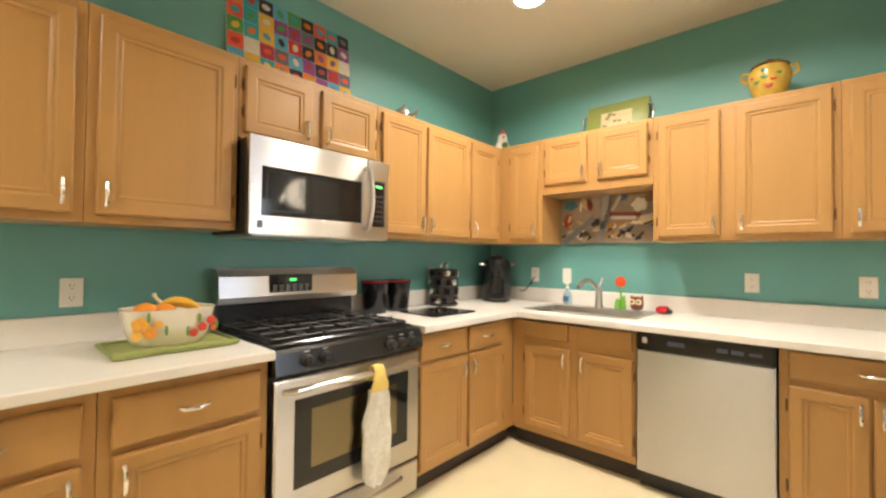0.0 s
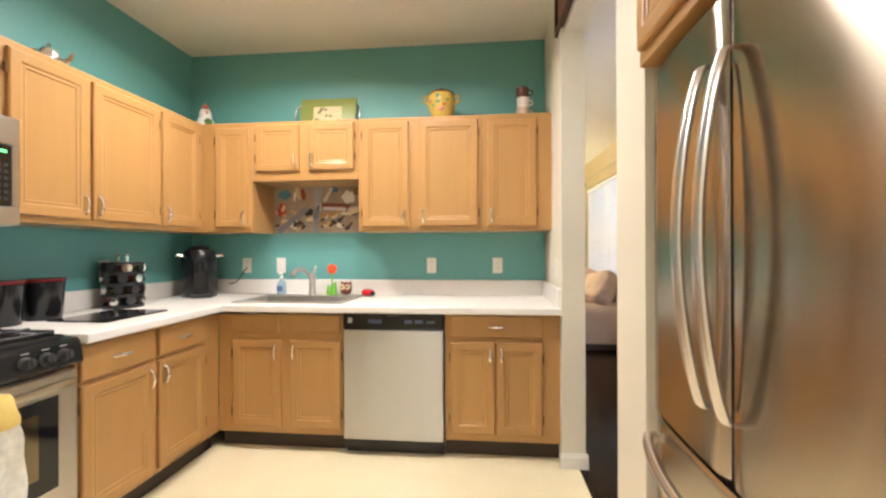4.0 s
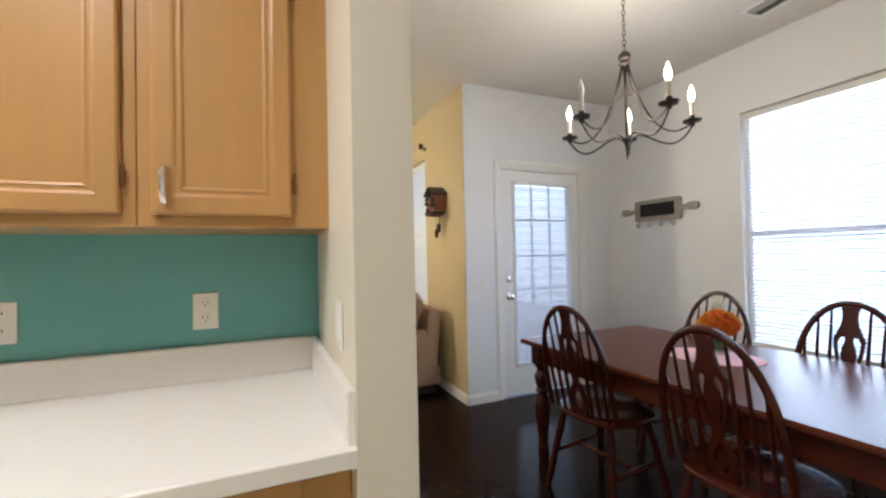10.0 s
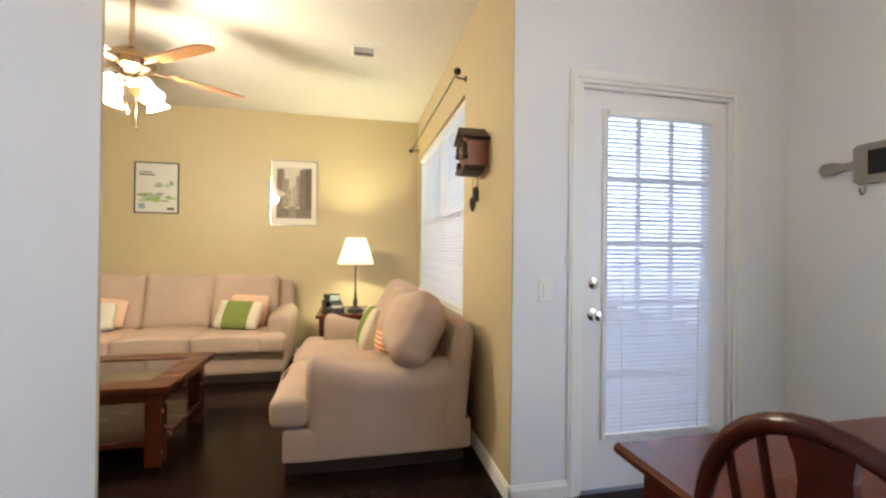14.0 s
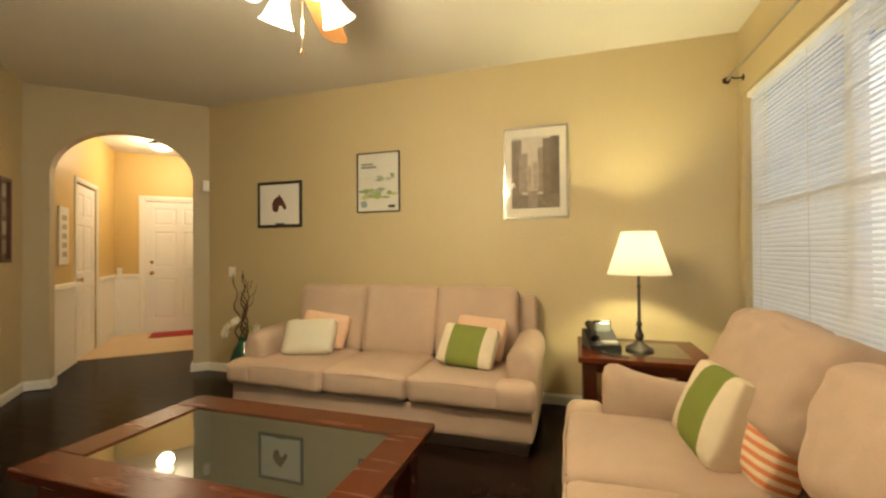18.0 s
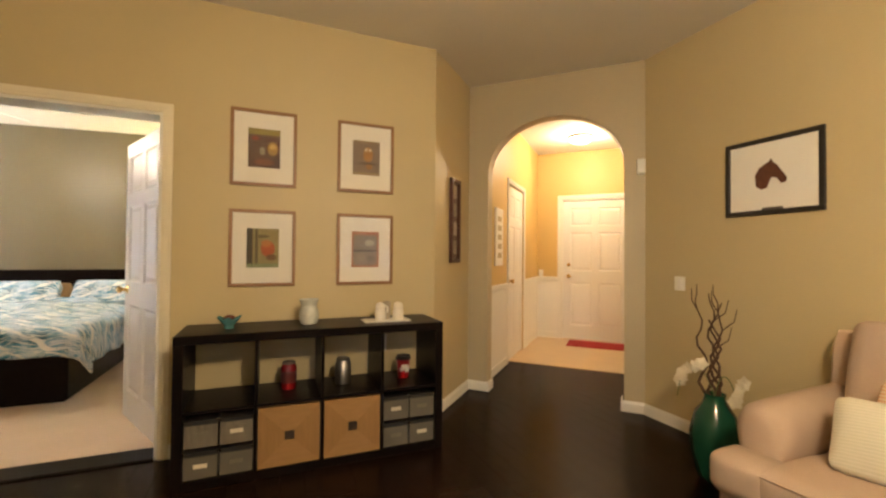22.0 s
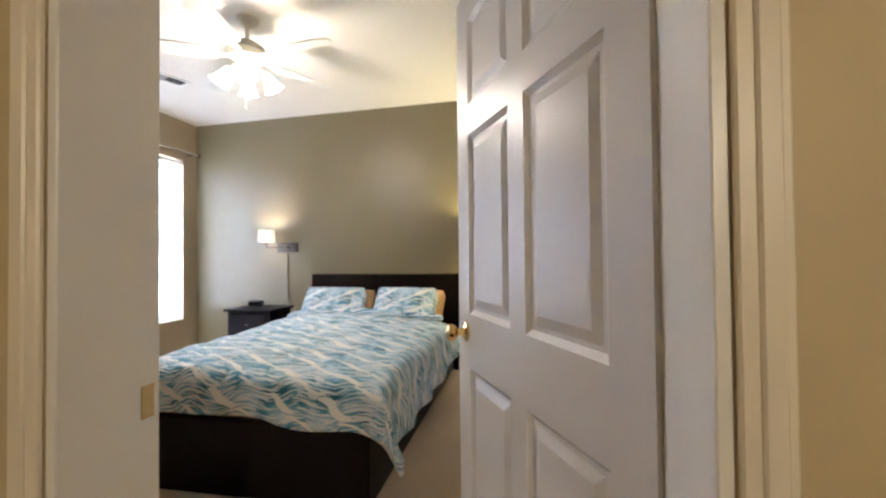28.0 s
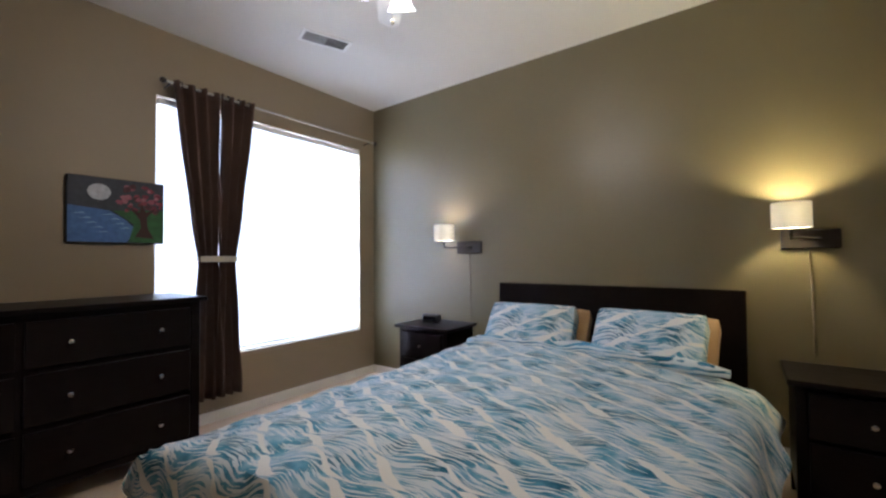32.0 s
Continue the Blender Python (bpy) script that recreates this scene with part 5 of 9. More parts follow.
# ---- windows and blinds ----
def blind(place, turn, wide, z0, z1, label, tilt=35, pitch=0.027):
    u = thing("window_blind", place, turn, label, "blind")
    shape("head_rail", u, trim_m, (-wide / 2, wide / 2, -0.028, 0.012, z1 - 0.035, z1), c=0.003)
    shape("bottom_rail", u, trim_m, (-wide / 2, wide / 2, -0.02, 0.006, z0, z0 + 0.016), c=0.003)
    bm = B()
    ring_mesh(bm, [[Vector((x, y, z)) for y, z in ((-0.0125, -0.0015), (0, 0.0015), (0.0125, -0.0015), (0.0125, -0.0021), (0, 0.0009), (-0.0125, -0.0021))] for x in (-wide / 2 + 0.004, wide / 2 - 0.004)])
    first = part("slat", bm, slat_m, u)
    n = int((z1 - z0 - 0.06) / pitch)
    for i in range(n):
        s = first if i == 0 else new("slat", first.data)
        s.parent = u
        s.matrix_local = pose(0, -0.007, z0 + 0.03 + pitch * i, tilt + 5 * math.sin(i * 1.7))
    for x in ([-wide * 0.36, wide * 0.36] if wide < 1 else [-wide * 0.42, -wide * 0.14, wide * 0.14, wide * 0.42]):
        shape("ladder_cord", u, trim_m, (x - 0.0015, x + 0.0015, -0.021, -0.018, z0 + 0.01, z1 - 0.03), c=0)
    return u


def sash_window(name, place, turn, wide, z0, z1, units=1, label=""):
    u = thing(name, place, turn, label, "window")
    u["kind"] = "structure"
    f = 0.045
    shape("window_frame", u, trim_m, (-wide / 2, wide / 2, 0.03, 0.09, z0, z0 + f), (-wide / 2, wide / 2, 0.03, 0.09, z1 - f, z1), (-wide / 2, -wide / 2 + f, 0.03, 0.09, z0 + f, z1 - f), (wide / 2 - f, wide / 2, 0.03, 0.09, z0 + f, z1 - f), c=0.003)
    mid = (z0 + z1) / 2 - 0.03
    for k in range(units):
        a, b = -wide / 2 + f + k * (wide - 2 * f) / units, -wide / 2 + f + (k + 1) * (wide - 2 * f) / units
        shape("meeting_rail", u, trim_m, (a, b, 0.035, 0.08, mid - 0.022, mid + 0.022), c=0.003)
        if k:
            shape("mullion", u, trim_m, (a - 0.03, a + 0.03, 0.0285, 0.0915, z0 + f, z1 - f), c=0.003)
        for c, d in ((z0 + f, mid - 0.022), (mid + 0.022, z1 - f)):
            p = shape("pane", u, pane_m, (a, b, 0.056, 0.060, c, d), c=0)
            p.visible_shadow = False
    shape("window_sill", u, trim_m, (-wide / 2 - 0.0, wide / 2 + 0.0, -0.018, 0.03, z0 - 0.0, z0 + 0.018), c=0.004)
    return u


sash_window("window_1", (3.72, 2.725, 0), -90, 1.75, 0.56, 2.29, 2, "white double-hung dining window")
blind((3.748, 2.725, 0), -90, 1.70, 0.60, 2.27, "white horizontal blind over the dining window", 46)
sash_window("window_2", (2.075, 6.87, 0), -90, 2.14, 0.76, 2.32, 2, "white double-hung living room window")
blind((2.100, 6.87, 0), -90, 2.08, 0.79, 2.30, "white horizontal blind over the living room window", 74)
sash_window("window_3", (-6.07, 0.60, 0), 180, 1.84, 0.48, 2.33, 2, "white bedroom window with pulled shades")
rs = thing("roller_shade", (-6.07, 0.625, 0), 180, "white light-filtering shade over the bedroom window", "shade")
shape("fabric", rs, shade_cloth, (-0.905, 0.905, 0.0, 0.002, 0.52, 2.28), c=0)
shape("head_rail", rs, trim_m, (-0.91, 0.91, -0.02, 0.02, 2.275, 2.315), c=0.004)
shape("bottom_bar", rs, trim_m, (-0.905, 0.905, -0.006, 0.008, 0.505, 0.522), c=0.003)

# ---- baseboards and casings ----
def run(name, a, b, m=I4, h=0.085, t=0.014, label="white painted baseboard"):
    """A baseboard along the wall from a to b; the room is on its left."""
    a, b = Vector((*a, 0)), Vector((*b, 0))
    d = b - a
    mm = m @ Matrix.Translation(a) @ Matrix.Rotation(math.atan2(d.y, d.x), 4, "Z")
    bm = B()
    ring_mesh(bm, [[mm @ Vector((x, y, z)) for y, z in ((0.0005, 0.0), (t, 0.0), (t, h * 0.75), (t * 0.55, h * 0.9), (t * 0.4, h), (0.0005, h))] for x in (0, d.length)])
    return tagged(part(name, bm, trim_m), label, "baseboard", kind="structure")


for a, b in (((3.71, 0.42), (3.71, 4.88)), ((3.71, 4.88), (3.40, 4.88)), ((2.36, 4.88), (2.048, 4.88)), ((2.062, 4.866), (2.062, 8.02)), ((2.062, 8.02), (-2.74, 8.02)), ((0.771, 2.5), (0.615, 2.5)), ((0.629, 2.49), (0.629, 2.512)), ((-3.25, 6.45), (-3.25, 4.765)), ((-2.53, 3.735), (-1.0, 3.735)), ((0.66, 1.36), (0.66, 1.634)), ((0.646, 1.62), (0.79, 1.62)),
             ((-7.19, 4.95), (-7.19, 0.65)), ((-7.19, 0.65), (-3.42, 0.65)), ((-3.42, 0.65), (-3.42, 3.78)), ((-3.42, 4.77), (-3.42, 4.95)), ((-3.42, 4.95), (-5.24, 4.95))):
    if b[0] - a[0] and b[1] - a[1] == 0 or a[0] == b[0]:
        run("baseboard", a, b)
run("baseboard", (-3.80, 7.0), (-3.25, 6.45))
run("baseboard", (0.735, 4.094), (0.757, 2.486))
run("baseboard", (0.19, 0.0), (0.0, 0.0), FM)
run("baseboard", (1.50, 0.0), (1.31, 0.0), FM)
run("baseboard", (0.19, 0.13), (0.19, -0.012), FM)
run("baseboard", (1.31, -0.012), (1.31, 0.13), FM)


def ensure(bm, n):
    bm.verts.ensure_lookup_table()
    return range(len(bm.verts) - n, len(bm.verts))


def six_panel(u, w, h, y0=0.0, t=0.036, m=I4, name="leaf", mat_=None):
    """A six-panel door leaf: stiles, rails and raised panels. From x = 0 to w."""
    mm = mat_ or door_m
    s, top, lock, bot, mid, cr = 0.098, 0.10, 0.17, 0.20, 0.08, 0.095
    zs = [bot, 0.83, 0.83 + lock, h - top - 0.27 - cr, h - top - 0.27, h - top]
    bm = B()
    plate(bm, [0, s, w / 2 - mid / 2, w / 2 + mid / 2, w - s, w], [0, *zs, h], [(i, j) for i in (1, 3) for j in (1, 3, 5)], y0, y0 + t, m @ ALONG_X)
    leaf = part(name, bm, mm, u)
    for za, zb in ((zs[0], zs[1]), (zs[2], zs[3]), (zs[4], zs[5])):
        for xa, xb in ((s, w / 2 - mid / 2), (w / 2 + mid / 2, w - s)):
            bm = B()
            rings = []
            for d, y in ((0.0, 0.001), (0.014, 0.010), (0.024, 0.010), (0.048, 0.003)):
                rings.append([m @ Vector(p) for p in ((xa + d, y0 + y, za + d), (xb - d, y0 + y, za + d), (xb - d, y0 + y, zb - d), (xa + d, y0 + y, zb - d))])
            ring_mesh(bm, rings, cap=False)
            bm.faces.new([bm.verts[i] for i in ensure(bm, 4)])
            rings = []
            for d, y in ((0.0, t - 0.001), (0.014, t - 0.010), (0.024, t - 0.010), (0.048, t - 0.003)):
                rings.append([m @ Vector(p) for p in ((xa + d, y0 + y, za + d), (xb - d, y0 + y, za + d), (xb - d, y0 + y, zb - d), (xa + d, y0 + y, zb - d))])
            ring_mesh(bm, rings, cap=False)
            bm.faces.new([bm.verts[i] for i in ensure(bm, 4)])
            part("panel", bm, mm, leaf)
    return leaf


def knob(parent, x, y, z, out=-1, m=I4, metal=None):
    bm = B()
    lathe(bm, [(0, 0), (0.032, 0), (0.031, 0.006), (0.014, 0.010), (0.011, 0.03), (0.02, 0.036), (0.028, 0.05), (0.024, 0.062), (0, 0.068)], 0, 0, 0, 18, m @ pose(x, y, z, 90 if out < 0 else -90))
    return part("door_knob", bm, metal or brass, parent, "polished brass knob", True)


def casing(u, w, h, wide=0.06, m=I4, y=-0.016, paint_=None):
    bm = B()
    for d0, d1, yy in ((0.0, wide, y * 0.7), (wide * 0.35, wide * 0.8, y)):
        box(bm, -d1, -d0, yy, 0.0, 0, h + d1, 0.003, m)
        box(bm, w + d0, w + d1, yy, 0.0, 0, h + d1, 0.003, m)
        box(bm, -d0, w + d0, yy, 0.0, h + d0, h + d1, 0.003, m)
    return part("casing", bm, paint_ or trim_m, u)


def jamb(u, w, h, depth, t=0.018):
    return shape("jamb", u, trim_m, (0, t, 0, depth, 0, h), (w - t, w, 0, depth, 0, h), (t, w - t, 0, depth, h - t, h), c=0.002)


# bedroom door, standing open into the bedroom
d1 = thing("door_1", (-3.25, 3.845, 0), 90, "white six-panel bedroom door standing open", "door")
d1["kind"] = "structure"
casing(d1, 0.865, 2.06, 0.052, paint_=warm_lit_trim)
jamb(d1, 0.865, 2.06, 0.17)
leaf_m = pose(0.853, 0.168, 0.008, 0, 0, 180 - 62.6)
lf = six_panel(d1, 0.84, 2.02, -0.018, m=leaf_m)
knob(lf, 0.775, -0.018, 0.94, -1, leaf_m)
knob(lf, 0.775, 0.018, 0.94, 1, leaf_m)
bm = B()
box(bm, 0.0175, 0.0190, 0.132, 0.158, 0.915, 0.972, 0.0005)
part("strike_plate", bm, brass, d1, "brass strike plate")
bm = B()
for z in (0.25, 1.05, 1.82):
    tube(bm, [(0.851, 0.172, z - 0.045), (0.851, 0.172, z + 0.045)], 0.006, 8)
part("hinge_pins", bm, brass, d1)
shape("threshold", d1, espresso, (0.0, 0.865, 0.0, 0.175, 0.001, 0.012), c=0.004, label="dark wooden threshold strip")

# louvred closet door
d2 = thing("door_2", (-2.57, 3.735, 0), 180, "white louvred closet door with brass knob", "door")
d2["kind"] = "structure"
casing(d2, 0.638, 2.06, 0.04, paint_=warm_lit_trim)
lw = 0.687
for a, b in ((0.003, 0.10), (0.545, 0.635)):
    shape("stile", d2, warm_lit_trim, (a, b, 0.0, 0.032, 0.01, 2.045), c=0.003)
for a, b in ((0.01, 0.14), (0.86, 1.0), (1.95, 2.045)):
    shape("rail", d2, warm_lit_trim, (0.10, 0.545, 0.0005, 0.0315, a, b), c=0.002)
first = None
for a, b in ((0.155, 0.85), (1.01, 1.94)):
    n = int((b - a) / 0.034)
    for i in range(n):
        if first is None:
            bm = B()
            box(bm, 0.095, lw - 0.137, -0.021, 0.021, -0.003, 0.003, 0.002)
            s = first = part("louvre", bm, warm_lit_trim, d2)
        else:
            s = new("louvre", first.data)
            s.parent = d2
        s.matrix_local = pose(0, 0.016, a + 0.017 + 0.034 * i, 64)
shape("backing", d2, paint("c4b088", 0.8), (0.08, lw - 0.12, 0.034, 0.038, 0.02, 2.04), c=0)
knob(d2, 0.59, 0.0, 0.943)
# patio door
d3 = thing("door_3", (2.42, 4.88, 0), 0, "white glazed patio door with inner blind", "door")
d3["kind"] = "structure"
casing(d3, 0.915, 2.07, 0.065)
jamb(d3, 0.915, 2.07, 0.13)
g0, g1, gz0, gz1 = 0.165, 0.77, 0.29, 1.93
shape("leaf", d3, door_m, (0.02, g0, 0.02, 0.06, 0.01, 2.05), (g1, 0.895, 0.02, 0.06, 0.01, 2.05), (g0, g1, 0.02, 0.06, 0.01, gz0), (g0, g1, 0.02, 0.06, gz1, 2.05), c=0)
shape("glazing_bead", d3, door_m, (g0 - 0.03, g0, 0.008, 0.03, gz0 - 0.03, gz1 + 0.03), (g1, g1 + 0.03, 0.008, 0.03, gz0 - 0.03, gz1 + 0.03), (g0, g1, 0.008, 0.03, gz0 - 0.03, gz0), (g0, g1, 0.008, 0.03, gz1, gz1 + 0.03), c=0.004)
bars = []
for i in (1, 2):
    bars.append((g0 + (g1 - g0) * i / 3 - 0.011, g0 + (g1 - g0) * i / 3 + 0.011, 0.0405, 0.058, gz0, gz1))
for i in (1, 2, 3, 4):
    bars.append((g0, g1, 0.041, 0.0575, gz0 + (gz1 - gz0) * i / 5 - 0.011, gz0 + (gz1 - gz0) * i / 5 + 0.011))
shape("muntin", d3, door_m, *bars, c=0)
p = shape("pane", d3, pane_m, (g0, g1, 0.048, 0.052, gz0, gz1), c=0)
p.visible_shadow = False
knob(d3, 0.085, 0.02, 0.90, metal=chrome)
bm = B()
lathe(bm, [(0, 0), (0.03, 0), (0.028, 0.012), (0.012, 0.016), (0, 0.018)], 0, 0, 0, 18, pose(0.085, 0.02, 1.06, 90))
part("deadbolt", bm, chrome, d3, "chrome deadbolt", True)
blind((2.42 + (g0 + g1) / 2, 4.893, 0), 0, g1 - g0 + 0.03, gz0 - 0.01, gz1 + 0.02, "white mini blind on the patio door", 44, 0.022)
wall_plate("light_switch", (2.235, 4.879, 1.03), 0, "s", "white switch beside the patio door")
wall_plate("light_switch", (0.7445, 3.62, 1.10), 90.8, "s", "white double switch on the partition", 0.115)

# ---- dining ----
def chair_model(place, turn):
    c = thing("dining_chair", place, turn, "dark cherry Windsor chair with bow back and carved splat", "chair", "chairs round the dining table")
    bm = B()
    rings = []
    for z, s in ((0.418, 0.86), (0.425, 0.97), (0.44, 1.0), (0.449, 0.98), (0.452, 0.9), (0.443, 0.55), (0.440, 0.1)):
        rings.append([Vector((0.235 * s * (1 + 0.06 * math.sin(a)) * math.copysign(abs(math.cos(a)) ** 0.75, math.cos(a)), 0.215 * s * math.copysign(abs(math.sin(a)) ** 0.75, math.sin(a)), z)) for a in [2 * math.pi * k / 24 for k in range(24)]])
    ring_mesh(bm, rings)
    part("seat", bm, cherry, c, smooth=True)
    prof = [0.013, 0.016, 0.019, 0.022, 0.016, 0.022, 0.016, 0.019, 0.022, 0.018, 0.015]
    for sx in (-1, 1):
        for sy in (-1, 1):
            a, b = Vector((sx * 0.15, sy * 0.14, 0.43)), Vector((sx * 0.215, sy * 0.215, 0.0))
            bm = B()
            tube(bm, [a.lerp(b, i / 10) for i in range(11)], prof, 10)
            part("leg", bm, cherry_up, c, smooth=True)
    for sx in (-1, 1):
        bm = B()
        tube(bm, [Vector((sx * 0.188, -0.183, 0.19)).lerp(Vector((sx * 0.188, 0.183, 0.19)), i / 8) for i in range(9)], [0.008, 0.01, 0.012, 0.014, 0.016, 0.014, 0.012, 0.01, 0.008], 8)
        part("stretcher", bm, cherry_up, c, smooth=True)
    bm = B()
    tube(bm, [(-0.185, 0, 0.19), (-0.1, 0, 0.19), (0, 0, 0.19), (0.1, 0, 0.19), (0.185, 0, 0.19)], [0.008, 0.012, 0.015, 0.012, 0.008], 8)
    part("stretcher", bm, cherry_up, c, smooth=True)
    # bow: leaning back
    lean = lambda z: -0.17 - 0.20 * max(0.0, z - 0.44)
    pts = []
    for i in range(25):
        a = math.pi * i / 24
        x = -0.235 * math.cos(a) * (1 - 0.10 * (1 - math.sin(a)))
        z = 0.445 + 0.56 * math.sin(a) ** 0.72
        pts.append(Vector((x, lean(z), z)))
    bm = B()
    ring = []
    for i, p in enumerate(pts):
        d = (pts[min(i + 1, 24)] - pts[max(i - 1, 0)]).normalized()
        s = Vector((0, 1, 0.0))
        s = (s - d * s.dot(d)).normalized()
        o_ = d.cross(s)
        ring.append([p + s * 0.012 * math.cos(t) + o_ * 0.015 * math.sin(t) for t in [2 * math.pi * k / 10 for k in range(10)]])
    ring_mesh(bm, ring)
    part("bow", bm, cherry_up, c, smooth=True)
    for k in (-3, -2, -1, 1, 2, 3):
        xb = 0.048 * k + (0.02 if k > 0 else -0.02)
        xt = xb * 1.08
        q = min(1.0, abs(xt) / 0.235)
        zt = 0.445 + 0.56 * max(0.02, (1 - q * q) ** 0.5) ** 0.72 - 0.012
        bm = B()
        tube(bm, [Vector((xb, -0.165, 0.445)).lerp(Vector((xt, lean(zt), zt)), i / 6) for i in range(7)], [0.007, 0.009, 0.0095, 0.009, 0.008, 0.007, 0.006], 8)
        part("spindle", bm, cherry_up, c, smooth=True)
    bm = B()

    def strip(edges, th):
        """Part of the splat between an inner and an outer edge, (inner, outer, height) row by row."""
        ring_mesh(bm, [[Vector((xi, lean(z) - th, z)), Vector((xo, lean(z) - th, z)), Vector((xo, lean(z) + th, z)), Vector((xi, lean(z) + th, z))] for xi, xo, z in edges])

    strip([(-x, x, z) for x, z in ((0.057, 0.842), (0.049, 0.862), (0.036, 0.895), (0.029, 0.93), (0.030, 0.96), (0.037, 0.992))], 0.0066)
    strip([(-x, x, z) for x, z in ((0.018, 0.638), (0.017, 0.68), (0.025, 0.72), (0.030, 0.76), (0.025, 0.795), (0.014, 0.828), (0.020, 0.848))], 0.0060)
    strip([(-x, x, z) for x, z in ((0.034, 0.592), (0.022, 0.615), (0.019, 0.645))], 0.0063)
    strip([(-x, x, z) for x, z in ((0.042, 0.442), (0.048, 0.468), (0.050, 0.478))], 0.0064)
    for s in (-1, 1):
        strip([(s * a, s * b, z) for a, b, z in ((0.004, 0.021, 0.640), (0.018, 0.034, 0.67), (0.028, 0.043, 0.71), (0.035, 0.050, 0.75), (0.042, 0.057, 0.79), (0.043, 0.061, 0.822), (0.030, 0.058, 0.847))], 0.0056)
        strip([(s * a, s * b, z) for a, b, z in ((0.001, 0.050, 0.474), (0.018, 0.053, 0.492), (0.027, 0.054, 0.522), (0.020, 0.050, 0.556), (0.001, 0.035, 0.594))], 0.0059)
    part("splat", bm, cherry_up, c, "pierced lyre-shaped splat", False)
    return c


TX, TY = (1.94, 2.95), (1.95, 3.90)
tb = thing("dining_table", (0, 0, 0), 0, "cherry farmhouse dining table with turned legs", "table")
bm = B()
box(bm, TX[0], TX[1], TY[0], TY[1], 0.722, 0.752, 0.01)
part("tabletop", bm, cherry, tb)
shape("apron", tb, cherry, (TX[0] + 0.08, TX[0] + 0.10, TY[0] + 0.1, TY[1] - 0.1, 0.61, 0.722), (TX[1] - 0.10, TX[1] - 0.08, TY[0] + 0.1, TY[1] - 0.1, 0.61, 0.722), (TX[0] + 0.1, TX[1] - 0.1, TY[0] + 0.08, TY[0] + 0.10, 0.61, 0.722), (TX[0] + 0.1, TX[1] - 0.1, TY[1] - 0.10, TY[1] - 0.08, 0.61, 0.722), c=0.002)
for x in (TX[0] + 0.095, TX[1] - 0.095):
    for y in (TY[0] + 0.095, TY[1] - 0.095):
        bm = B()
        box(bm, x - 0.045, x + 0.045, y - 0.045, y + 0.045, 0.60, 0.722, 0.004)
        lathe(bm, [(0.03, 0.60), (0.045, 0.59), (0.03, 0.575), (0.028, 0.565), (0.046, 0.53), (0.042, 0.49), (0.03, 0.46), (0.042, 0.44), (0.03, 0.425), (0.044, 0.40), (0.046, 0.34), (0.036, 0.20), (0.026, 0.12), (0.036, 0.10), (0.03, 0.08), (0.036, 0.05), (0.028, 0.0), (0, 0)], x, y, 0, 18)
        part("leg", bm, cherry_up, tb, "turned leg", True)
ch = chair_model((2.14, 3.40, 0), -84)
copy_thing(ch, pose(2.15, 2.66, 0, 0, 0, -88))
copy_thing(ch, pose(2.86, 3.42, 0, 0, 0, 90))
copy_thing(ch, pose(2.82, 2.74, 0, 0, 0, 92))
pm = thing("placemat", (2.50, 3.05, 0.7525), 20, "pink woven oval placemat under the flowers", "placemat")
bm = B()
lathe(bm, [(0, 0), (0.22, 0), (0.222, 0.002), (0.22, 0.004), (0, 0.004)], 0, 0, 0, 32, Matrix.Diagonal((0.75, 1, 1, 1)))
part("mat", bm, mat("pink_weave", (0.60, 0.36, 0.38), 0.9, vary=0.12, scale=60, bump=0.002, bscale=200), pm, smooth=True)
vs = thing("flower_vase", (2.58, 3.06, 0.757), 0, "glass vase of orange and yellow flowers", "vase")
bm = B()
lathe(bm, [(0, 0), (0.035, 0), (0.04, 0.01), (0.045, 0.07), (0.055, 0.11), (0.052, 0.11), (0.042, 0.07), (0.036, 0.015), (0, 0.012)], seg=18)
part("vase", bm, glass("vase_glass", (0.85, 0.9, 0.88)), vs, smooth=True)
rng = random.Random(3)
bm = B()
for k in range(9):
    a, r = rng.uniform(0, 6.3), rng.uniform(0.0, 0.05)
    tube(bm, [(0.3 * r * math.cos(a), 0.3 * r * math.sin(a), 0.015), (r * math.cos(a), r * math.sin(a), 0.14)], 0.003, 5)
part("stems", bm, paint("50702e", 0.6), vs)
for k in range(30):
    q = (k + 0.5) / 30
    up = Vector((math.sqrt(1 - (1 - 1.15 * q) ** 2) * math.cos(2.4 * k), math.sqrt(1 - (1 - 1.15 * q) ** 2) * math.sin(2.4 * k), 1 - 1.15 * q))
    fm = Matrix.Translation(Vector((0, 0, 0.135)) + Vector((up.x * 0.072, up.y * 0.072, up.z * 0.062)) * rng.uniform(0.92, 1.1)) @ Vector((0, 0, 1)).rotation_difference(up).to_matrix().to_4x4()
    bm = B()
    for lay in range(3):
        for p_ in range(8):
            l = 0.034 - 0.007 * lay
            pm_ = fm @ pose(0, 0, 0.004 * lay, 0, 0, 45 * p_ + 20 * lay) @ pose(0, 0, 0, 0, -15 - 22 * lay + rng.uniform(-9, 9))
            v = [bm.verts.new(pm_ @ Vector(c_)) for c_ in ((0, -0.003, 0), (l * 0.6, -0.011, 0.002), (l, -0.004, 0.004), (l * 0.96, 0.005, -0.001), (l * 0.6, 0.011, 0.002), (0, 0.003, 0))]
            bm.faces.new(v)
    part("blossom", bm, paint(("d9720c", "e08a12", "e0a020", "cf5f0a")[k % 4], 0.75), vs)

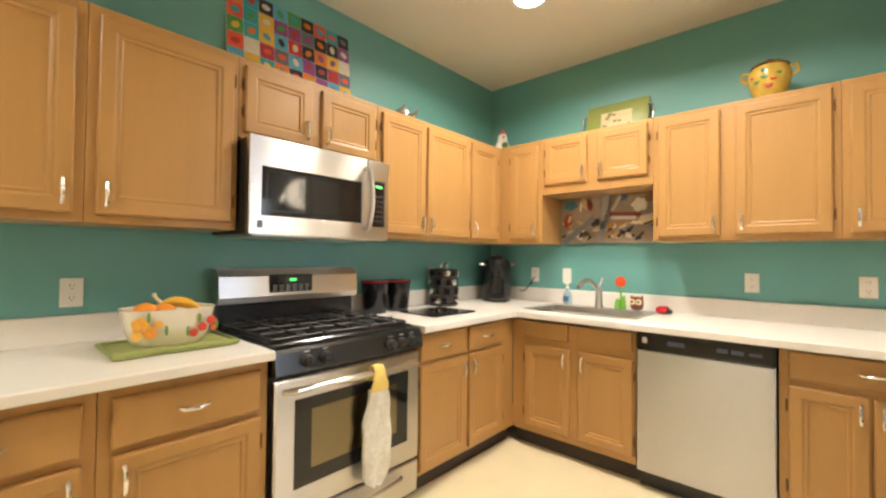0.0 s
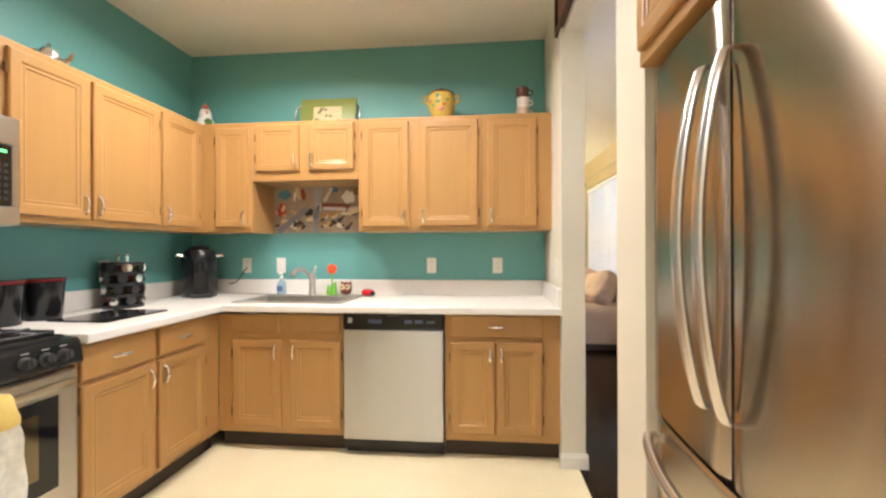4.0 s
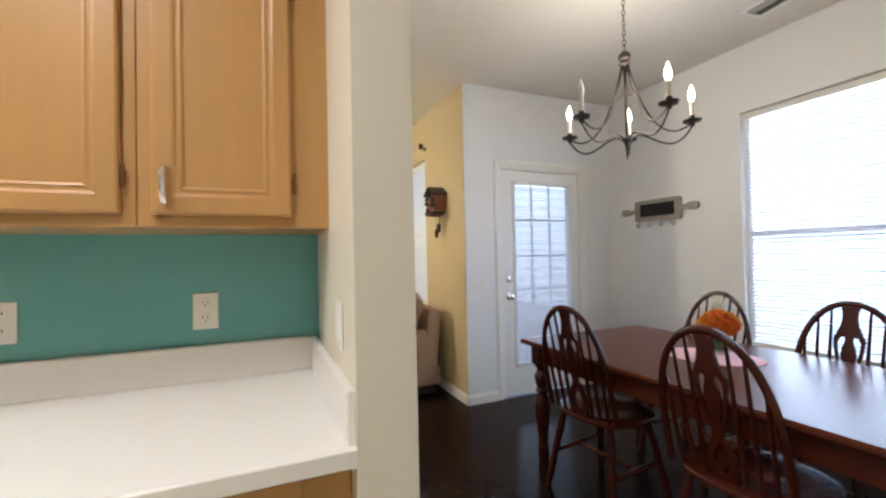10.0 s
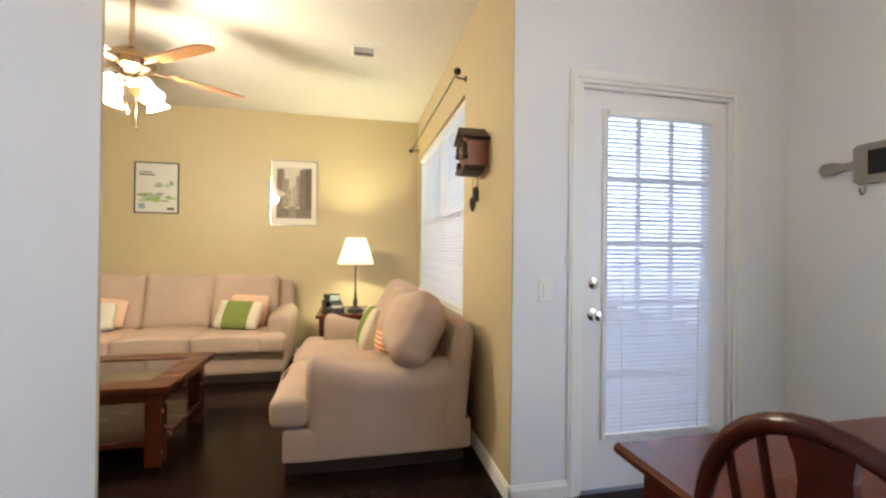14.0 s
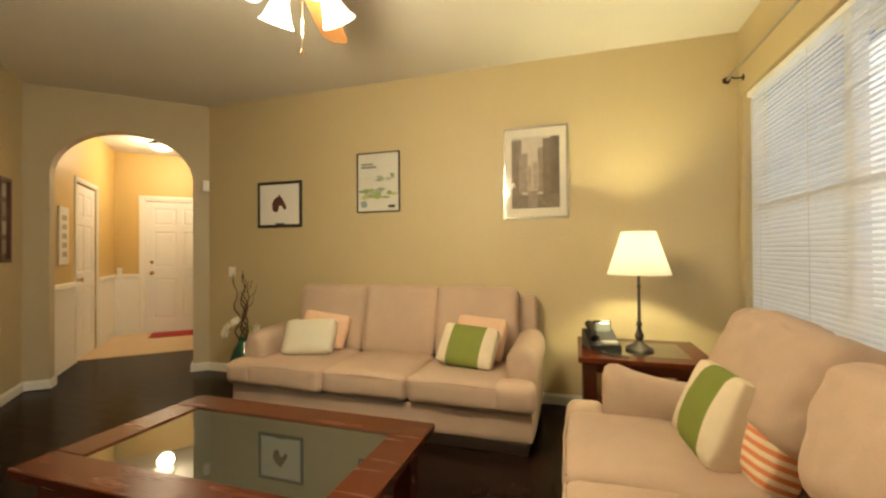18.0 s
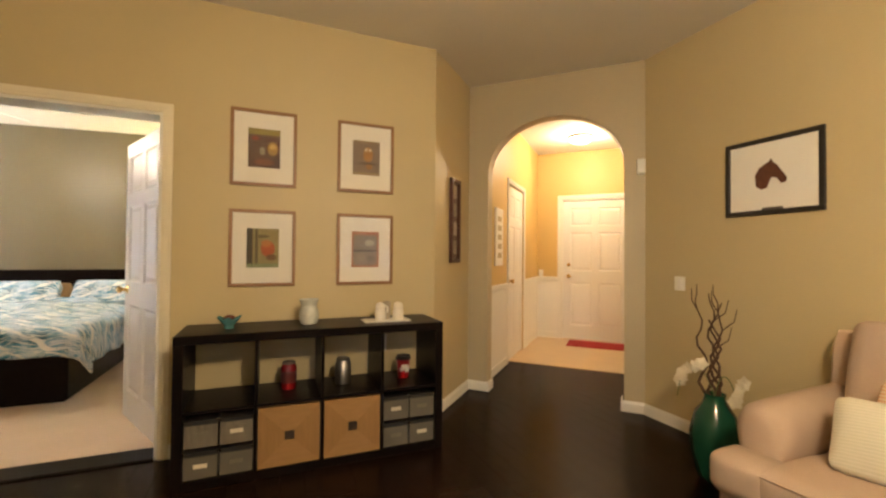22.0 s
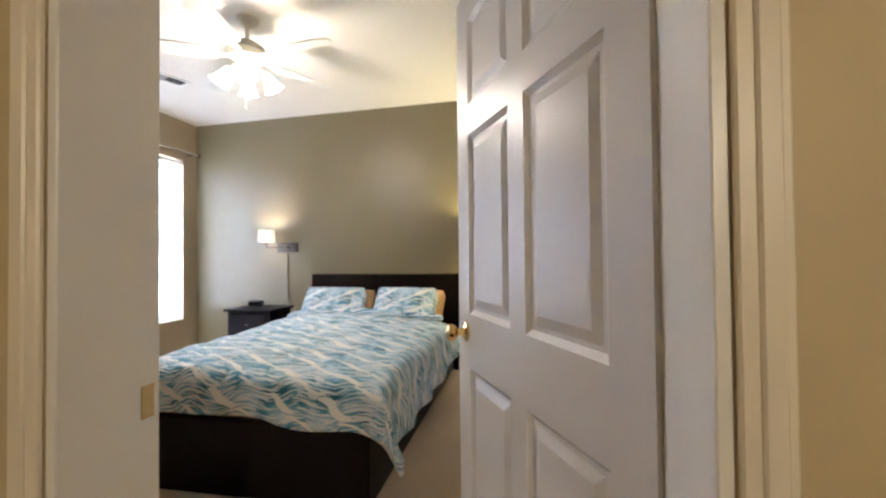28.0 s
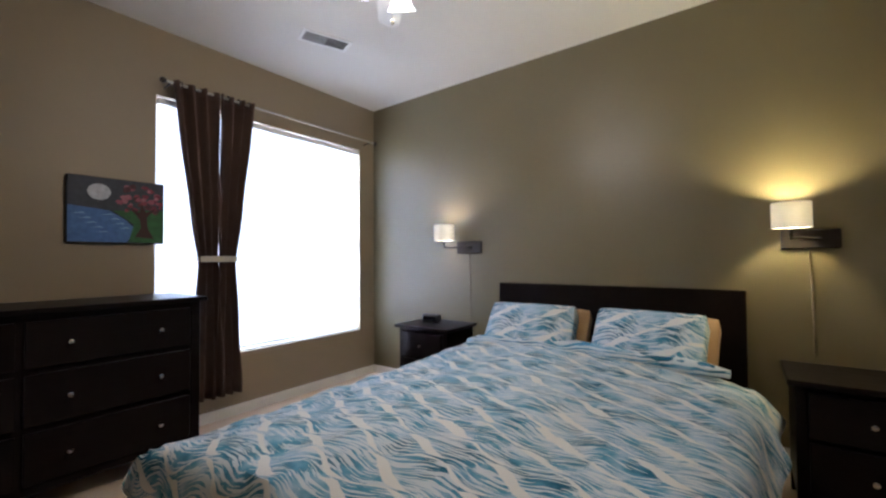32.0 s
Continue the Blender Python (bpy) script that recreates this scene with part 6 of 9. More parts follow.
# chandelier
cx, cy = 2.25, 3.30
cl = thing("chandelier", (cx, cy, 0), 40, "black iron five-arm candle chandelier, lit", "chandelier")
bm = B()
lathe(bm, [(0, H), (0.06, H), (0.055, H - 0.02), (0.015, H - 0.035), (0, H - 0.035)], seg=18)
part("canopy", bm, bronze, cl, smooth=True)
bm = B()
zz = H - 0.04
k = 0
while zz > 2.37:
    pts = [Vector((0.008 * math.cos(t) if k % 2 else 0, 0 if k % 2 else 0.008 * math.cos(t), zz - 0.016 + 0.017 * math.sin(t))) for t in [2 * math.pi * i / 10 for i in range(11)]]
    tube(bm, pts, 0.0022, 5)
    zz -= 0.027
    k += 1
part("chain", bm, bronze, cl, smooth=True)
bm = B()
lathe(bm, [(0, 2.36), (0.012, 2.355), (0.03, 2.335), (0.032, 2.315), (0.02, 2.30), (0.03, 2.285), (0.012, 2.27), (0.008, 2.2), (0.006, 1.90), (0.014, 1.89), (0.018, 1.865), (0.008, 1.845), (0.005, 1.79), (0, 1.765)], seg=14)
part("stem", bm, bronze, cl, smooth=True)
bulb_m = glow("candle_bulb", (1.0, 0.86, 0.62), 22)
for k in range(5):
    am = Matrix.Rotation(2 * math.pi * k / 5, 4, "Z")
    bm = B()
    tube(bm, bezier((0.012, 0, 2.31), (0.05, 0, 2.10), (0.16, 0, 1.80), (0.325, 0, 1.95), 16), 0.0047, 7, am)
    tube(bm, bezier((0.012, 0, 1.87), (0.10, 0, 1.98), (0.20, 0, 1.72), (0.325, 0, 1.93), 16), 0.0047, 7, am)
    arm = part("arm", bm, bronze, cl, smooth=True)
    bm = B()
    lathe(bm, [(0, 1.925), (0.012, 1.93), (0.014, 1.945), (0.042, 1.952), (0.046, 1.962), (0.014, 1.962), (0.014, 1.985), (0, 1.985)], 0.325, 0, 0, 14, am)
    part("cup", bm, bronze, arm, smooth=True)
    bm = B()
    lathe(bm, [(0, 1.962), (0.0105, 1.962), (0.0105, 2.06), (0, 2.062)], 0.325, 0, 0, 12, am)
    part("candle_sleeve", bm, paint("d9cfb4", 0.5), arm, smooth=True)
    bm = B()
    lathe(bm, [(0, 2.06), (0.008, 2.062), (0.016, 2.085), (0.013, 2.11), (0.004, 2.14), (0, 2.15)], 0.325, 0, 0, 12, am)
    part("bulb", bm, bulb_m if k != 2 else paint("d8d4c8", 0.1), arm, smooth=True)
lamp("chandelier_lamp", (cx, cy, 2.17), 25, WARM, 0.22)

# hook rack shaped like a rolling pin
hk = thing("hook_rack", (3.708, 4.31, 0), -90, "grey rolling-pin rack with chalkboard and hooks", "hook rack")
wd = mat("weathered_wood", (0.32, 0.29, 0.24), 0.7, vary=0.15, scale=10, bump=0.0006, bscale=40, stretch=(1, 1, 8))
pts = [(-0.39, 1.655), (-0.375, 1.685), (-0.33, 1.688), (-0.27, 1.672), (-0.235, 1.676), (-0.235, 1.735), (-0.215, 1.75), (0.215, 1.75), (0.235, 1.735), (0.235, 1.676), (0.27, 1.672), (0.33, 1.688), (0.375, 1.685), (0.39, 1.655), (0.375, 1.628), (0.33, 1.625), (0.27, 1.640), (0.235, 1.636), (0.235, 1.575), (0.215, 1.56), (-0.215, 1.56), (-0.235, 1.575), (-0.235, 1.636), (-0.27, 1.640), (-0.33, 1.625), (-0.375, 1.628)]
bm = B()
outline(bm, [(x, z) for x, z in pts], 0.022, Matrix.Translation((0, -0.022, 0)))
part("board", bm, wd, hk)
shape("chalkboard", hk, paint("151515", 0.7), (-0.175, 0.175, -0.024, -0.02, 1.60, 1.715), c=0.002)
for x in (-0.18, -0.06, 0.06, 0.18):
    bm = B()
    tube(bm, [(x, -0.024, 1.572), (x, -0.028, 1.54), (x, -0.032, 1.515), (x, -0.05, 1.505), (x, -0.062, 1.52), (x, -0.062, 1.535)], 0.005, 7)
    part("hook", bm, paint("8d8a84", 0.35), hk, smooth=True)
# ceiling vents
def vent(name, place, turn, w, l, label):
    u = thing(name, place, turn, label, "vent")
    shape("frame", u, trim_m, (-w / 2, w / 2, -l / 2, -l / 2 + 0.025, -0.008, -0.0005), (-w / 2, w / 2, l / 2 - 0.025, l / 2, -0.008, -0.0005), (-w / 2, -w / 2 + 0.025, -l / 2 + 0.025, l / 2 - 0.025, -0.008, -0.0005), (w / 2 - 0.025, w / 2, -l / 2 + 0.025, l / 2 - 0.025, -0.008, -0.0005), c=0.002)
    # dark sheet whose colour stands in for the shade up the duct
    shape("backing", u, paint("3a3733", 0.8), (-w / 2 + 0.02, w / 2 - 0.02, -l / 2 + 0.02, l / 2 - 0.02, -0.0025, -0.001), c=0)
    n = int((w - 0.05) / 0.016)
    f0 = None
    for i in range(n):
        if f0 is None:
            bm = B()
            box(bm, -0.006, 0.006, -l / 2 + 0.025, l / 2 - 0.025, -0.0006, 0.0006)
            s = f0 = part("slat", bm, paint("a8a49c", 0.5), u)
        else:
            s = new("slat", f0.data)
            s.parent = u
        s.matrix_local = pose(-w / 2 + 0.033 + 0.016 * i, 0, -0.007, 0, 40 if i < n / 2 else -40)
    return u


vent("ceiling_vent", (1.37, 6.30, H), 90, 0.20, 0.20, "white ceiling air vent in the living room")
vent("ceiling_vent", (3.31, 3.12, H), -8, 0.18, 0.36, "white ceiling air vent in the dining area")

# ---- living room ----
def slipped_pillow(name, place, turns, size, material, label, group=""):
    u = thing(name, (0, 0, 0), 0, label, "pillow", group)
    u.matrix_world = pose(*place, *turns)
    bm = B()
    cushion(bm, size[0], size[1], size[2], 0.03, 10, (0.0, 0.035, 0.0), 0.006, sum(place))
    part("cover", bm, material, u, smooth=True)
    return u


def striped(name, a, b, scale, axis=0, rough=0.95):
    """Cloth with woven stripes."""
    m = mat(name, a, rough, vary=0.08, scale=20, bump=0.0015, bscale=240, gloss=0.15)
    n, l = m.node_tree.nodes, m.node_tree.links
    w = n.new("ShaderNodeTexWave")
    w.bands_direction = "XYZ"[axis]
    w.inputs["Scale"].default_value, w.inputs["Distortion"].default_value = scale, 0.6
    tc = n.new("ShaderNodeTexCoord")
    l.new(tc.outputs["Object"], w.inputs["Vector"])
    bs = n["Principled BSDF"]
    src = bs.inputs["Base Color"].links[0].from_socket
    mx = n.new("ShaderNodeMix")
    mx.data_type = "RGBA"
    rp = n.new("ShaderNodeMath")
    rp.operation = "GREATER_THAN"
    rp.inputs[1].default_value = 0.5
    l.new(w.outputs["Fac"], rp.inputs[0])
    l.new(rp.outputs[0], mx.inputs[0])
    l.new(src, mx.inputs[6])
    mx.inputs[7].default_value = (*b, 1)
    l.new(mx.outputs[2], bs.inputs["Base Color"])
    return m


def sofa(name, place, turn, wide, deep, seats, backs, label, puffy=False):
    """Front at y = 0, back at y = deep."""
    u = thing(name, place, turn, label, "sofa")
    aw = 0.20
    hw = wide / 2
    shape("plinth", u, base_hole_dark, (-hw + 0.05, hw - 0.05, 0.06, deep - 0.06, 0.0, 0.075), c=0.005)
    bm = B()
    cushion(bm, wide - 0.03, deep - 0.06, 0.19, 0.03, 8, m=Matrix.Translation((0, deep / 2 + 0.015, 0.165)))
    part("base", bm, upholstery, u, smooth=True)
    for s in (-1, 1):
        bm = B()
        rings = []
        ys = [0.165, 0.176, 0.20, 0.24, 0.32, 0.47, 0.65, deep - 0.12]
        for i, y in enumerate(ys):
            q = i / (len(ys) - 1)
            top = (0.62, 0.64, 0.645, 0.64, 0.61, 0.575, 0.57, 0.59)[i] if puffy else 0.60 + 0.03 * q
            e = (0.13, 0.06, 0.02, 0, 0, 0, 0, 0)[i]
            ring = []
            for x, z in ((-0.085, 0.09), (-0.09, 0.40), (-0.105, top - 0.13), (-0.10, top - 0.075), (-0.075, top - 0.028), (-0.03, top), (0.03, top), (0.075, top - 0.028), (0.10, top - 0.075), (0.105, top - 0.13), (0.09, 0.40), (0.085, 0.09)):
                cx_, cz_ = 0.0, 0.36
                ring.append(Vector((s * (hw - 0.10) + (x * s) * (1 - e * 4), y, cz_ + (z - cz_) * (1 - e))))
            rings.append(ring)
        ring_mesh(bm, rings)
        part("arm", bm, upholstery, u, "rolled upholstered arm", True)
    bm = B()
    bh = 0.70 if puffy else 0.80
    cushion(bm, wide - (0.0 if puffy else 0.10), 0.17, bh, 0.075, 8, m=Matrix.Translation((0, deep - 0.10, 0.10 + bh / 2)) @ pose(0, 0, 0, -6))
    part("back_frame", bm, upholstery, u, smooth=True)
    inner = wide - 2 * aw + 0.03
    for k in range(seats):
        w = inner / seats
        x = -inner / 2 + w * (k + 0.5)
        bm = B()
        cushion(bm, w - 0.004, deep - 0.30, 0.17, 0.045, 16, (0.004, 0.012, 0.022), 0.011, k * 3.1, Matrix.Translation((x, (deep - 0.30) / 2 - 0.01, 0.345)))
        if k in (0, seats - 1):
            s = -1 if k == 0 else 1
            cushion(bm, 0.25, 0.19, 0.165, 0.045, 8, (0, 0.008, 0.012), 0.006, k * 2.0, Matrix.Translation((x + s * (w / 2 + 0.055), 0.083, 0.345)))
        sc_ = part("seat_cushion", bm, upholstery, u, smooth=True)
        bm = B()
        tube(bm, [(x - w / 2 + 0.03, -0.006, 0.405), (x, -0.018, 0.418), (x + w / 2 - 0.03, -0.006, 0.405)], 0.005, 6)
        part("piping", bm, upholstery, sc_, smooth=True)
    for k in range(backs):
        w = inner / backs
        x = -inner / 2 + w * (k + 0.5)
        bm = B()
        if puffy:
            x = (-0.35, 0.455)[k]
            cushion(bm, w + 0.13, 0.24, 0.41, 0.080, 26, (0.006, 0.046, 0.014), 0.026, k * 5.3 + 1, Matrix.Translation((x, deep - 0.325, 0.735)) @ pose(0, 0, 0, -21, 2 - 7 * k, 0))
        else:
            cushion(bm, w - 0.003, 0.16, 0.55, 0.045, 16, (0.002, 0.028, 0.008), 0.010, k * 5.3 + 1, Matrix.Translation((x, deep - 0.245, 0.672)) @ pose(0, 0, 0, -13))
        part("back_cushion", bm, upholstery, u, smooth=True)
    return u


sofa("sofa", (-0.415, 7.02, 0), 0, 2.25, 0.93, 3, 3, "pinkish beige chenille three-seat sofa")
sofa("loveseat", (0.90, 6.12, 0), -90, 1.66, 1.11, 2, 2, "pinkish beige chenille loveseat below the window", True)
green_p = mat("green_cloth", (0.19, 0.22, 0.05), 0.95, vary=0.08, scale=14, bump=0.0015, bscale=240, gloss=0.15)
pale_p = striped("pale_green_stripe_cloth", (0.60, 0.56, 0.43), (0.66, 0.61, 0.49), 26, 2)
orange_p = striped("orange_stripe_cloth", (0.72, 0.54, 0.38), (0.66, 0.38, 0.24), 22, 2)
bold_p = striped("bold_orange_stripe_cloth", (0.74, 0.60, 0.43), (0.64, 0.24, 0.11), 9, 2)
cream_p = mat("cream_cloth", (0.66, 0.57, 0.42), 0.95, vary=0.08, scale=14, bump=0.0015, bscale=240, gloss=0.15)
def panelled(o, second, x0, x1):
    """Give the ends of a pillow cover, outside x0 to x1, a second cloth."""
    o = o.children[0]
    o.data.materials.append(second)
    for p in o.data.polygons:
        p.material_index = 0 if x0 < p.center.x < x1 else 1


slipped_pillow("throw_pillow", (-1.00, 7.50, 0.60), (-24, 8, 12), (0.38, 0.09, 0.28), orange_p, "orange striped throw pillow on the sofa")
slipped_pillow("throw_pillow", (-1.04, 7.35, 0.57), (-32, -4, 8), (0.41, 0.09, 0.28), pale_p, "pale green striped throw pillow on the sofa")
slipped_pillow("throw_pillow", (0.28, 7.50, 0.605), (-24, 3, -14), (0.38, 0.09, 0.30), orange_p, "orange striped throw pillow on the sofa")
panelled(slipped_pillow("throw_pillow", (0.23, 7.35, 0.57), (-33, 3, -10), (0.40, 0.10, 0.29), green_p, "cream throw pillow with a green panel on the sofa"), cream_p, -0.115, 0.115)
slipped_pillow("throw_pillow", (1.57, 6.35, 0.60), (-18, 0, -80), (0.40, 0.12, 0.37), bold_p, "orange striped throw pillow on the loveseat")
panelled(slipped_pillow("throw_pillow", (1.46, 6.44, 0.585), (-22, 0, -84), (0.38, 0.13, 0.34), green_p, "cream throw pillow with a green panel on the loveseat"), cream_p, -0.095, 0.125)

# coffee table
CX0, CX1, CY0, CY1 = -1.0, 0.335, 5.51, 6.32
table_wood = mat("dark_cherry_wood", (0.070, 0.018, 0.007), 0.26, gloss=0.2, vary=0.25, scale=4, fine=0.12, bump=0.0003, bscale=28, stretch=(0.8, 7, 7), rvary=0.05)
ct = thing("coffee_table", (0, 0, 0), 0, "cherry coffee table with glass inset and lower shelf", "table")
bd = 0.15
for nm, b in (("top_rail", (CX0, CX1, CY0, CY0 + bd)), ("top_rail", (CX0, CX1, CY1 - bd, CY1)), ("top_rail", (CX0, CX0 + bd, CY0 + bd, CY1 - bd)), ("top_rail", (CX1 - bd, CX1, CY0 + bd, CY1 - bd))):
    shape(nm, ct, table_wood, (*b, 0.425, 0.462), c=0.004)
shape("glass_inset", ct, mat("smoked_glass", (0.035, 0.037, 0.030), 0.02, vary=0.05, gloss=1.0), (CX0 + bd - 0.005, CX1 - bd + 0.005, CY0 + bd - 0.005, CY1 - bd + 0.005, 0.444, 0.455), c=0.001, label="dark reflective glass inset")
shape("apron", ct, table_wood, (CX0 + 0.06, CX1 - 0.06, CY0 + 0.06, CY0 + 0.085, 0.36, 0.425), (CX0 + 0.06, CX1 - 0.06, CY1 - 0.085, CY1 - 0.06, 0.36, 0.425), (CX0 + 0.06, CX0 + 0.085, CY0 + 0.085, CY1 - 0.085, 0.36, 0.425), (CX1 - 0.085, CX1 - 0.06, CY0 + 0.085, CY1 - 0.085, 0.36, 0.425), c=0.002)
for x in (CX0 + 0.10, CX1 - 0.10):
    for y in (CY0 + 0.10, CY1 - 0.10):
        shape("leg", ct, table_wood, (x - 0.042, x + 0.042, y - 0.042, y + 0.042, 0, 0.425), c=0.005)
shape("lower_shelf", ct, table_wood, (CX0 + 0.06, CX1 - 0.06, CY0 + 0.06, CY1 - 0.06, 0.115, 0.145), c=0.004)
# end table, lamp, phone
et = thing("end_table", (0, 0, 0), 0, "cherry end table between the sofas", "table")
EX0, EX1, EY0, EY1 = 0.95, 1.72, 7.25, 7.92
shape("tabletop", et, cherry, (EX0, EX1, EY0, EY1, 0.535, 0.57), c=0.004)
for x in (EX0 + 0.07, EX1 - 0.07):
    for y in (EY0 + 0.07, EY1 - 0.07):
        shape("leg", et, cherry_up, (x - 0.04, x + 0.04, y - 0.04, y + 0.04, 0, 0.535), c=0.004)
shape("lower_shelf", et, cherry, (EX0 + 0.04, EX1 - 0.04, EY0 + 0.04, EY1 - 0.04, 0.12, 0.145), c=0.004)
shape("apron", et, cherry, (EX0 + 0.05, EX1 - 0.05, EY0 + 0.05, EY0 + 0.07, 0.47, 0.535), (EX0 + 0.05, EX0 + 0.07, EY0 + 0.07, EY1 - 0.07, 0.47, 0.535), c=0.002)
shape("glass_inset", et, MATS["smoked_glass"], (EX0 + 0.12, EX1 - 0.12, EY0 + 0.12, EY1 - 0.12, 0.569, 0.5712), c=0.0005, label="glass inset in the tabletop")
tl = thing("table_lamp", (1.335, 7.56, 0.5715), 0, "lit table lamp with white shade on a dark turned base", "lamp")
bm = B()
lathe(bm, [(0, 0), (0.085, 0), (0.088, 0.012), (0.075, 0.022), (0.045, 0.035), (0.018, 0.06), (0.03, 0.09), (0.018, 0.12), (0.012, 0.15), (0.02, 0.17), (0.01, 0.19), (0.009, 0.40), (0.014, 0.415), (0.009, 0.43), (0.009, 0.52), (0, 0.52)], seg=20)
part("base", bm, bronze, tl, smooth=True)
bm = B()
ring_mesh(bm, [[Vector((r * math.cos(a), r * math.sin(a), z)) for a in [2 * math.pi * k / 32 for k in range(32)]] for r, z in ((0.195, 0.495), (0.105, 0.775), (0.103, 0.775), (0.193, 0.495), (0.195, 0.495))], cap=False)
sh = part("shade", bm, translucent("lamp_shade_cloth", (0.95, 0.93, 0.88), 0.72), tl, "white tapered fabric shade", True)
bm = B()
lathe(bm, [(0, 0.53), (0.02, 0.54), (0.035, 0.60), (0.025, 0.64), (0, 0.65)], seg=14)
part("bulb", bm, glow("table_lamp_bulb", (1.0, 0.85, 0.6), 12), tl, smooth=True)
lamp("table_lamp_light", (1.335, 7.56, 1.22), 72, (1.0, 0.86, 0.42), 0.045)
ph = thing("desk_phone", (1.10, 7.58, 0.5705), 15, "black and silver desk phone with handset", "phone")
bm = B()
ring_mesh(bm, [[Vector((x, y, z)) for y, z in ((-0.10, 0.0), (-0.10, 0.03), (0.07, 0.11), (0.10, 0.11), (0.10, 0.0))] for x in (-0.10, 0.10)])
part("base", bm, black_matt, ph)
shape("keypad", ph, paint("9a9a92", 0.4), (-0.02, 0.085, -0.095, -0.03, 0.036, 0.055), c=0.004)
shape("screen", ph, paint("b9c4c0", 0.2), (-0.02, 0.08, 0.045, 0.075, 0.10, 0.155), c=0.004)
bm = B()
tube(bm, [(-0.065, -0.08, 0.075), (-0.065, -0.02, 0.115), (-0.065, 0.05, 0.15)], [0.03, 0.02, 0.03], 10)
part("handset", bm, black, ph, smooth=True)
shape("screen_hood", ph, black, (-0.03, 0.09, 0.06, 0.085, 0.09, 0.17), c=0.005)
bm = B()
tube(bm, bezier((1.25, 7.35, 0.575), (1.20, 7.30, 0.574), (1.12, 7.33, 0.574), (1.10, 7.44, 0.575), 10), 0.0035, 6)
tagged(part("phone_cord", bm, black_matt, None, smooth=True), "thin dark cord on the end table", "cord")

# pictures
walnut = mat("thin_wood_frame", (0.27, 0.135, 0.06), 0.4, vary=0.2, scale=20)
black_frame = mat("black_frame", (0.02, 0.016, 0.014), 0.35, vary=0.1)
silver_frame = mat("silver_frame", (0.45, 0.42, 0.36), 0.3, 0.9, vary=0.1)


def picture(name, place, turn, w, h, fw, fmat, mount, label, art=(), deep=0.02, glazed=True):
    """Centre at place, facing local -y. art: (x0, x1, z0, z1, colour) from the centre."""
    u = thing(name, place, turn, label, "picture")
    for b in ((-w / 2, w / 2, -h / 2, -h / 2 + fw), (-w / 2, w / 2, h / 2 - fw, h / 2), (-w / 2, -w / 2 + fw, -h / 2 + fw, h / 2 - fw), (w / 2 - fw, w / 2, -h / 2 + fw, h / 2 - fw)):
        shape("frame_bar", u, fmat, (b[0], b[1], -deep, -0.001, b[2], b[3]), c=0.003)
    shape("mount", u, mount, (-w / 2 + fw * 0.9, w / 2 - fw * 0.9, -0.010, -0.002, -h / 2 + fw * 0.9, h / 2 - fw * 0.9), c=0)
    for k, (x0, x1, z0, z1, c) in enumerate(art):
        shape("print", u, paint(c, 0.6, vary=0.25, scale=18), (x0, x1, -0.0108 - 0.0003 * k, -0.009, z0, z1), c=0)
    if glazed:
        shape("glass", u, pic_glass, (-w / 2 + fw, w / 2 - fw, -0.0155, -0.0145, -h / 2 + fw, h / 2 - fw), c=0)
    return u


picture("horse_picture", (-1.845, 8.019, 1.705), 0, 0.52, 0.455, 0.028, black_frame, paper, "black-framed print of a brown horse head", [(-0.05, 0.06, -0.20, -0.185, "55504a")], glazed=False)
hp = thing("horse_print", (-1.845, 8.006, 1.72), 0, "brown horse head print", "print")
bm = B()
outline(bm, [(-0.085, -0.07), (-0.092, 0.0), (-0.065, 0.045), (-0.03, 0.068), (-0.012, 0.075), (0.0, 0.098), (0.012, 0.07), (0.035, 0.048), (0.06, 0.008), (0.086, -0.035), (0.082, -0.06), (0.055, -0.066), (0.032, -0.03), (0.002, -0.022), (-0.012, -0.055), (-0.022, -0.085), (-0.055, -0.092)], 0.0006)
part("head", bm, paint("5a3524", 0.7, vary=0.5, scale=30), hp)
hp.parent = bpy.data.objects["horse_picture"]
hp.name = "horse_head"
hp.matrix_world = pose(-1.845, 8.006, 1.715) @ Matrix.Scale(0.95, 4)
picture("map_poster", (-0.77, 8.019, 1.865), 0, 0.43, 0.55, 0.012, black_frame, paint("dcd9cf", 0.6, vary=0.05), "black-framed poster of a green illustrated map", [(-0.17, -0.02, 0.13, 0.15, "7d7c72"), (-0.17, -0.05, 0.16, 0.175, "7d7c72"), (0.10, 0.17, -0.235, -0.21, "33312c")])
mp_ = bpy.data.objects["map_poster"]
rng = random.Random(14)
for k in range(34):
    if k < 20:
        x, z, a, b, c = rng.uniform(-0.15, 0.15), rng.uniform(-0.15, -0.05), rng.uniform(0.02, 0.05), rng.uniform(0.010, 0.026), ("86a04a", "9cb062", "b3be86", "8f9a72", "a7ad9a")[k % 5]
    elif k < 30:
        x, z, a, b, c = rng.uniform(-0.03, 0.15), rng.uniform(0.0, 0.08), rng.uniform(0.012, 0.032), rng.uniform(0.008, 0.018), ("8b987a", "a3ac92", "b6bba8")[k % 3]
    else:
        x, z, a, b, c = rng.uniform(-0.16, -0.10), rng.uniform(-0.22, -0.18), 0.03, 0.016, "8aa0aa"
    bm = B()
    ring = [(x + a * (1 + 0.2 * math.sin(3 * q + k)) * math.cos(q), z + b * (1 + 0.2 * math.cos(2 * q + k)) * math.sin(q)) for q in [2 * math.pi * t / 14 for t in range(14)]]
    outline(bm, ring, 0.0006, Matrix.Translation((0, -0.0112 - 0.00006 * k, 0)))
    part("print", bm, paint(c, 0.7, vary=0.15, scale=40), mp_)
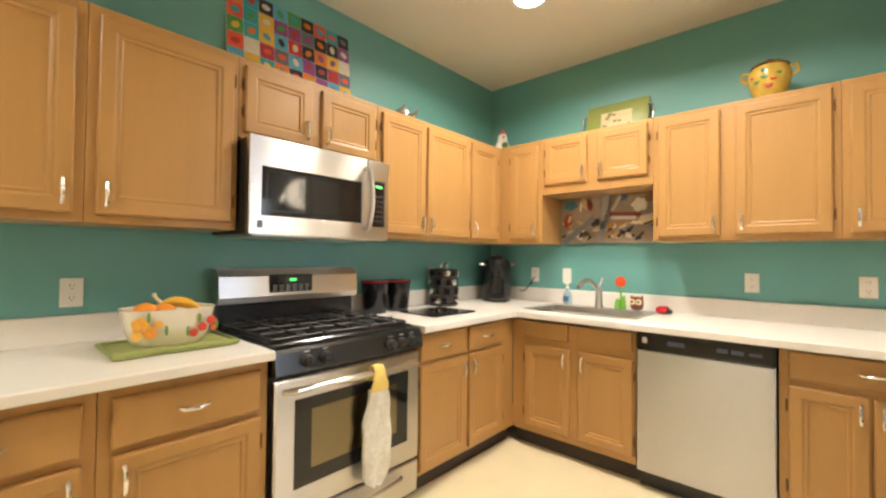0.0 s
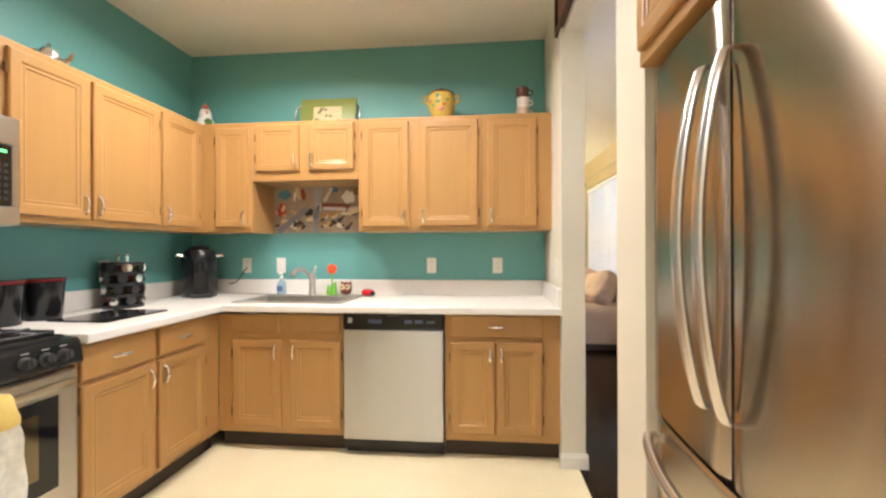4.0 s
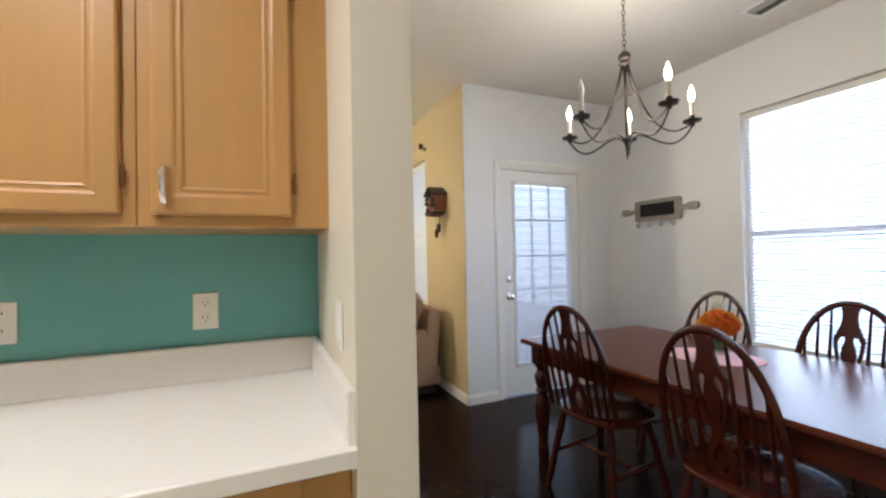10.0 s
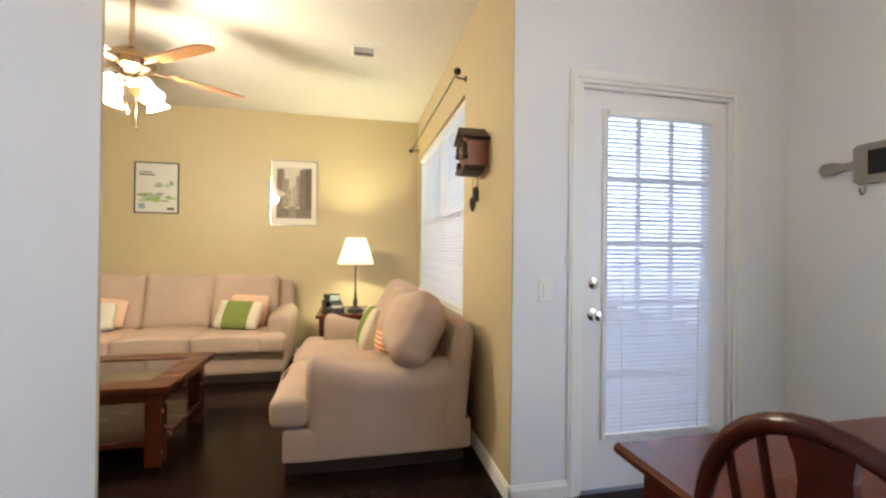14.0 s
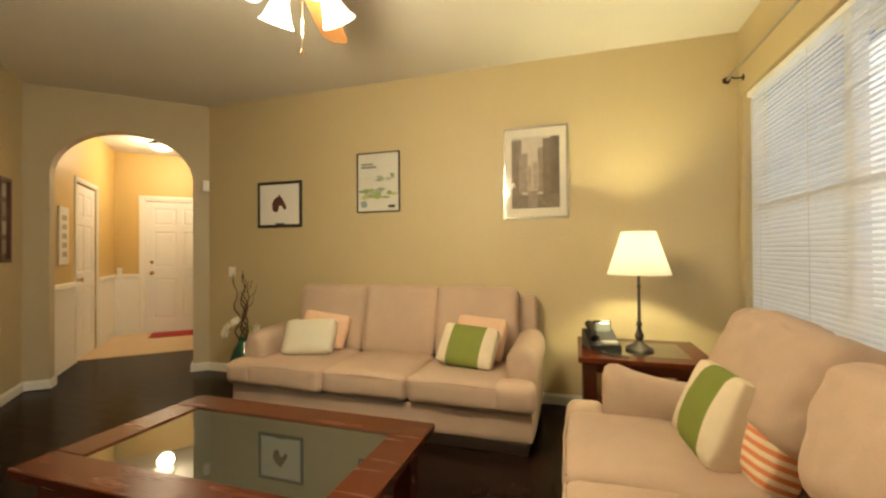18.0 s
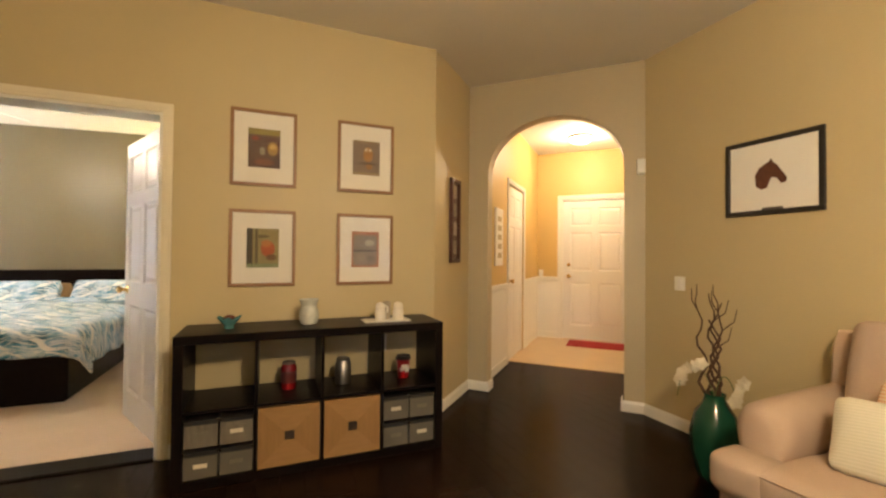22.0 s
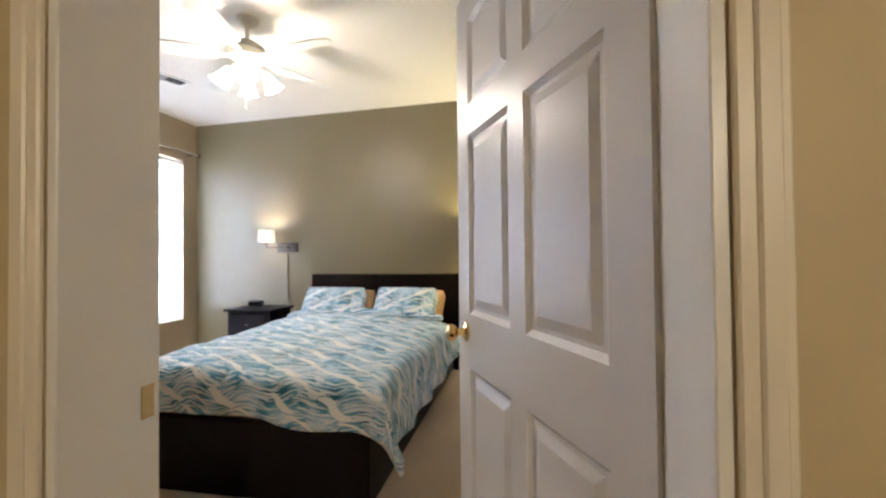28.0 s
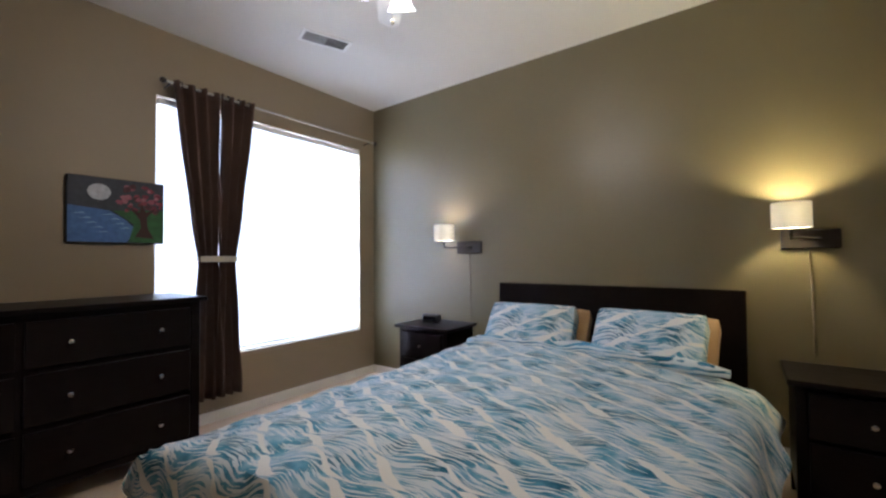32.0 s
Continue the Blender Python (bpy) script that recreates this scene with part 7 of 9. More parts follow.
ci = picture("city_photo", (0.637, 8.019, 1.865), 0, 0.515, 0.75, 0.016, silver_frame, paint("e6dfd0", 0.7, vary=0.03), "silver-framed sepia photograph of a city street", [(-0.19, 0.19, -0.29, 0.29, "cfc5b6")])
rng = random.Random(21)
for k, (x0, x1, zb, zt, c) in enumerate(((-0.19, -0.11, -0.20, 0.27, "85786a"), (-0.13, -0.06, -0.16, 0.16, "a09484"), (0.02, 0.09, -0.16, 0.20, "988b7b"), (0.06, 0.14, -0.20, 0.27, "7a6d5f"), (0.12, 0.19, -0.24, 0.285, "6a5e52"), (-0.07, -0.03, -0.14, 0.05, "b0a494"), (-0.02, 0.03, -0.14, 0.08, "b5aa9b"), (-0.19, 0.19, -0.29, -0.18, "7d7164"), (-0.06, 0.02, -0.285, -0.15, "988c7e"))):
    shape("print", ci, paint(c, 0.7, vary=0.4, scale=30), (x0, x1, -0.0115 - 0.0003 * k, -0.009, zb, zt), c=0)
bm = B()
for x0, x1 in ((-0.16, -0.03), (0.10, 0.0), (0.16, 0.02)):
    tube(bm, [(x0, -0.0143, -0.285), (x1, -0.0143, -0.16)], 0.0012, 4)
part("print_lines", bm, paint("b5a58c", 0.6), ci)
def blot(u, x, z, a, b, colour, k):
    """A rounded patch of colour printed on a picture."""
    bm = B()
    outline(bm, [(x + a * math.cos(t), z + b * math.sin(t)) for t in [2 * math.pi * q / 14 for q in range(14)]], 0.0006, Matrix.Translation((0, -0.0125 - 0.0002 * k, 0)))
    part("print", bm, paint(colour, 0.7, vary=0.3, scale=40), u)


prints = ((5.265, 1.90, [(-0.095, 0.095, -0.125, 0.125, "5a3a2c"), (-0.095, 0.095, 0.085, 0.125, "8a7a34"), (-0.095, 0.095, -0.125, -0.07, "4a2a20")],
           [(0.05, 0.0, 0.032, 0.045, "a5803c"), (0.05, 0.012, 0.018, 0.02, "c8a860"), (-0.012, -0.018, 0.018, 0.028, "8f8674"), (-0.055, 0.06, 0.022, 0.014, "8a3a24"), (0.0, -0.09, 0.06, 0.02, "7a4a34")]),
          (5.925, 1.90, [(-0.095, 0.095, -0.12, 0.12, "7d6a5c"), (-0.095, 0.095, 0.10, 0.12, "8a7458"), (-0.095, 0.095, -0.12, -0.10, "94805f")],
           [(0.012, 0.025, 0.034, 0.055, "a8763a"), (-0.002, 0.058, 0.010, 0.012, "d9cbae"), (0.026, 0.058, 0.010, 0.012, "d9cbae"), (0.01, -0.04, 0.07, 0.010, "5c4838"), (0.02, -0.06, 0.022, 0.02, "9a6a34")]),
          (5.265, 1.258, [(-0.095, 0.095, -0.125, 0.125, "8c8052"), (-0.095, -0.06, -0.125, 0.125, "3e3524"), (-0.045, -0.03, -0.125, 0.125, "544a30"), (-0.095, 0.095, -0.125, -0.10, "7f8a62")],
           [(0.03, -0.005, 0.042, 0.05, "a8522c"), (0.02, 0.03, 0.03, 0.022, "b5743e"), (0.05, -0.06, 0.03, 0.02, "6a4a2c"), (-0.01, 0.075, 0.05, 0.010, "5f5434")]),
          (5.925, 1.258, [(-0.095, 0.095, -0.125, 0.125, "a8683c"), (-0.082, 0.082, -0.108, 0.10, "867a6a"), (-0.082, 0.082, -0.02, 0.0, "5f5248")],
           [(0.03, 0.045, 0.036, 0.022, "b5aa92"), (-0.03, -0.06, 0.034, 0.028, "94846c"), (0.04, -0.065, 0.028, 0.022, "6d6052")]))
for y, z, art, spots in prints:
    u = picture("owl_print", (-3.249, y, z), 90, 0.395, 0.49, 0.021, walnut, paper, "wood-framed print with a wide white mat", art)
    for k, (a, b, c, d, e) in enumerate(spots):
        blot(u, a, b, c, d, e, k)
nf = picture("photo_strip_frame", (0, 0, 0), 0, 0.20, 0.70, 0.03, mat("red_brown_frame", (0.075, 0.022, 0.014), 0.35, vary=0.15), paint("4a2018", 0.5), "tall narrow dark frame holding small photos", [(-0.05, 0.05, 0.19 - 0.155 * i, 0.30 - 0.155 * i, c) for i, c in enumerate(("b0a090", "8a8070", "c0b4a4", "9a8f80"))], deep=0.03)
nf.matrix_world = sm @ pose(0.385, -0.0005, 1.51)

# shelf unit
su = thing("cube_shelf", (-2.80, 4.86, 0), 90, "espresso eight-cube shelf unit, half full", "shelf")
sw_, sd, shh = 1.48, 0.39, 0.795
shape("top_board", su, espresso, (0, sw_, 0, sd, shh - 0.048, shh), c=0.002)
shape("bottom_board", su, espresso, (0.048, sw_ - 0.048, 0.001, sd, 0, 0.048), c=0.002)
for x in (0, sw_ - 0.048):
    shape("side_board", su, espresso, (x, x + 0.048, 0, sd, 0, shh - 0.048), c=0.002)
cw = (sw_ - 2 * 0.048 - 3 * 0.016) / 4
xs = [0.048 + k * (cw + 0.016) for k in range(4)]
for k in range(3):
    shape("divider", su, espresso, (xs[k] + cw, xs[k] + cw + 0.016, 0.002, sd, 0.048, shh - 0.048), c=0.001)
zm = shh / 2
for k in range(4):
    shape("middle_board", su, espresso, (xs[k], xs[k] + cw, 0.002, sd, zm - 0.008, zm + 0.008), c=0.001)
SM = pose(-2.80, 4.86, 0, 0, 0, 90)


def on_shelf(x, y, z):
    return SM @ Vector((x, y, z))


box_m = striped("grey_box_cloth", (0.05, 0.045, 0.04), (0.30, 0.26, 0.20), 60, 0)
box_p = mat("grey_box_paper", (0.12, 0.108, 0.085), 0.8, vary=0.1, scale=20)
for cell in (0, 3):
    for i in range(2):
        for j in range(2):
            w = cw / 2 - 0.008
            p = on_shelf(xs[cell] + 0.003 + i * (w + 0.009) + w / 2, 0.02, 0.0485 + j * 0.160)
            u = thing("storage_box", p, 90, "small grey storage box with black rim and label", "box", "small boxes in the shelf")
            shape("body", u, box_m if (cell == 0 and j == 1) else box_p, (-w / 2, w / 2, 0, 0.26, 0, 0.117), c=0.002)
            shape("rim", u, black_matt, (-w / 2 - 0.001, w / 2 + 0.001, -0.002, 0.262, 0.1175, 0.140), c=0.002)
            shape("label_plate", u, paint("cfc6b2" if (i + j + cell) % 2 == 0 else "6d6656", 0.5), (-0.032, 0.032, -0.003, 0.0, 0.055, 0.077), c=0.001)
            for s in (-1, 1):
                shape("corner_cap", u, chrome, (s * w / 2 - 0.006, s * w / 2 + 0.006, -0.004, 0.006, 0.127, 0.143), c=0.001)
straw = mat("woven_straw", (0.34, 0.19, 0.07), 0.8, vary=0.2, scale=8, fine=0.2, bump=0.003, bscale=110, stretch=(1, 1, 5))
straw2 = mat("woven_straw_upright", (0.31, 0.17, 0.06), 0.8, vary=0.2, scale=8, fine=0.2, bump=0.003, bscale=110, stretch=(5, 5, 1))
for cell in (1, 2):
    p = on_shelf(xs[cell] + cw / 2, 0.012, 0.0485)
    u = thing("straw_basket", p, 90, "square woven straw basket with a square finger hole", "basket", "straw baskets in the shelf")
    hw_, hh_ = cw / 2 - 0.004, 0.325
    cz = hh_ / 2
    g = 0.026
    quads = [(((-hw_, 0), (hw_, 0), (g, cz - g), (-g, cz - g)), straw), (((hw_, 0), (hw_, hh_), (g, cz + g), (g, cz - g)), straw2), (((hw_, hh_), (-hw_, hh_), (-g, cz + g), (g, cz + g)), straw), (((-hw_, hh_), (-hw_, 0), (-g, cz - g), (-g, cz + g)), straw2)]
    for q, m_ in quads:
        bm = B()
        outline(bm, q, 0.012)
        part("front_panel", bm, m_, u)
    shape("body", u, straw, (-hw_, hw_, 0.014, 0.36, 0.0, hh_), c=0.004)
    # dark plate painted in for the shade inside the hole
    shape("finger_hole", u, base_hole_dark, (-g, g, 0.009, 0.0135, cz - g, cz + g), c=0)


def jar(name, x, y, r, h, colour, label, lid=None, band=None):
    u = thing(name, on_shelf(x, y, zm + 0.0085), 90, label, "jar")
    bm = B()
    lathe(bm, [(0, 0), (r * 0.92, 0), (r, 0.008), (r, h * 0.78), (r * 0.82, h * 0.86), (r * 0.8, h * 0.88), (0, h * 0.88)], seg=20)
    part("body", bm, colour, u, smooth=True)
    if band:
        bm = B()
        lathe(bm, [(r * 1.0, h * 0.22), (r * 1.012, h * 0.23), (r * 1.012, h * 0.62), (r * 1.0, h * 0.63)], seg=20)
        part("label_band", bm, band, u, smooth=True)
    bm = B()
    lathe(bm, [(0, h * 0.88), (r * 0.86, h * 0.88), (r * 0.88, h * 0.92), (r * 0.7, h * 0.97), (0, h)], seg=18)
    part("lid", bm, lid or colour, u, smooth=True)


red_g = mat("red_glass", (0.20, 0.012, 0.015), 0.12, vary=0.15)
jar("candle_jar", xs[1] + cw * 0.5, 0.24, 0.045, 0.17, red_g, "dark red candle jar with a glass lid", paint("6a5a52", 0.15), paint("5a2622", 0.4))
jar("steel_canister", xs[2] + cw * 0.42, 0.23, 0.05, 0.165, mat("tin_plate", (0.42, 0.40, 0.37), 0.42, 1.0, vary=0.1), "plain brushed steel cylinder canister")
cup = thing("paper_cup", on_shelf(xs[3] + cw * 0.55, 0.215, zm + 0.0085), 90, "red cup with a white print and dark lid", "cup")
bm = B()
lathe(bm, [(0, 0), (0.034, 0), (0.036, 0.004), (0.046, 0.118), (0.048, 0.122), (0, 0.12)], seg=22)
part("body", bm, paint("8e1217", 0.3), cup, smooth=True)
bm = B()
lathe(bm, [(0, 0.1222), (0.050, 0.1222), (0.051, 0.132), (0.046, 0.137), (0.045, 0.146), (0, 0.147)], seg=22)
part("lid", bm, black_matt, cup, "dark plastic lid", True)
for a, z, w, h in ((-95, 0.078, 0.020, 0.016), (-70, 0.062, 0.016, 0.022), (-118, 0.060, 0.014, 0.012)):
    bm = B()
    box(bm, -w, w, -0.002, 0.0, -h, h, 0.001, pose(0, 0, z, 0, 0, a + 90) @ pose(0, -0.0405 - (z - 0.06) * 0.09, 0, 5))
    part("print", bm, paint("d8cfc0", 0.5), cup, "white printed patch")
wall_plate("wall_outlet", (-3.249, 6.05, 0.60), 90, "o", "white outlet behind the shelf")
# on top of the shelf
tb_ = thing("glazed_bowl", on_shelf(0.24, 0.19, shh + 0.0005), 0, "turquoise scalloped glazed bowl of dried petals", "bowl")
bm = B()
rings = []
for r, z in ((0.026, 0), (0.029, 0.006), (0.024, 0.012), (0.032, 0.024), (0.046, 0.042), (0.062, 0.060), (0.059, 0.061), (0.042, 0.046), (0.02, 0.026)):
    rings.append([Vector((r * (1 + (0.12 if z > 0.03 else 0.02) * math.cos(6 * a)) * math.cos(a), r * (1 + (0.12 if z > 0.03 else 0.02) * math.cos(6 * a)) * math.sin(a), z + (0.008 * math.cos(6 * a) if z > 0.04 else 0))) for a in [2 * math.pi * k / 36 for k in range(36)]])
ring_mesh(bm, rings)
part("bowl", bm, mat("turquoise_glaze", (0.10, 0.27, 0.27), 0.15, vary=0.35, scale=20), tb_, smooth=True)
bm = B()
for k in range(9):
    cushion(bm, 0.024, 0.020, 0.016, 0.007, 4, m=pose(0.022 * math.cos(k * 2.4) * (k / 8), 0.022 * math.sin(k * 2.4) * (k / 8), 0.058 + 0.008 * (1 - k / 8), 20 * k, 35 * k, 50 * k))
part("potpourri", bm, paint("5a2f22", 0.8, vary=0.3, scale=60), tb_, "dried brown petals", True)
pt = thing("pitcher", on_shelf(0.675, 0.21, shh + 0.0005), 12, "pale blue-grey ceramic pitcher", "pitcher")
bm = B()
lathe(bm, [(0, 0), (0.044, 0), (0.054, 0.012), (0.059, 0.045), (0.055, 0.082), (0.045, 0.102), (0.046, 0.118), (0.057, 0.150), (0.053, 0.150), (0.041, 0.12), (0, 0.112)], seg=24)
part("body", bm, mat("pale_blue_glaze", (0.50, 0.51, 0.46), 0.22, vary=0.32, scale=30), pt, smooth=True)
bm = B()
tube(bm, [(-0.045, 0, 0.135), (-0.085, 0, 0.13), (-0.09, 0, 0.085), (-0.058, 0, 0.05)], 0.008, 8)
part("handle", bm, MATS["pale_blue_glaze"], pt, smooth=True)
st = thing("small_white_tray", on_shelf(1.15, 0.17, shh + 0.0005), 90, "white square tray on the shelf", "tray")
shape("tray", st, paper, (-0.15, 0.15, -0.07, 0.07, 0, 0.008), c=0.003)
for k, dx in enumerate((-0.055, 0.062)):
    bm, b2 = B(), B()
    lathe(bm, [(0, 0), (0.038, 0), (0.042, 0.01), (0.04, 0.055), (0.032, 0.07), (0.036, 0.09), (0.03, 0.115), (0.012, 0.125), (0, 0.126)], seg=18)
    tube(bm, [(0.035, 0, 0.10), (0.055, 0, 0.09), (0.05, 0, 0.05)], 0.008, 6)
    o = tagged(joined("salt_shaker_figurine", [(bm, mat("white_porcelain", (0.78, 0.72, 0.62), 0.3))]), "white porcelain figurine on the tray", "figurine", "porcelain pair")
    b2.free()
    o.matrix_world = pose(*on_shelf(1.165 + dx, 0.16, shh + 0.009), 0, 0, 90 + 40 * k) @ Matrix.Diagonal((0.86, 0.86, 0.88, 1))
shape("napkin_block", st, paint("a89a86", 0.7), (-0.01, 0.03, 0.0, 0.05, 0.008, 0.12), c=0.003)

# cuckoo clock
ck = thing("cuckoo_clock", (2.061, 5.34, 1.80), -90, "carved brown cuckoo clock with pine-cone weights", "clock")
ckw = mat("carved_wood", (0.10, 0.032, 0.018), 0.45, vary=0.35, scale=20, bump=0.004, bscale=50)
ckd = mat("dark_carved_wood", (0.035, 0.018, 0.013), 0.5, vary=0.35, scale=20, bump=0.004, bscale=50)
bm = B()
ring_mesh(bm, [[Vector((x, y, z)) for x, z in ((-0.085, -0.09), (-0.085, 0.05), (0, 0.11), (0.085, 0.05), (0.085, -0.09))] for y in (-0.13, -0.002)])
part("case", bm, mat("clock_case", (0.22, 0.06, 0.022), 0.3, vary=0.2, scale=10), ck)
for s in (-1, 1):
    bm = B()
    box(bm, -0.135, 0.0, -0.16, 0.0, -0.008, 0.008, 0.003, pose(s * 0.0, 0, 0.135, 0, 0, 0) @ Matrix.Diagonal((-s, 1, 1, 1)) @ pose(0, 0, 0, 0, -34))
    part("roof", bm, ckd, ck)
rng = random.Random(6)
bm = B()
for k in range(26):
    a = rng.uniform(0, 6.28)
    x, z = 0.085 * math.cos(a) * rng.uniform(0.8, 1.15), -0.03 + 0.09 * math.sin(a)
    if z > 0.06:
        continue
    cushion(bm, rng.uniform(0.02, 0.05), 0.03, rng.uniform(0.015, 0.03), 0.008, 2, m=pose(x, -0.14, z, rng.uniform(-20, 20), rng.uniform(0, 180), 0))
part("carved_leaves", bm, ckd, ck)
bm = B()
lathe(bm, [(0, 0), (0.045, 0), (0.043, 0.008), (0, 0.01)], 0, 0, 0, 20, pose(0, -0.135, -0.01, 90))
fc = part("dial", bm, ckw, ck, smooth=True)
shape("clock_pointer", fc, paint("d8cfb8", 0.5), (-0.003, 0.003, -0.149, -0.146, -0.01, 0.025), (0.0, 0.02, -0.149, -0.146, -0.012, -0.007), c=0)
bm = B()
outline(bm, [(-0.12, -0.10), (0.12, -0.10), (0.09, -0.125), (0.03, -0.14), (-0.03, -0.14), (-0.09, -0.125)], 0.12, Matrix.Translation((0, -0.15, 0)))
part("bottom_carving", bm, ckd, ck)
for dx, zz in ((-0.03, -0.30), (0.035, -0.25)):
    bm = B()
    tube(bm, [(dx, -0.06, -0.13), (dx, -0.06, zz + 0.03)], 0.002, 5)
    lathe(bm, [(0, 0.045), (0.012, 0.04), (0.02, 0.015), (0.017, -0.02), (0.006, -0.045), (0, -0.047)], dx, -0.06, zz, 10)
    part("weight", bm, ckd, ck, "pine-cone weight on a chain", True)
bm = B()
box(bm, -0.003, 0.003, -0.04, -0.036, -0.26, -0.13)
lathe(bm, [(0, -0.004), (0.022, -0.003), (0.022, 0.003), (0, 0.004)], 0, 0, 0, 14, pose(0, -0.038, -0.27, 90))
part("pendulum", bm, ckw, ck)
# curtain rod
cr = thing("curtain_rod", (1.98, 0, 2.43), 0, "thin bronze curtain rod above the window", "curtain rod")
bm = B()
tube(bm, [(0, 5.72, 0), (0, 7.99, 0)], 0.009, 10)
part("rod", bm, silver_frame, cr, smooth=True)
for y in (5.70, 7.995):
    bm = B()
    lathe(bm, [(0, -0.02), (0.014, -0.018), (0.026, 0), (0.014, 0.018), (0, 0.02)], 0, 0, 0, 12, pose(0, y, 0, 90))
    part("finial", bm, bronze, cr, smooth=True)
for y in (5.78, 7.93):
    bm = B()
    tube(bm, [(0, y, 0), (0.03, y, -0.012), (0.081, y, -0.012)], 0.006, 7)
    lathe(bm, [(0, 0), (0.022, 0), (0.02, 0.006), (0, 0.008)], 0, 0, 0, 12, pose(0.0815, y, -0.012, 0, -90))
    part("bracket", bm, bronze, cr, smooth=True)
wall_plate("wall_outlet", (-2.44, 8.019, 1.035), 0, "s", "white square control on the tan wall", 0.085, 0.10)
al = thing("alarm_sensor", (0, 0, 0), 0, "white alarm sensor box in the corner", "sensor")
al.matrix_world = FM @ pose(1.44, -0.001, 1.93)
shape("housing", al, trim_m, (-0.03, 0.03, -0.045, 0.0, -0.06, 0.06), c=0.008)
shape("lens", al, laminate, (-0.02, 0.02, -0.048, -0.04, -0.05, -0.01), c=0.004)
sp = thing("sprinkler_head", (1.30, 5.45, H), 0, "small chrome ceiling sprinkler", "sprinkler")
bm = B()
lathe(bm, [(0.03, 0), (0.028, -0.006), (0.01, -0.01), (0.008, -0.03), (0.016, -0.034), (0, -0.036)], seg=14)
part("head", bm, chrome, sp, smooth=True)

# floor vase with orchids and branches
fv = thing("floor_vase", (-1.90, 7.60, 0), 0, "dark green glazed floor vase with branches and white orchids", "vase")
bm = B()
lathe(bm, [(0, 0), (0.07, 0), (0.09, 0.03), (0.12, 0.15), (0.125, 0.25), (0.10, 0.36), (0.06, 0.42), (0.05, 0.45), (0.055, 0.47), (0.045, 0.47), (0.04, 0.44), (0, 0.43)], seg=24)
part("vase", bm, mat("dark_green_glaze", (0.008, 0.06, 0.035), 0.15, vary=0.3, scale=6), fv, smooth=True)
rng = random.Random(9)
for k in range(5):
    pts, p = [], Vector((rng.uniform(-0.02, 0.02), rng.uniform(-0.02, 0.02), 0.42))
    d = Vector((rng.uniform(-0.12, 0.1), rng.uniform(-0.08, 0.08), 1))
    for i in range(14):
        pts.append(p.copy())
        p += d.normalized() * 0.05 + Vector((0.028 * math.sin(i * 1.5 + k * 1.3), 0.02 * math.cos(i * 1.2 + k), 0))
    n_ = rng.randint(10, 14)
    bm = B()
    tube(bm, pts[:n_], [0.009 - 0.0005 * i for i in range(n_)], 6)
    q = pts[n_ - 4]
    tube(bm, [q, q + Vector((0.05 * (-1) ** k, 0.02, 0.05)), q + Vector((0.06 * (-1) ** k, 0.03, 0.12))], [0.004, 0.003, 0.002], 5)
    part("branch", bm, paint("4a3020", 0.7), fv, "curly willow branch", True)
for k in range(13):
    t = k / 12
    s = -1 if k < 8 else 1
    a = Vector((s * (0.06 + 0.13 * math.sin(t * 2.6)), -0.04 + 0.02 * math.cos(k), 0.62 - 0.22 * t if s < 0 else 0.58 - 0.03 * (k - 8)))
    bm = B()
    for q in range(5):
        th = 2 * math.pi * q / 5 + k
        pm_ = pose(a.x, a.y, a.z, 70 + 10 * math.sin(k), 0, 20 * math.cos(k)) @ pose(0, 0, 0, 0, 0, math.degrees(th)) @ pose(0, 0, 0, 0, -15)
        v = [bm.verts.new(pm_ @ Vector(c_)) for c_ in ((0, 0, 0), (0.022, -0.018, 0.002), (0.042, 0, 0.0), (0.022, 0.018, 0.002))]
        bm.faces.new(v)
    part("orchid_blossom", bm, paint("d9d0ba", 0.7), fv)
bm = B()
tube(bm, bezier((0, 0, 0.45), (-0.05, -0.03, 0.65), (-0.15, -0.04, 0.70), (-0.20, -0.04, 0.40), 10), 0.003, 5)
tube(bm, bezier((0, 0, 0.45), (0.05, -0.03, 0.62), (0.10, -0.04, 0.62), (0.14, -0.04, 0.50), 10), 0.003, 5)
part("orchid_stem", bm, paint("5a6a3a", 0.6), fv)


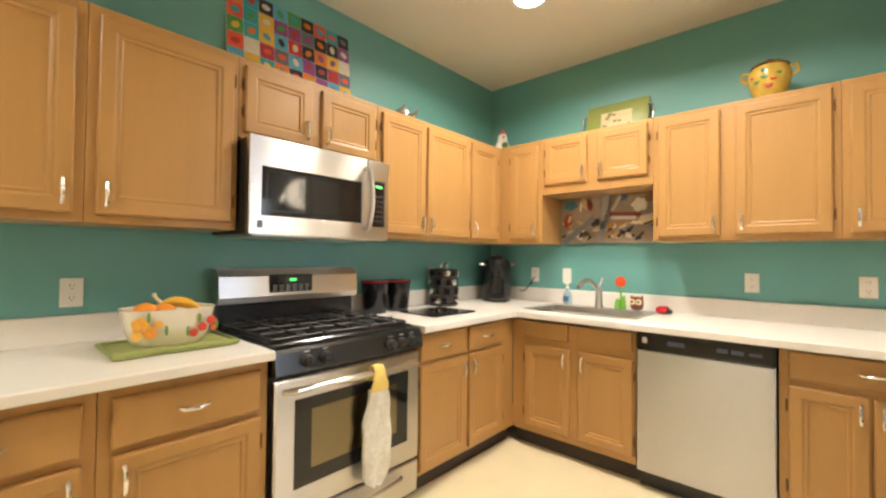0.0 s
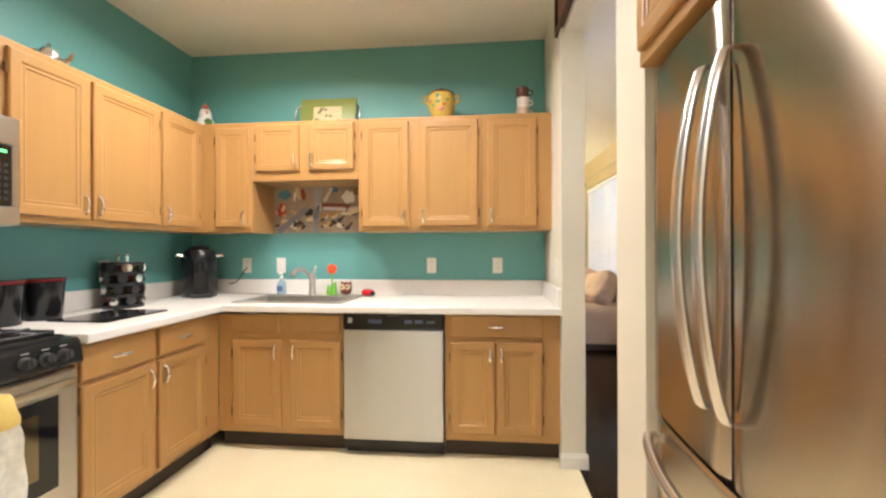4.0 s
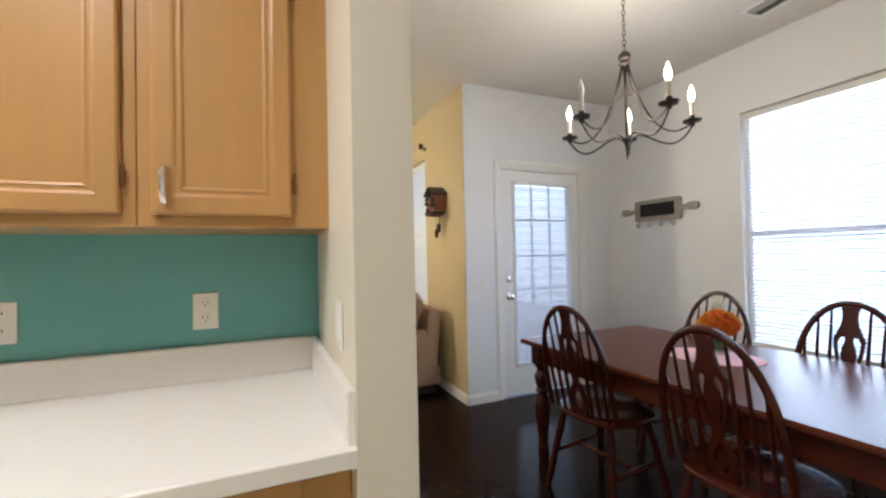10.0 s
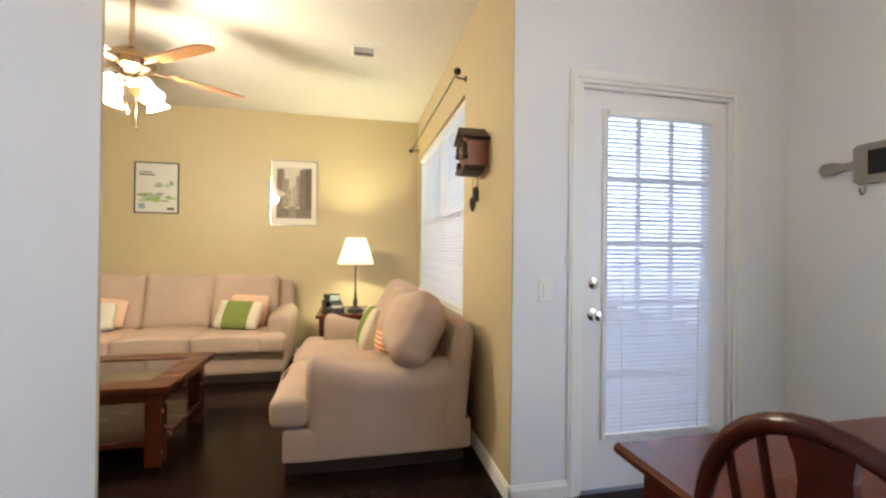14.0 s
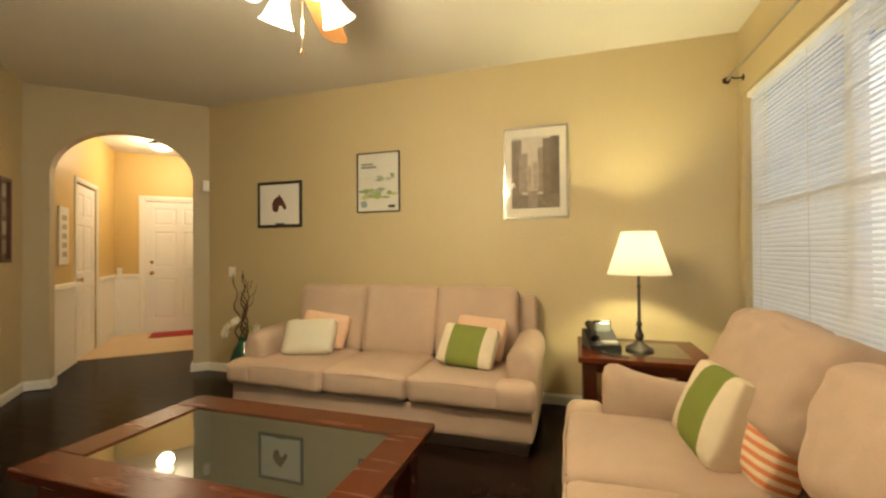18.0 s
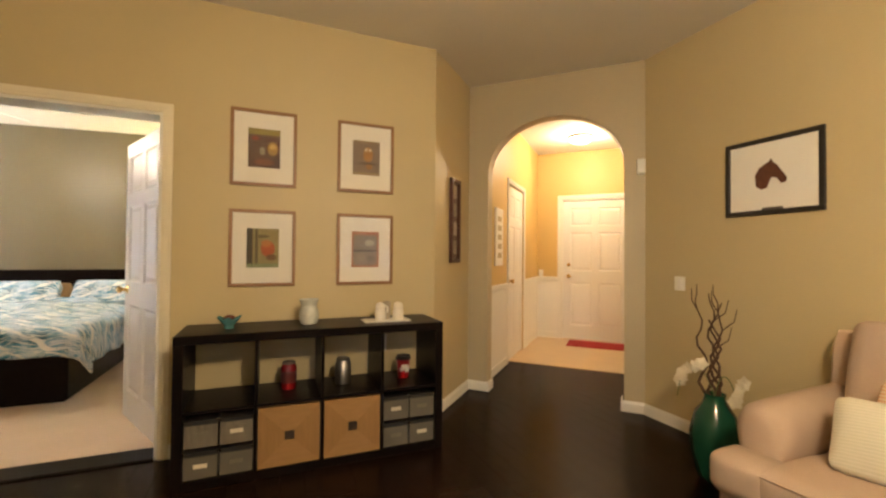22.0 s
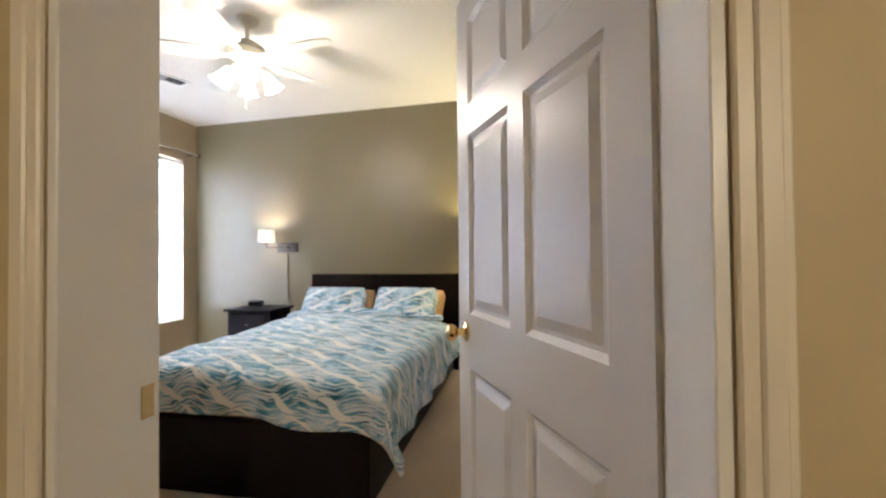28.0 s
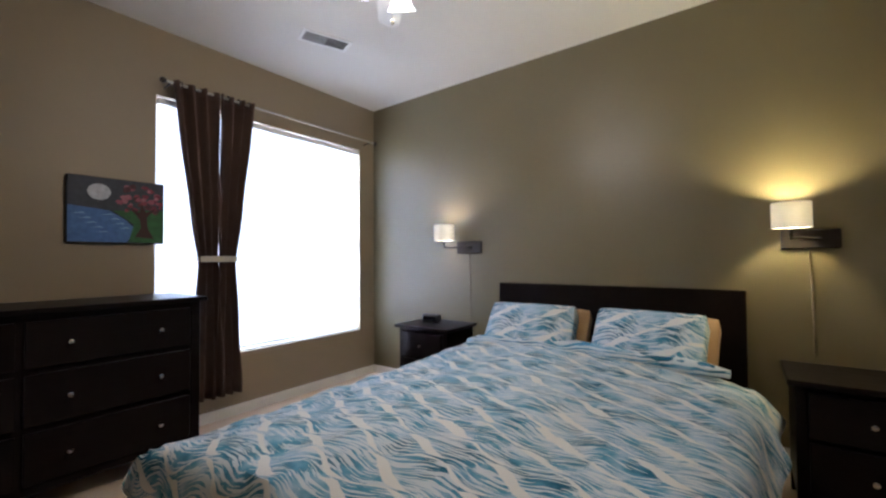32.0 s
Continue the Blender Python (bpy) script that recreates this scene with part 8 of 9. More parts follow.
def ceiling_fan(name, place, turn, blade_m, body_m, drop, label, bells):
    u = thing(name, place, turn, label, "ceiling fan")
    z0 = -drop
    bm = B()
    lathe(bm, [(0, 0), (0.075, 0), (0.07, -0.03), (0.03, -0.06), (0.014, -0.07), (0.014, z0 + 0.09), (0.03, z0 + 0.08), (0, z0 + 0.08)], seg=20)
    part("downrod", bm, body_m, u, smooth=True)
    bm = B()
    lathe(bm, [(0, z0 + 0.09), (0.06, z0 + 0.085), (0.11, z0 + 0.05), (0.125, z0 + 0.01), (0.11, z0 - 0.03), (0.07, z0 - 0.05), (0.05, z0 - 0.07), (0.055, z0 - 0.10), (0.03, z0 - 0.13), (0, z0 - 0.14)], seg=24)
    part("motor", bm, body_m, u, smooth=True)
    for k in range(5):
        am = Matrix.Rotation(2 * math.pi * k / 5, 4, "Z")
        bm = B()
        pts = [(0.20, -0.055), (0.30, -0.062), (0.50, -0.068), (0.62, -0.064), (0.655, -0.04), (0.665, 0.0), (0.655, 0.04), (0.62, 0.064), (0.50, 0.068), (0.30, 0.062), (0.20, 0.055)]
        tm = am @ pose(0, 0, z0 - 0.015) @ pose(0, 0, 0, 12)
        ring_mesh(bm, [[tm @ Vector((x, y, z)) for x, y in pts] for z in (-0.004, 0.004)])
        bl_ = part("blade", bm, blade_m, u)
        bm = B()
        box(bm, 0.10, 0.24, -0.018, 0.018, -0.010, -0.004, 0.002, tm)
        part("blade_iron", bm, body_m, bl_)
    for k in range(bells):
        am = Matrix.Rotation(2 * math.pi * k / bells + 0.4, 4, "Z")
        bm = B()
        tube(bm, [(0.03, 0, z0 - 0.10), (0.08, 0, z0 - 0.09), (0.11, 0, z0 - 0.115)], 0.009, 8, am)
        arm = part("light_arm", bm, body_m, u, smooth=True)
        sm_ = am @ pose(0.11, 0, z0 - 0.11, 0, -30, 0)
        bm = B()
        ring_mesh(bm, [[sm_ @ Vector((r * math.cos(a), r * math.sin(a), z)) for a in [2 * math.pi * q / 20 for q in range(20)]] for r, z in ((0.02, 0.0), (0.028, -0.02), (0.036, -0.06), (0.05, -0.10), (0.066, -0.125), (0.063, -0.125), (0.047, -0.10), (0.033, -0.06), (0.022, -0.01))], cap=False)
        part("glass_shade", bm, fan_glass, arm, "frosted bell shade, lit", True)
    bm = B()
    for dx in (-0.02, 0.025):
        tube(bm, [(dx, 0, z0 - 0.13), (dx, 0, z0 - 0.32 - dx * 2)], 0.0015, 5)
        lathe(bm, [(0, 0.012), (0.007, 0.008), (0.009, -0.004), (0.004, -0.014), (0, -0.015)], dx, 0, z0 - 0.33 - dx * 2, 8)
    part("pull_chain", bm, body_m, u, smooth=True)
    return u


fan_glass = glow("lit_frosted_glass", (1.0, 0.87, 0.64), 7)
oak_blade = mat("oak_fan_blade", (0.36, 0.17, 0.055), 0.35, vary=0.15, scale=5, fine=0.1, bscale=40, stretch=(1, 6, 1))
nickel = mat("antique_nickel", (0.42, 0.30, 0.18), 0.25, 1.0, vary=0.1)
ceiling_fan("ceiling_fan", (0.0, 5.80, H), 37, oak_blade, nickel, 0.465, "oak-bladed ceiling fan with four lit bell shades", 4)
lamp("living_fan_lamp", (0.0, 5.80, 2.05), 150, (1.0, 0.81, 0.49), 0.10)

# ---- entry hall ----
fd = thing("door_4", (0, 0, 0), 0, "white six-panel front door with brass lock", "door")
fd["kind"] = "structure"
fd.matrix_world = FM @ pose(0.46, FV, 0)
casing(fd, 0.94, 2.07, 0.06)
jamb(fd, 0.94, 2.07, 0.12)
lf = six_panel(fd, 0.90, 2.03, 0.02, m=pose(0.02, 0, 0.012))
knob(lf, 0.10, 0.02, 0.93)
bm = B()
lathe(bm, [(0, 0), (0.028, 0), (0.026, 0.012), (0.01, 0.016), (0, 0.018)], 0, 0, 0, 16, pose(0.10, 0.02, 1.10, 90))
part("deadbolt", bm, brass, lf, smooth=True)
d5 = thing("door_5", (0, 0, 0), 0, "white closet door in the entry hall", "door")
d5["kind"] = "structure"
d5.matrix_world = FM @ pose(0.10, 1.05, 0, 0, 0, 90)
casing(d5, 0.78, 2.06, 0.055)
lf = six_panel(d5, 0.76, 2.03, 0.012, m=pose(0.01, 0, 0.012))
knob(lf, 0.07, 0.012, 0.93)


def in_foyer(name, boxes, material, label, category, c=0.003):
    bm = B()
    for b in boxes:
        box(bm, *b, c, FM)
    return tagged(part(name, bm, material), label, category, kind="structure")


in_foyer("wainscot", [(0.1, 0.106, 0.13, 0.99, 0.09, 0.86), (0.1, 0.106, 1.89, FV, 0.09, 0.86), (0.1, 0.40, FV - 0.006, FV, 0.09, 0.86), (1.46, 1.51, FV - 0.006, FV, 0.09, 0.86), (1.504, 1.51, 0.13, FV - 0.006, 0.09, 0.86)], trim_m, "white painted wainscot in the entry hall", "wainscot", 0)
in_foyer("chair_rail", [(0.1, 0.128, 0.13, 0.99, 0.86, 0.92), (0.1, 0.128, 1.89, FV, 0.86, 0.92), (0.128, 0.40, FV - 0.028, FV, 0.86, 0.92), (1.46, 1.482, FV - 0.028, FV, 0.86, 0.92), (1.482, 1.51, 0.13, FV, 0.86, 0.92)], trim_m, "white chair rail", "trim", 0.008)
in_foyer("baseboard", [(0.1, 0.116, 0.13, 0.99, 0.004, 0.09), (0.1, 0.116, 1.89, FV, 0.004, 0.09), (0.116, 0.40, FV - 0.016, FV, 0.004, 0.09), (1.494, 1.51, 0.13, FV, 0.004, 0.09)], trim_m, "white baseboard in the entry hall", "baseboard")
rug = thing("door_mat", (0, 0, 0), 0, "red door mat before the front door", "mat")
rug.matrix_world = FM @ pose(0.98, FV - 0.32, 0.0045)
bm = B()
cushion(bm, 0.78, 0.42, 0.012, 0.005, 8, m=Matrix.Translation((0, 0, 0.006)))
part("mat", bm, mat("red_mat", (0.32, 0.012, 0.015), 0.95, vary=0.1, scale=15, bump=0.004, bscale=200), rug, smooth=True)
cl_ = thing("flush_ceiling_light", (0, 0, 0), 0, "round flush ceiling light, lit", "ceiling light")
cl_.matrix_world = FM @ pose(0.80, 2.0, H)
bm = B()
lathe(bm, [(0, -0.001), (0.15, -0.001), (0.155, -0.025), (0.14, -0.03), (0, -0.03)], seg=28)
part("pan", bm, bronze, cl_, smooth=True)
bm = B()
lathe(bm, [(0.145, -0.03), (0.13, -0.06), (0.08, -0.085), (0.0, -0.095)], seg=28)
part("glass_bowl", bm, glow("foyer_glass", (1.0, 0.84, 0.55), 6), cl_, smooth=True)
pp = thing("foyer_picture", (0, 0, 0), 0, "white framed picture in the entry hall", "picture")
pp.matrix_world = FM @ pose(0.101, 0.62, 1.42, 0, 0, 90)
shape("frame", pp, trim_m, (-0.13, 0.13, -0.02, -0.001, -0.30, 0.30), c=0.004)
for k in range(5):
    shape("print", pp, paint("b5a98a", 0.6), (-0.07, 0.07, -0.0215, -0.019, -0.22 + 0.095 * k, -0.165 + 0.095 * k), c=0)
sb = thing("switch_box", (0, 0, 0), 0, "small white box on the chair rail", "box")
sb.matrix_world = FM @ pose(0.16, FV - 0.015, 0.9205)
shape("box", sb, trim_m, (-0.03, 0.03, -0.012, 0.012, 0, 0.10), c=0.004)

# ---- bedroom ----
dkw = espresso
bed = thing("bed", (0, 0, 0), 0, "espresso platform bed with high headboard", "bed")
BX0, BX1, BY0, BY1 = -7.08, -4.63, 2.20, 3.80
bm = B()
box(bm, -0.03, 0.0, BY0 - 0.02, BY1 + 0.06, 0.0, 1.0, 0.006, Matrix.Translation((-7.07, 0, 0)) @ pose(0, 0, 0, 0, -4))
part("headboard", bm, dkw, bed)
shape("side_rail", bed, dkw, (BX0 + 0.02, BX1, BY0, BY0 + 0.035, 0.02, 0.38), c=0.004)
shape("side_rail", bed, dkw, (BX0 + 0.02, BX1, BY1 - 0.035, BY1, 0.02, 0.38), c=0.004)
shape("footboard", bed, dkw, (BX1 - 0.035, BX1 + 0.002, BY0 + 0.02, BY1 - 0.02, 0.008, 0.385), c=0.004)
shape("slat_base", bed, base_hole_dark, (BX0 + 0.05, BX1 - 0.04, BY0 + 0.036, BY1 - 0.036, 0.20, 0.26), c=0)
mt = thing("mattress", (0, 0, 0), 0, "white mattress on the bed", "mattress")
bm = B()
cushion(bm, 2.34, 1.50, 0.24, 0.05, 8, m=Matrix.Translation(((BX0 + BX1) / 2 + 0.01, (BY0 + BY1) / 2, 0.385)))
part("body", bm, paint("a5917a", 0.9), mt, smooth=True)


def wave_cloth(name, source, size):
    """Duvet print: blue bundles of fine lines between broken white ribbons."""
    m = bpy.data.materials.new(name)
    m.use_nodes = True
    n, l = m.node_tree.nodes, m.node_tree.links
    b = n["Principled BSDF"]
    b.inputs["Roughness"].default_value = 0.9
    b.inputs["Specular IOR Level"].default_value = 0.15
    tc = n.new("ShaderNodeTexCoord")
    mp = n.new("ShaderNodeMapping")
    mp.inputs["Scale"].default_value = (size, size, size)
    if source == "Object":
        mp.inputs["Rotation"].default_value = (radians(-90), 0, 0)
    l.new(tc.outputs[source], mp.inputs["Vector"])
    sep = n.new("ShaderNodeSeparateXYZ")
    l.new(mp.outputs[0], sep.inputs[0])

    def math_(op, a, b_=None, c=None):
        q = n.new("ShaderNodeMath")
        q.operation = op
        for i, v in enumerate((a, b_, c)):
            if v is None:
                continue
            if isinstance(v, (int, float)):
                q.inputs[i].default_value = v
            else:
                l.new(v, q.inputs[i])
        return q.outputs[0]

    def noise_(scale, detail=2):
        q = n.new("ShaderNodeTexNoise")
        q.inputs["Scale"].default_value, q.inputs["Detail"].default_value = scale, detail
        l.new(mp.outputs[0], q.inputs["Vector"])
        return q.outputs[0]

    def mixc(f, a, b_):
        q = n.new("ShaderNodeMix")
        q.data_type = "RGBA"
        l.new(f, q.inputs[0])
        for i, v in ((6, a), (7, b_)):
            if isinstance(v, tuple):
                q.inputs[i].default_value = (*v, 1)
            else:
                l.new(v, q.inputs[i])
        return q.outputs[2]
    warp = noise_(4.0)
    y = math_("MULTIPLY", math_("MULTIPLY_ADD", warp, 0.14, sep.outputs[0]), 21.5)
    v = math_("DIVIDE", math_("MULTIPLY_ADD", noise_(6.0), 0.05, sep.outputs[1]), 0.083)
    # two families of curves in step and out of step enclose eye shapes
    bend = math_("MULTIPLY", math_("COSINE", y), 0.37)
    slope = math_("MULTIPLY", math_("SINE", y), 0.5)
    even = math_("ABSOLUTE", math_("SUBTRACT", math_("FLOORED_MODULO", math_("ADD", math_("SUBTRACT", v, bend), 1.0), 2.0), 1.0))
    odd = math_("ABSOLUTE", math_("SUBTRACT", math_("FLOORED_MODULO", math_("ADD", v, bend), 2.0), 1.0))
    width = math_("MULTIPLY_ADD", noise_(14.0), 0.32, -0.07)
    ribbon = math_("MAXIMUM", math_("LESS_THAN", even, math_("SUBTRACT", width, math_("MULTIPLY", slope, 0.34))), math_("LESS_THAN", odd, math_("MULTIPLY_ADD", slope, 0.10, math_("MULTIPLY", width, 0.7))))
    # brushed hatching that fans along the rows
    fan = math_("ADD", math_("MULTIPLY", v, 9.5), math_("ADD", math_("MULTIPLY", math_("SINE", math_("ADD", y, 0.8)), 2.4), math_("MULTIPLY", noise_(7.0), 3.0)))
    cmb = n.new("ShaderNodeCombineXYZ")
    l.new(math_("MULTIPLY", y, 0.42), cmb.inputs[0])
    l.new(math_("ADD", fan, math_("MULTIPLY", y, 0.6)), cmb.inputs[1])
    hatch = n.new("ShaderNodeTexNoise")
    hatch.inputs["Scale"].default_value, hatch.inputs["Detail"].default_value = 1.0, 1.5
    l.new(cmb.outputs[0], hatch.inputs["Vector"])
    lines = math_("MULTIPLY", math_("GREATER_THAN", hatch.outputs[0], math_("MULTIPLY_ADD", noise_(5.0), 0.30, 0.355)), 0.9)
    ramp = n.new("ShaderNodeValToRGB")
    e = ramp.color_ramp.elements
    e[0].position, e[0].color = 0.36, (0.02, 0.115, 0.19, 1)
    e[1].position, e[1].color = 0.66, (0.44, 0.58, 0.68, 1)
    k = ramp.color_ramp.elements.new(0.5)
    k.color = (0.11, 0.31, 0.46, 1)
    l.new(noise_(8.0, 4), ramp.inputs[0])
    col = mixc(lines, ramp.outputs[0], (0.72, 0.75, 0.76))
    col = mixc(ribbon, col, (0.80, 0.79, 0.75))
    l.new(col, b.inputs["Base Color"])
    wv = n.new("ShaderNodeTexNoise")
    wv.inputs["Scale"].default_value = 220
    l.new(tc.outputs["Object"], wv.inputs["Vector"])
    bp = n.new("ShaderNodeBump")
    bp.inputs["Strength"].default_value, bp.inputs["Distance"].default_value = 0.35, 0.001
    l.new(wv.outputs[0], bp.inputs["Height"])
    l.new(bp.outputs[0], b.inputs["Normal"])
    return m


wave_m = wave_cloth("wave_print_cloth", "UV", 1.0)
wave_p = wave_cloth("wave_print_pillowcase", "Object", 0.9)
dv = thing("duvet", (0, 0, 0), 0, "blue and white wave-print duvet hanging over the bed's edges", "duvet")
bm = B()
DXE, DYL, DYR, ROUND = -4.66, 2.25, 3.80, 0.075


def hang(d):
    """Sideways and downward shift of cloth that runs on past an edge."""
    if d <= 0:
        return 0.0, 0.0
    if d < ROUND * math.pi / 2:
        return ROUND * math.sin(d / ROUND), ROUND * (1 - math.cos(d / ROUND))
    return ROUND, ROUND + d - ROUND * math.pi / 2


na, nb = 62, 60
grid, prints = [], {}
for i in range(na + 1):
    a = i / na
    row = []
    for j in range(nb + 1):
        b_ = j / nb
        head = max(0.0, 1 - a * 2.2)
        right_drop = 0.34 - 0.14 * head
        left_drop = 0.20 + 0.04 * math.sin(a * 9)
        foot_drop = 0.225 + 0.035 * b_ + 0.17 * max(0.0, (b_ - 0.82) / 0.18) ** 1.5 + 0.012 * math.sin(b_ * 21)
        sx = -6.60 + (DXE + 6.60 + foot_drop) * a
        sy = DYL - left_drop + (DYR - DYL + left_drop + right_drop) * b_
        dx, dl, dr = sx - DXE, DYL - sy, sy - DYR
        hx, zx = hang(dx)
        hl, zl = hang(dl)
        hr, zr = hang(dr)
        x = min(sx, DXE) + hx
        y = max(DYL, min(sy, DYR)) - hl + hr
        zs = max(zl, zr)
        crown = math.sin(math.pi * min(1, max(0, (sy - DYL) / (DYR - DYL))))
        z = 0.585 + 0.045 * crown - max(zx, zs) + 0.25 * min(zx, zs)
        both = min(zx, zs)
        x += 0.16 * both
        y += 0.18 * both if dr > 0 else -0.02 * both
        if dr > 0:
            y += zr * (0.16 + 0.55 * head)
            y += 0.016 * math.sin(x * 15 + 2 * noise.noise(Vector((x * 2, 0, 1)))) * min(1, zr * 7)
        if dl > 0:
            y -= zl * 0.10
        if dx > 0:
            x += 0.016 * math.sin(y * 13 + 3 * noise.noise(Vector((y * 2, 1, 0)))) * min(1, zx * 7) + 0.10 * zx
        top = 1.0 if max(zx, zs) < 0.03 else 0.35
        z += top * (noise.noise(Vector((x * 1.6, y * 1.6, 1.7))) * 0.04 + noise.noise(Vector((x * 5, y * 4, 0.3))) * 0.02 + noise.noise(Vector((x * 11, y * 9, 2.3))) * 0.008)
        v = bm.verts.new((x, y, z))
        prints[v] = (sy, sx)
        row.append(v)
    grid.append(row)
uv = bm.loops.layers.uv.new("print")
for i in range(na):
    for j in range(nb):
        f = bm.faces.new((grid[i][j], grid[i + 1][j], grid[i + 1][j + 1], grid[i][j + 1]))
        for lp_ in f.loops:
            lp_[uv].uv = prints[lp_.vert]
o = part("cover", bm, wave_m, dv, smooth=True)
sol = o.modifiers.new("thickness", "SOLIDIFY")
sol.thickness, sol.offset = 0.022, 1.0 if o.data.polygons[na * nb // 2].normal.z < 0 else -1.0
rl = B()
pts = [(-6.56 + 0.02 * math.sin(i * 1.3), 2.24 + 1.55 * i / 16, 0.608 + 0.035 * math.sin(math.pi * i / 16) + 0.01 * math.sin(i * 0.9)) for i in range(17)]
tube(rl, pts, [0.02] + [0.042 + 0.006 * math.sin(i * 2.1) for i in range(15)] + [0.02], 12)
part("turned_edge", rl, wave_p, dv, "folded-over duvet edge", True)
tan_p = mat("brown_sheet_cloth", (0.36, 0.22, 0.10), 0.9, vary=0.08, scale=10, bump=0.001, bscale=200)
for y, r in ((2.63, 5), (3.37, -5)):
    slipped_pillow("bed_pillow", (-6.88, y + 0.045, 0.635), (-38, 0, 90 + r), (0.62, 0.14, 0.44), tan_p, "brown pillow behind on the bed", "pillows on the bed")
    slipped_pillow("bed_pillow", (-6.73, y, 0.645), (-38, 0, 90 + r), (0.61, 0.17, 0.48), wave_p, "blue wave-print pillow on the bed", "pillows on the bed")


def knobs(parent, pts):
    for x, z in pts:
        bm = B()
        lathe(bm, [(0, 0), (0.008, 0), (0.006, 0.012), (0.014, 0.018), (0.012, 0.026), (0, 0.028)], 0, 0, 0, 10, pose(x, 0.0, z, 90))
        part("knob", bm, chrome, parent, "small metal knob", True)


def nightstand(place, turn, label):
    u = thing("nightstand", place, turn, label, "nightstand", "nightstands beside the bed")
    shape("top", u, dkw, (-0.275, 0.275, -0.02, 0.42, 0.625, 0.652), c=0.005)
    shape("body", u, dkw, (-0.245, 0.245, 0.018, 0.40, 0.12, 0.625), c=0.003)
    for x in (-0.245, 0.205):
        for y in (0.012, 0.36):
            shape("leg", u, dkw, (x, x + 0.04, y, y + 0.04, 0.006, 0.625), c=0.003)
    for z0, z1 in ((0.40, 0.60), (0.16, 0.38)):
        d = shape("drawer_front", u, dkw, (-0.20, 0.20, 0.0, 0.018, z0, z1), c=0.003)
        knobs(d, [(0, (z0 + z1) / 2)])
    return u


nightstand((-6.66, 1.72, 0), 90, "dark two-drawer nightstand by the window")
nightstand((-6.46, 4.275, 0), 90, "dark two-drawer nightstand by the closet")
ac = thing("alarm_clock", (-6.85, 1.66, 0.6525), 100, "small black alarm clock on the nightstand", "clock")
shape("case", ac, black_matt, (-0.08, 0.08, 0, 0.07, 0, 0.07), c=0.012)
shape("display", ac, black_glass, (-0.06, 0.06, -0.002, 0.01, 0.018, 0.055), c=0.002)
ds = thing("dresser", (-5.24, 1.16, 0), 180, "dark eight-drawer dresser under the painting", "dresser")
# drawers face the room
shape("top", ds, dkw, (-1.62, 0.012, -0.02, 0.50, 0.955, 0.982), c=0.005)
shape("body", ds, dkw, (-1.59, -0.02, 0.02, 0.49, 0.11, 0.955), c=0.003)
for x in (-1.59, -0.07):
    for y in (0.012, 0.44):
        shape("leg", ds, dkw, (x, x + 0.05, y, y + 0.05, 0.006, 0.955), c=0.003)
for x0, x1 in ((-1.53, -0.82), (-0.79, -0.08)):
    for z0, z1 in ((0.70, 0.92), (0.43, 0.67), (0.16, 0.40)):
        d = shape("drawer_front", ds, dkw, (x0, x1, 0.0, 0.02, z0, z1), c=0.003)
        knobs(d, [(x0 + 0.16, (z0 + z1) / 2), (x1 - 0.16, (z0 + z1) / 2)])
# landscape painting
lp = thing("landscape_painting", (-4.94, 0.651, 1.515), 180, "small canvas of a moonlit lake and pink tree", "painting")
shape("canvas", lp, paint("1d2430", 0.7, vary=0.3, scale=8), (-0.25, 0.25, -0.03, -0.001, -0.20, 0.20), c=0.003)
def flat_shape(name, pts, colour, k):
    bm = B()
    outline(bm, pts, 0.0012, Matrix.Translation((0, -0.0312 - 0.0004 * k, 0)))
    part(name, bm, paint(colour, 0.7, vary=0.45, scale=35), lp)
flat_shape("sky", [(-0.247, 0.0), (0.247, 0.0), (0.247, 0.197), (-0.247, 0.197)], "3a3c44", 0)
flat_shape("lake", [(-0.247, -0.197), (0.04, -0.197), (0.10, -0.12), (0.03, -0.05), (-0.05, 0.0), (-0.247, 0.02)], "4a6a9c", 1)
flat_shape("grass", [(0.05, -0.197), (0.247, -0.197), (0.247, 0.02), (-0.03, 0.0), (0.08, -0.08)], "2f5a30", 2)
flat_shape("moon", [(-0.10 + 0.058 * math.cos(a), 0.11 + 0.05 * math.sin(a)) for a in [2 * math.pi * i / 18 for i in range(18)]], "b9bcc0", 3)
flat_shape("tree_trunk", [(0.085, -0.16), (0.19, -0.17), (0.155, -0.10), (0.15, -0.03), (0.20, 0.03), (0.145, 0.0), (0.12, 0.06), (0.11, 0.0), (0.05, 0.03), (0.11, -0.04), (0.118, -0.10)], "3a1a16", 6)
rng = random.Random(2)
for k in range(44):
    a, q = rng.uniform(0, 2 * math.pi), math.sqrt(rng.random())
    ex, ez = 0.115 + 0.118 * q * math.cos(a), 0.065 + 0.105 * q * math.sin(a)
    w = rng.uniform(0.010, 0.024)
    flat_shape("tree_foliage", [(min(0.247, ex + w * math.cos(b) * (1 + 0.3 * math.sin(3 * b + k))), min(0.197, ez + w * 0.8 * math.sin(b))) for b in [2 * math.pi * i / 9 for i in range(9)]], ("7a3340", "8a4a58", "6a2a3a", "4a2a30", "96606a")[k % 5], 4 + 0.02 * k)
for k in range(9):
    wx, wz = -0.23 + 0.028 * k, -0.03 - 0.015 * (k % 5) * 1.8
    flat_shape("wave", [(wx, wz), (wx + 0.05, wz + 0.012), (wx + 0.07, wz), (wx + 0.05, wz + 0.004)], "7d9cc4", 4 + 0.02 * k)

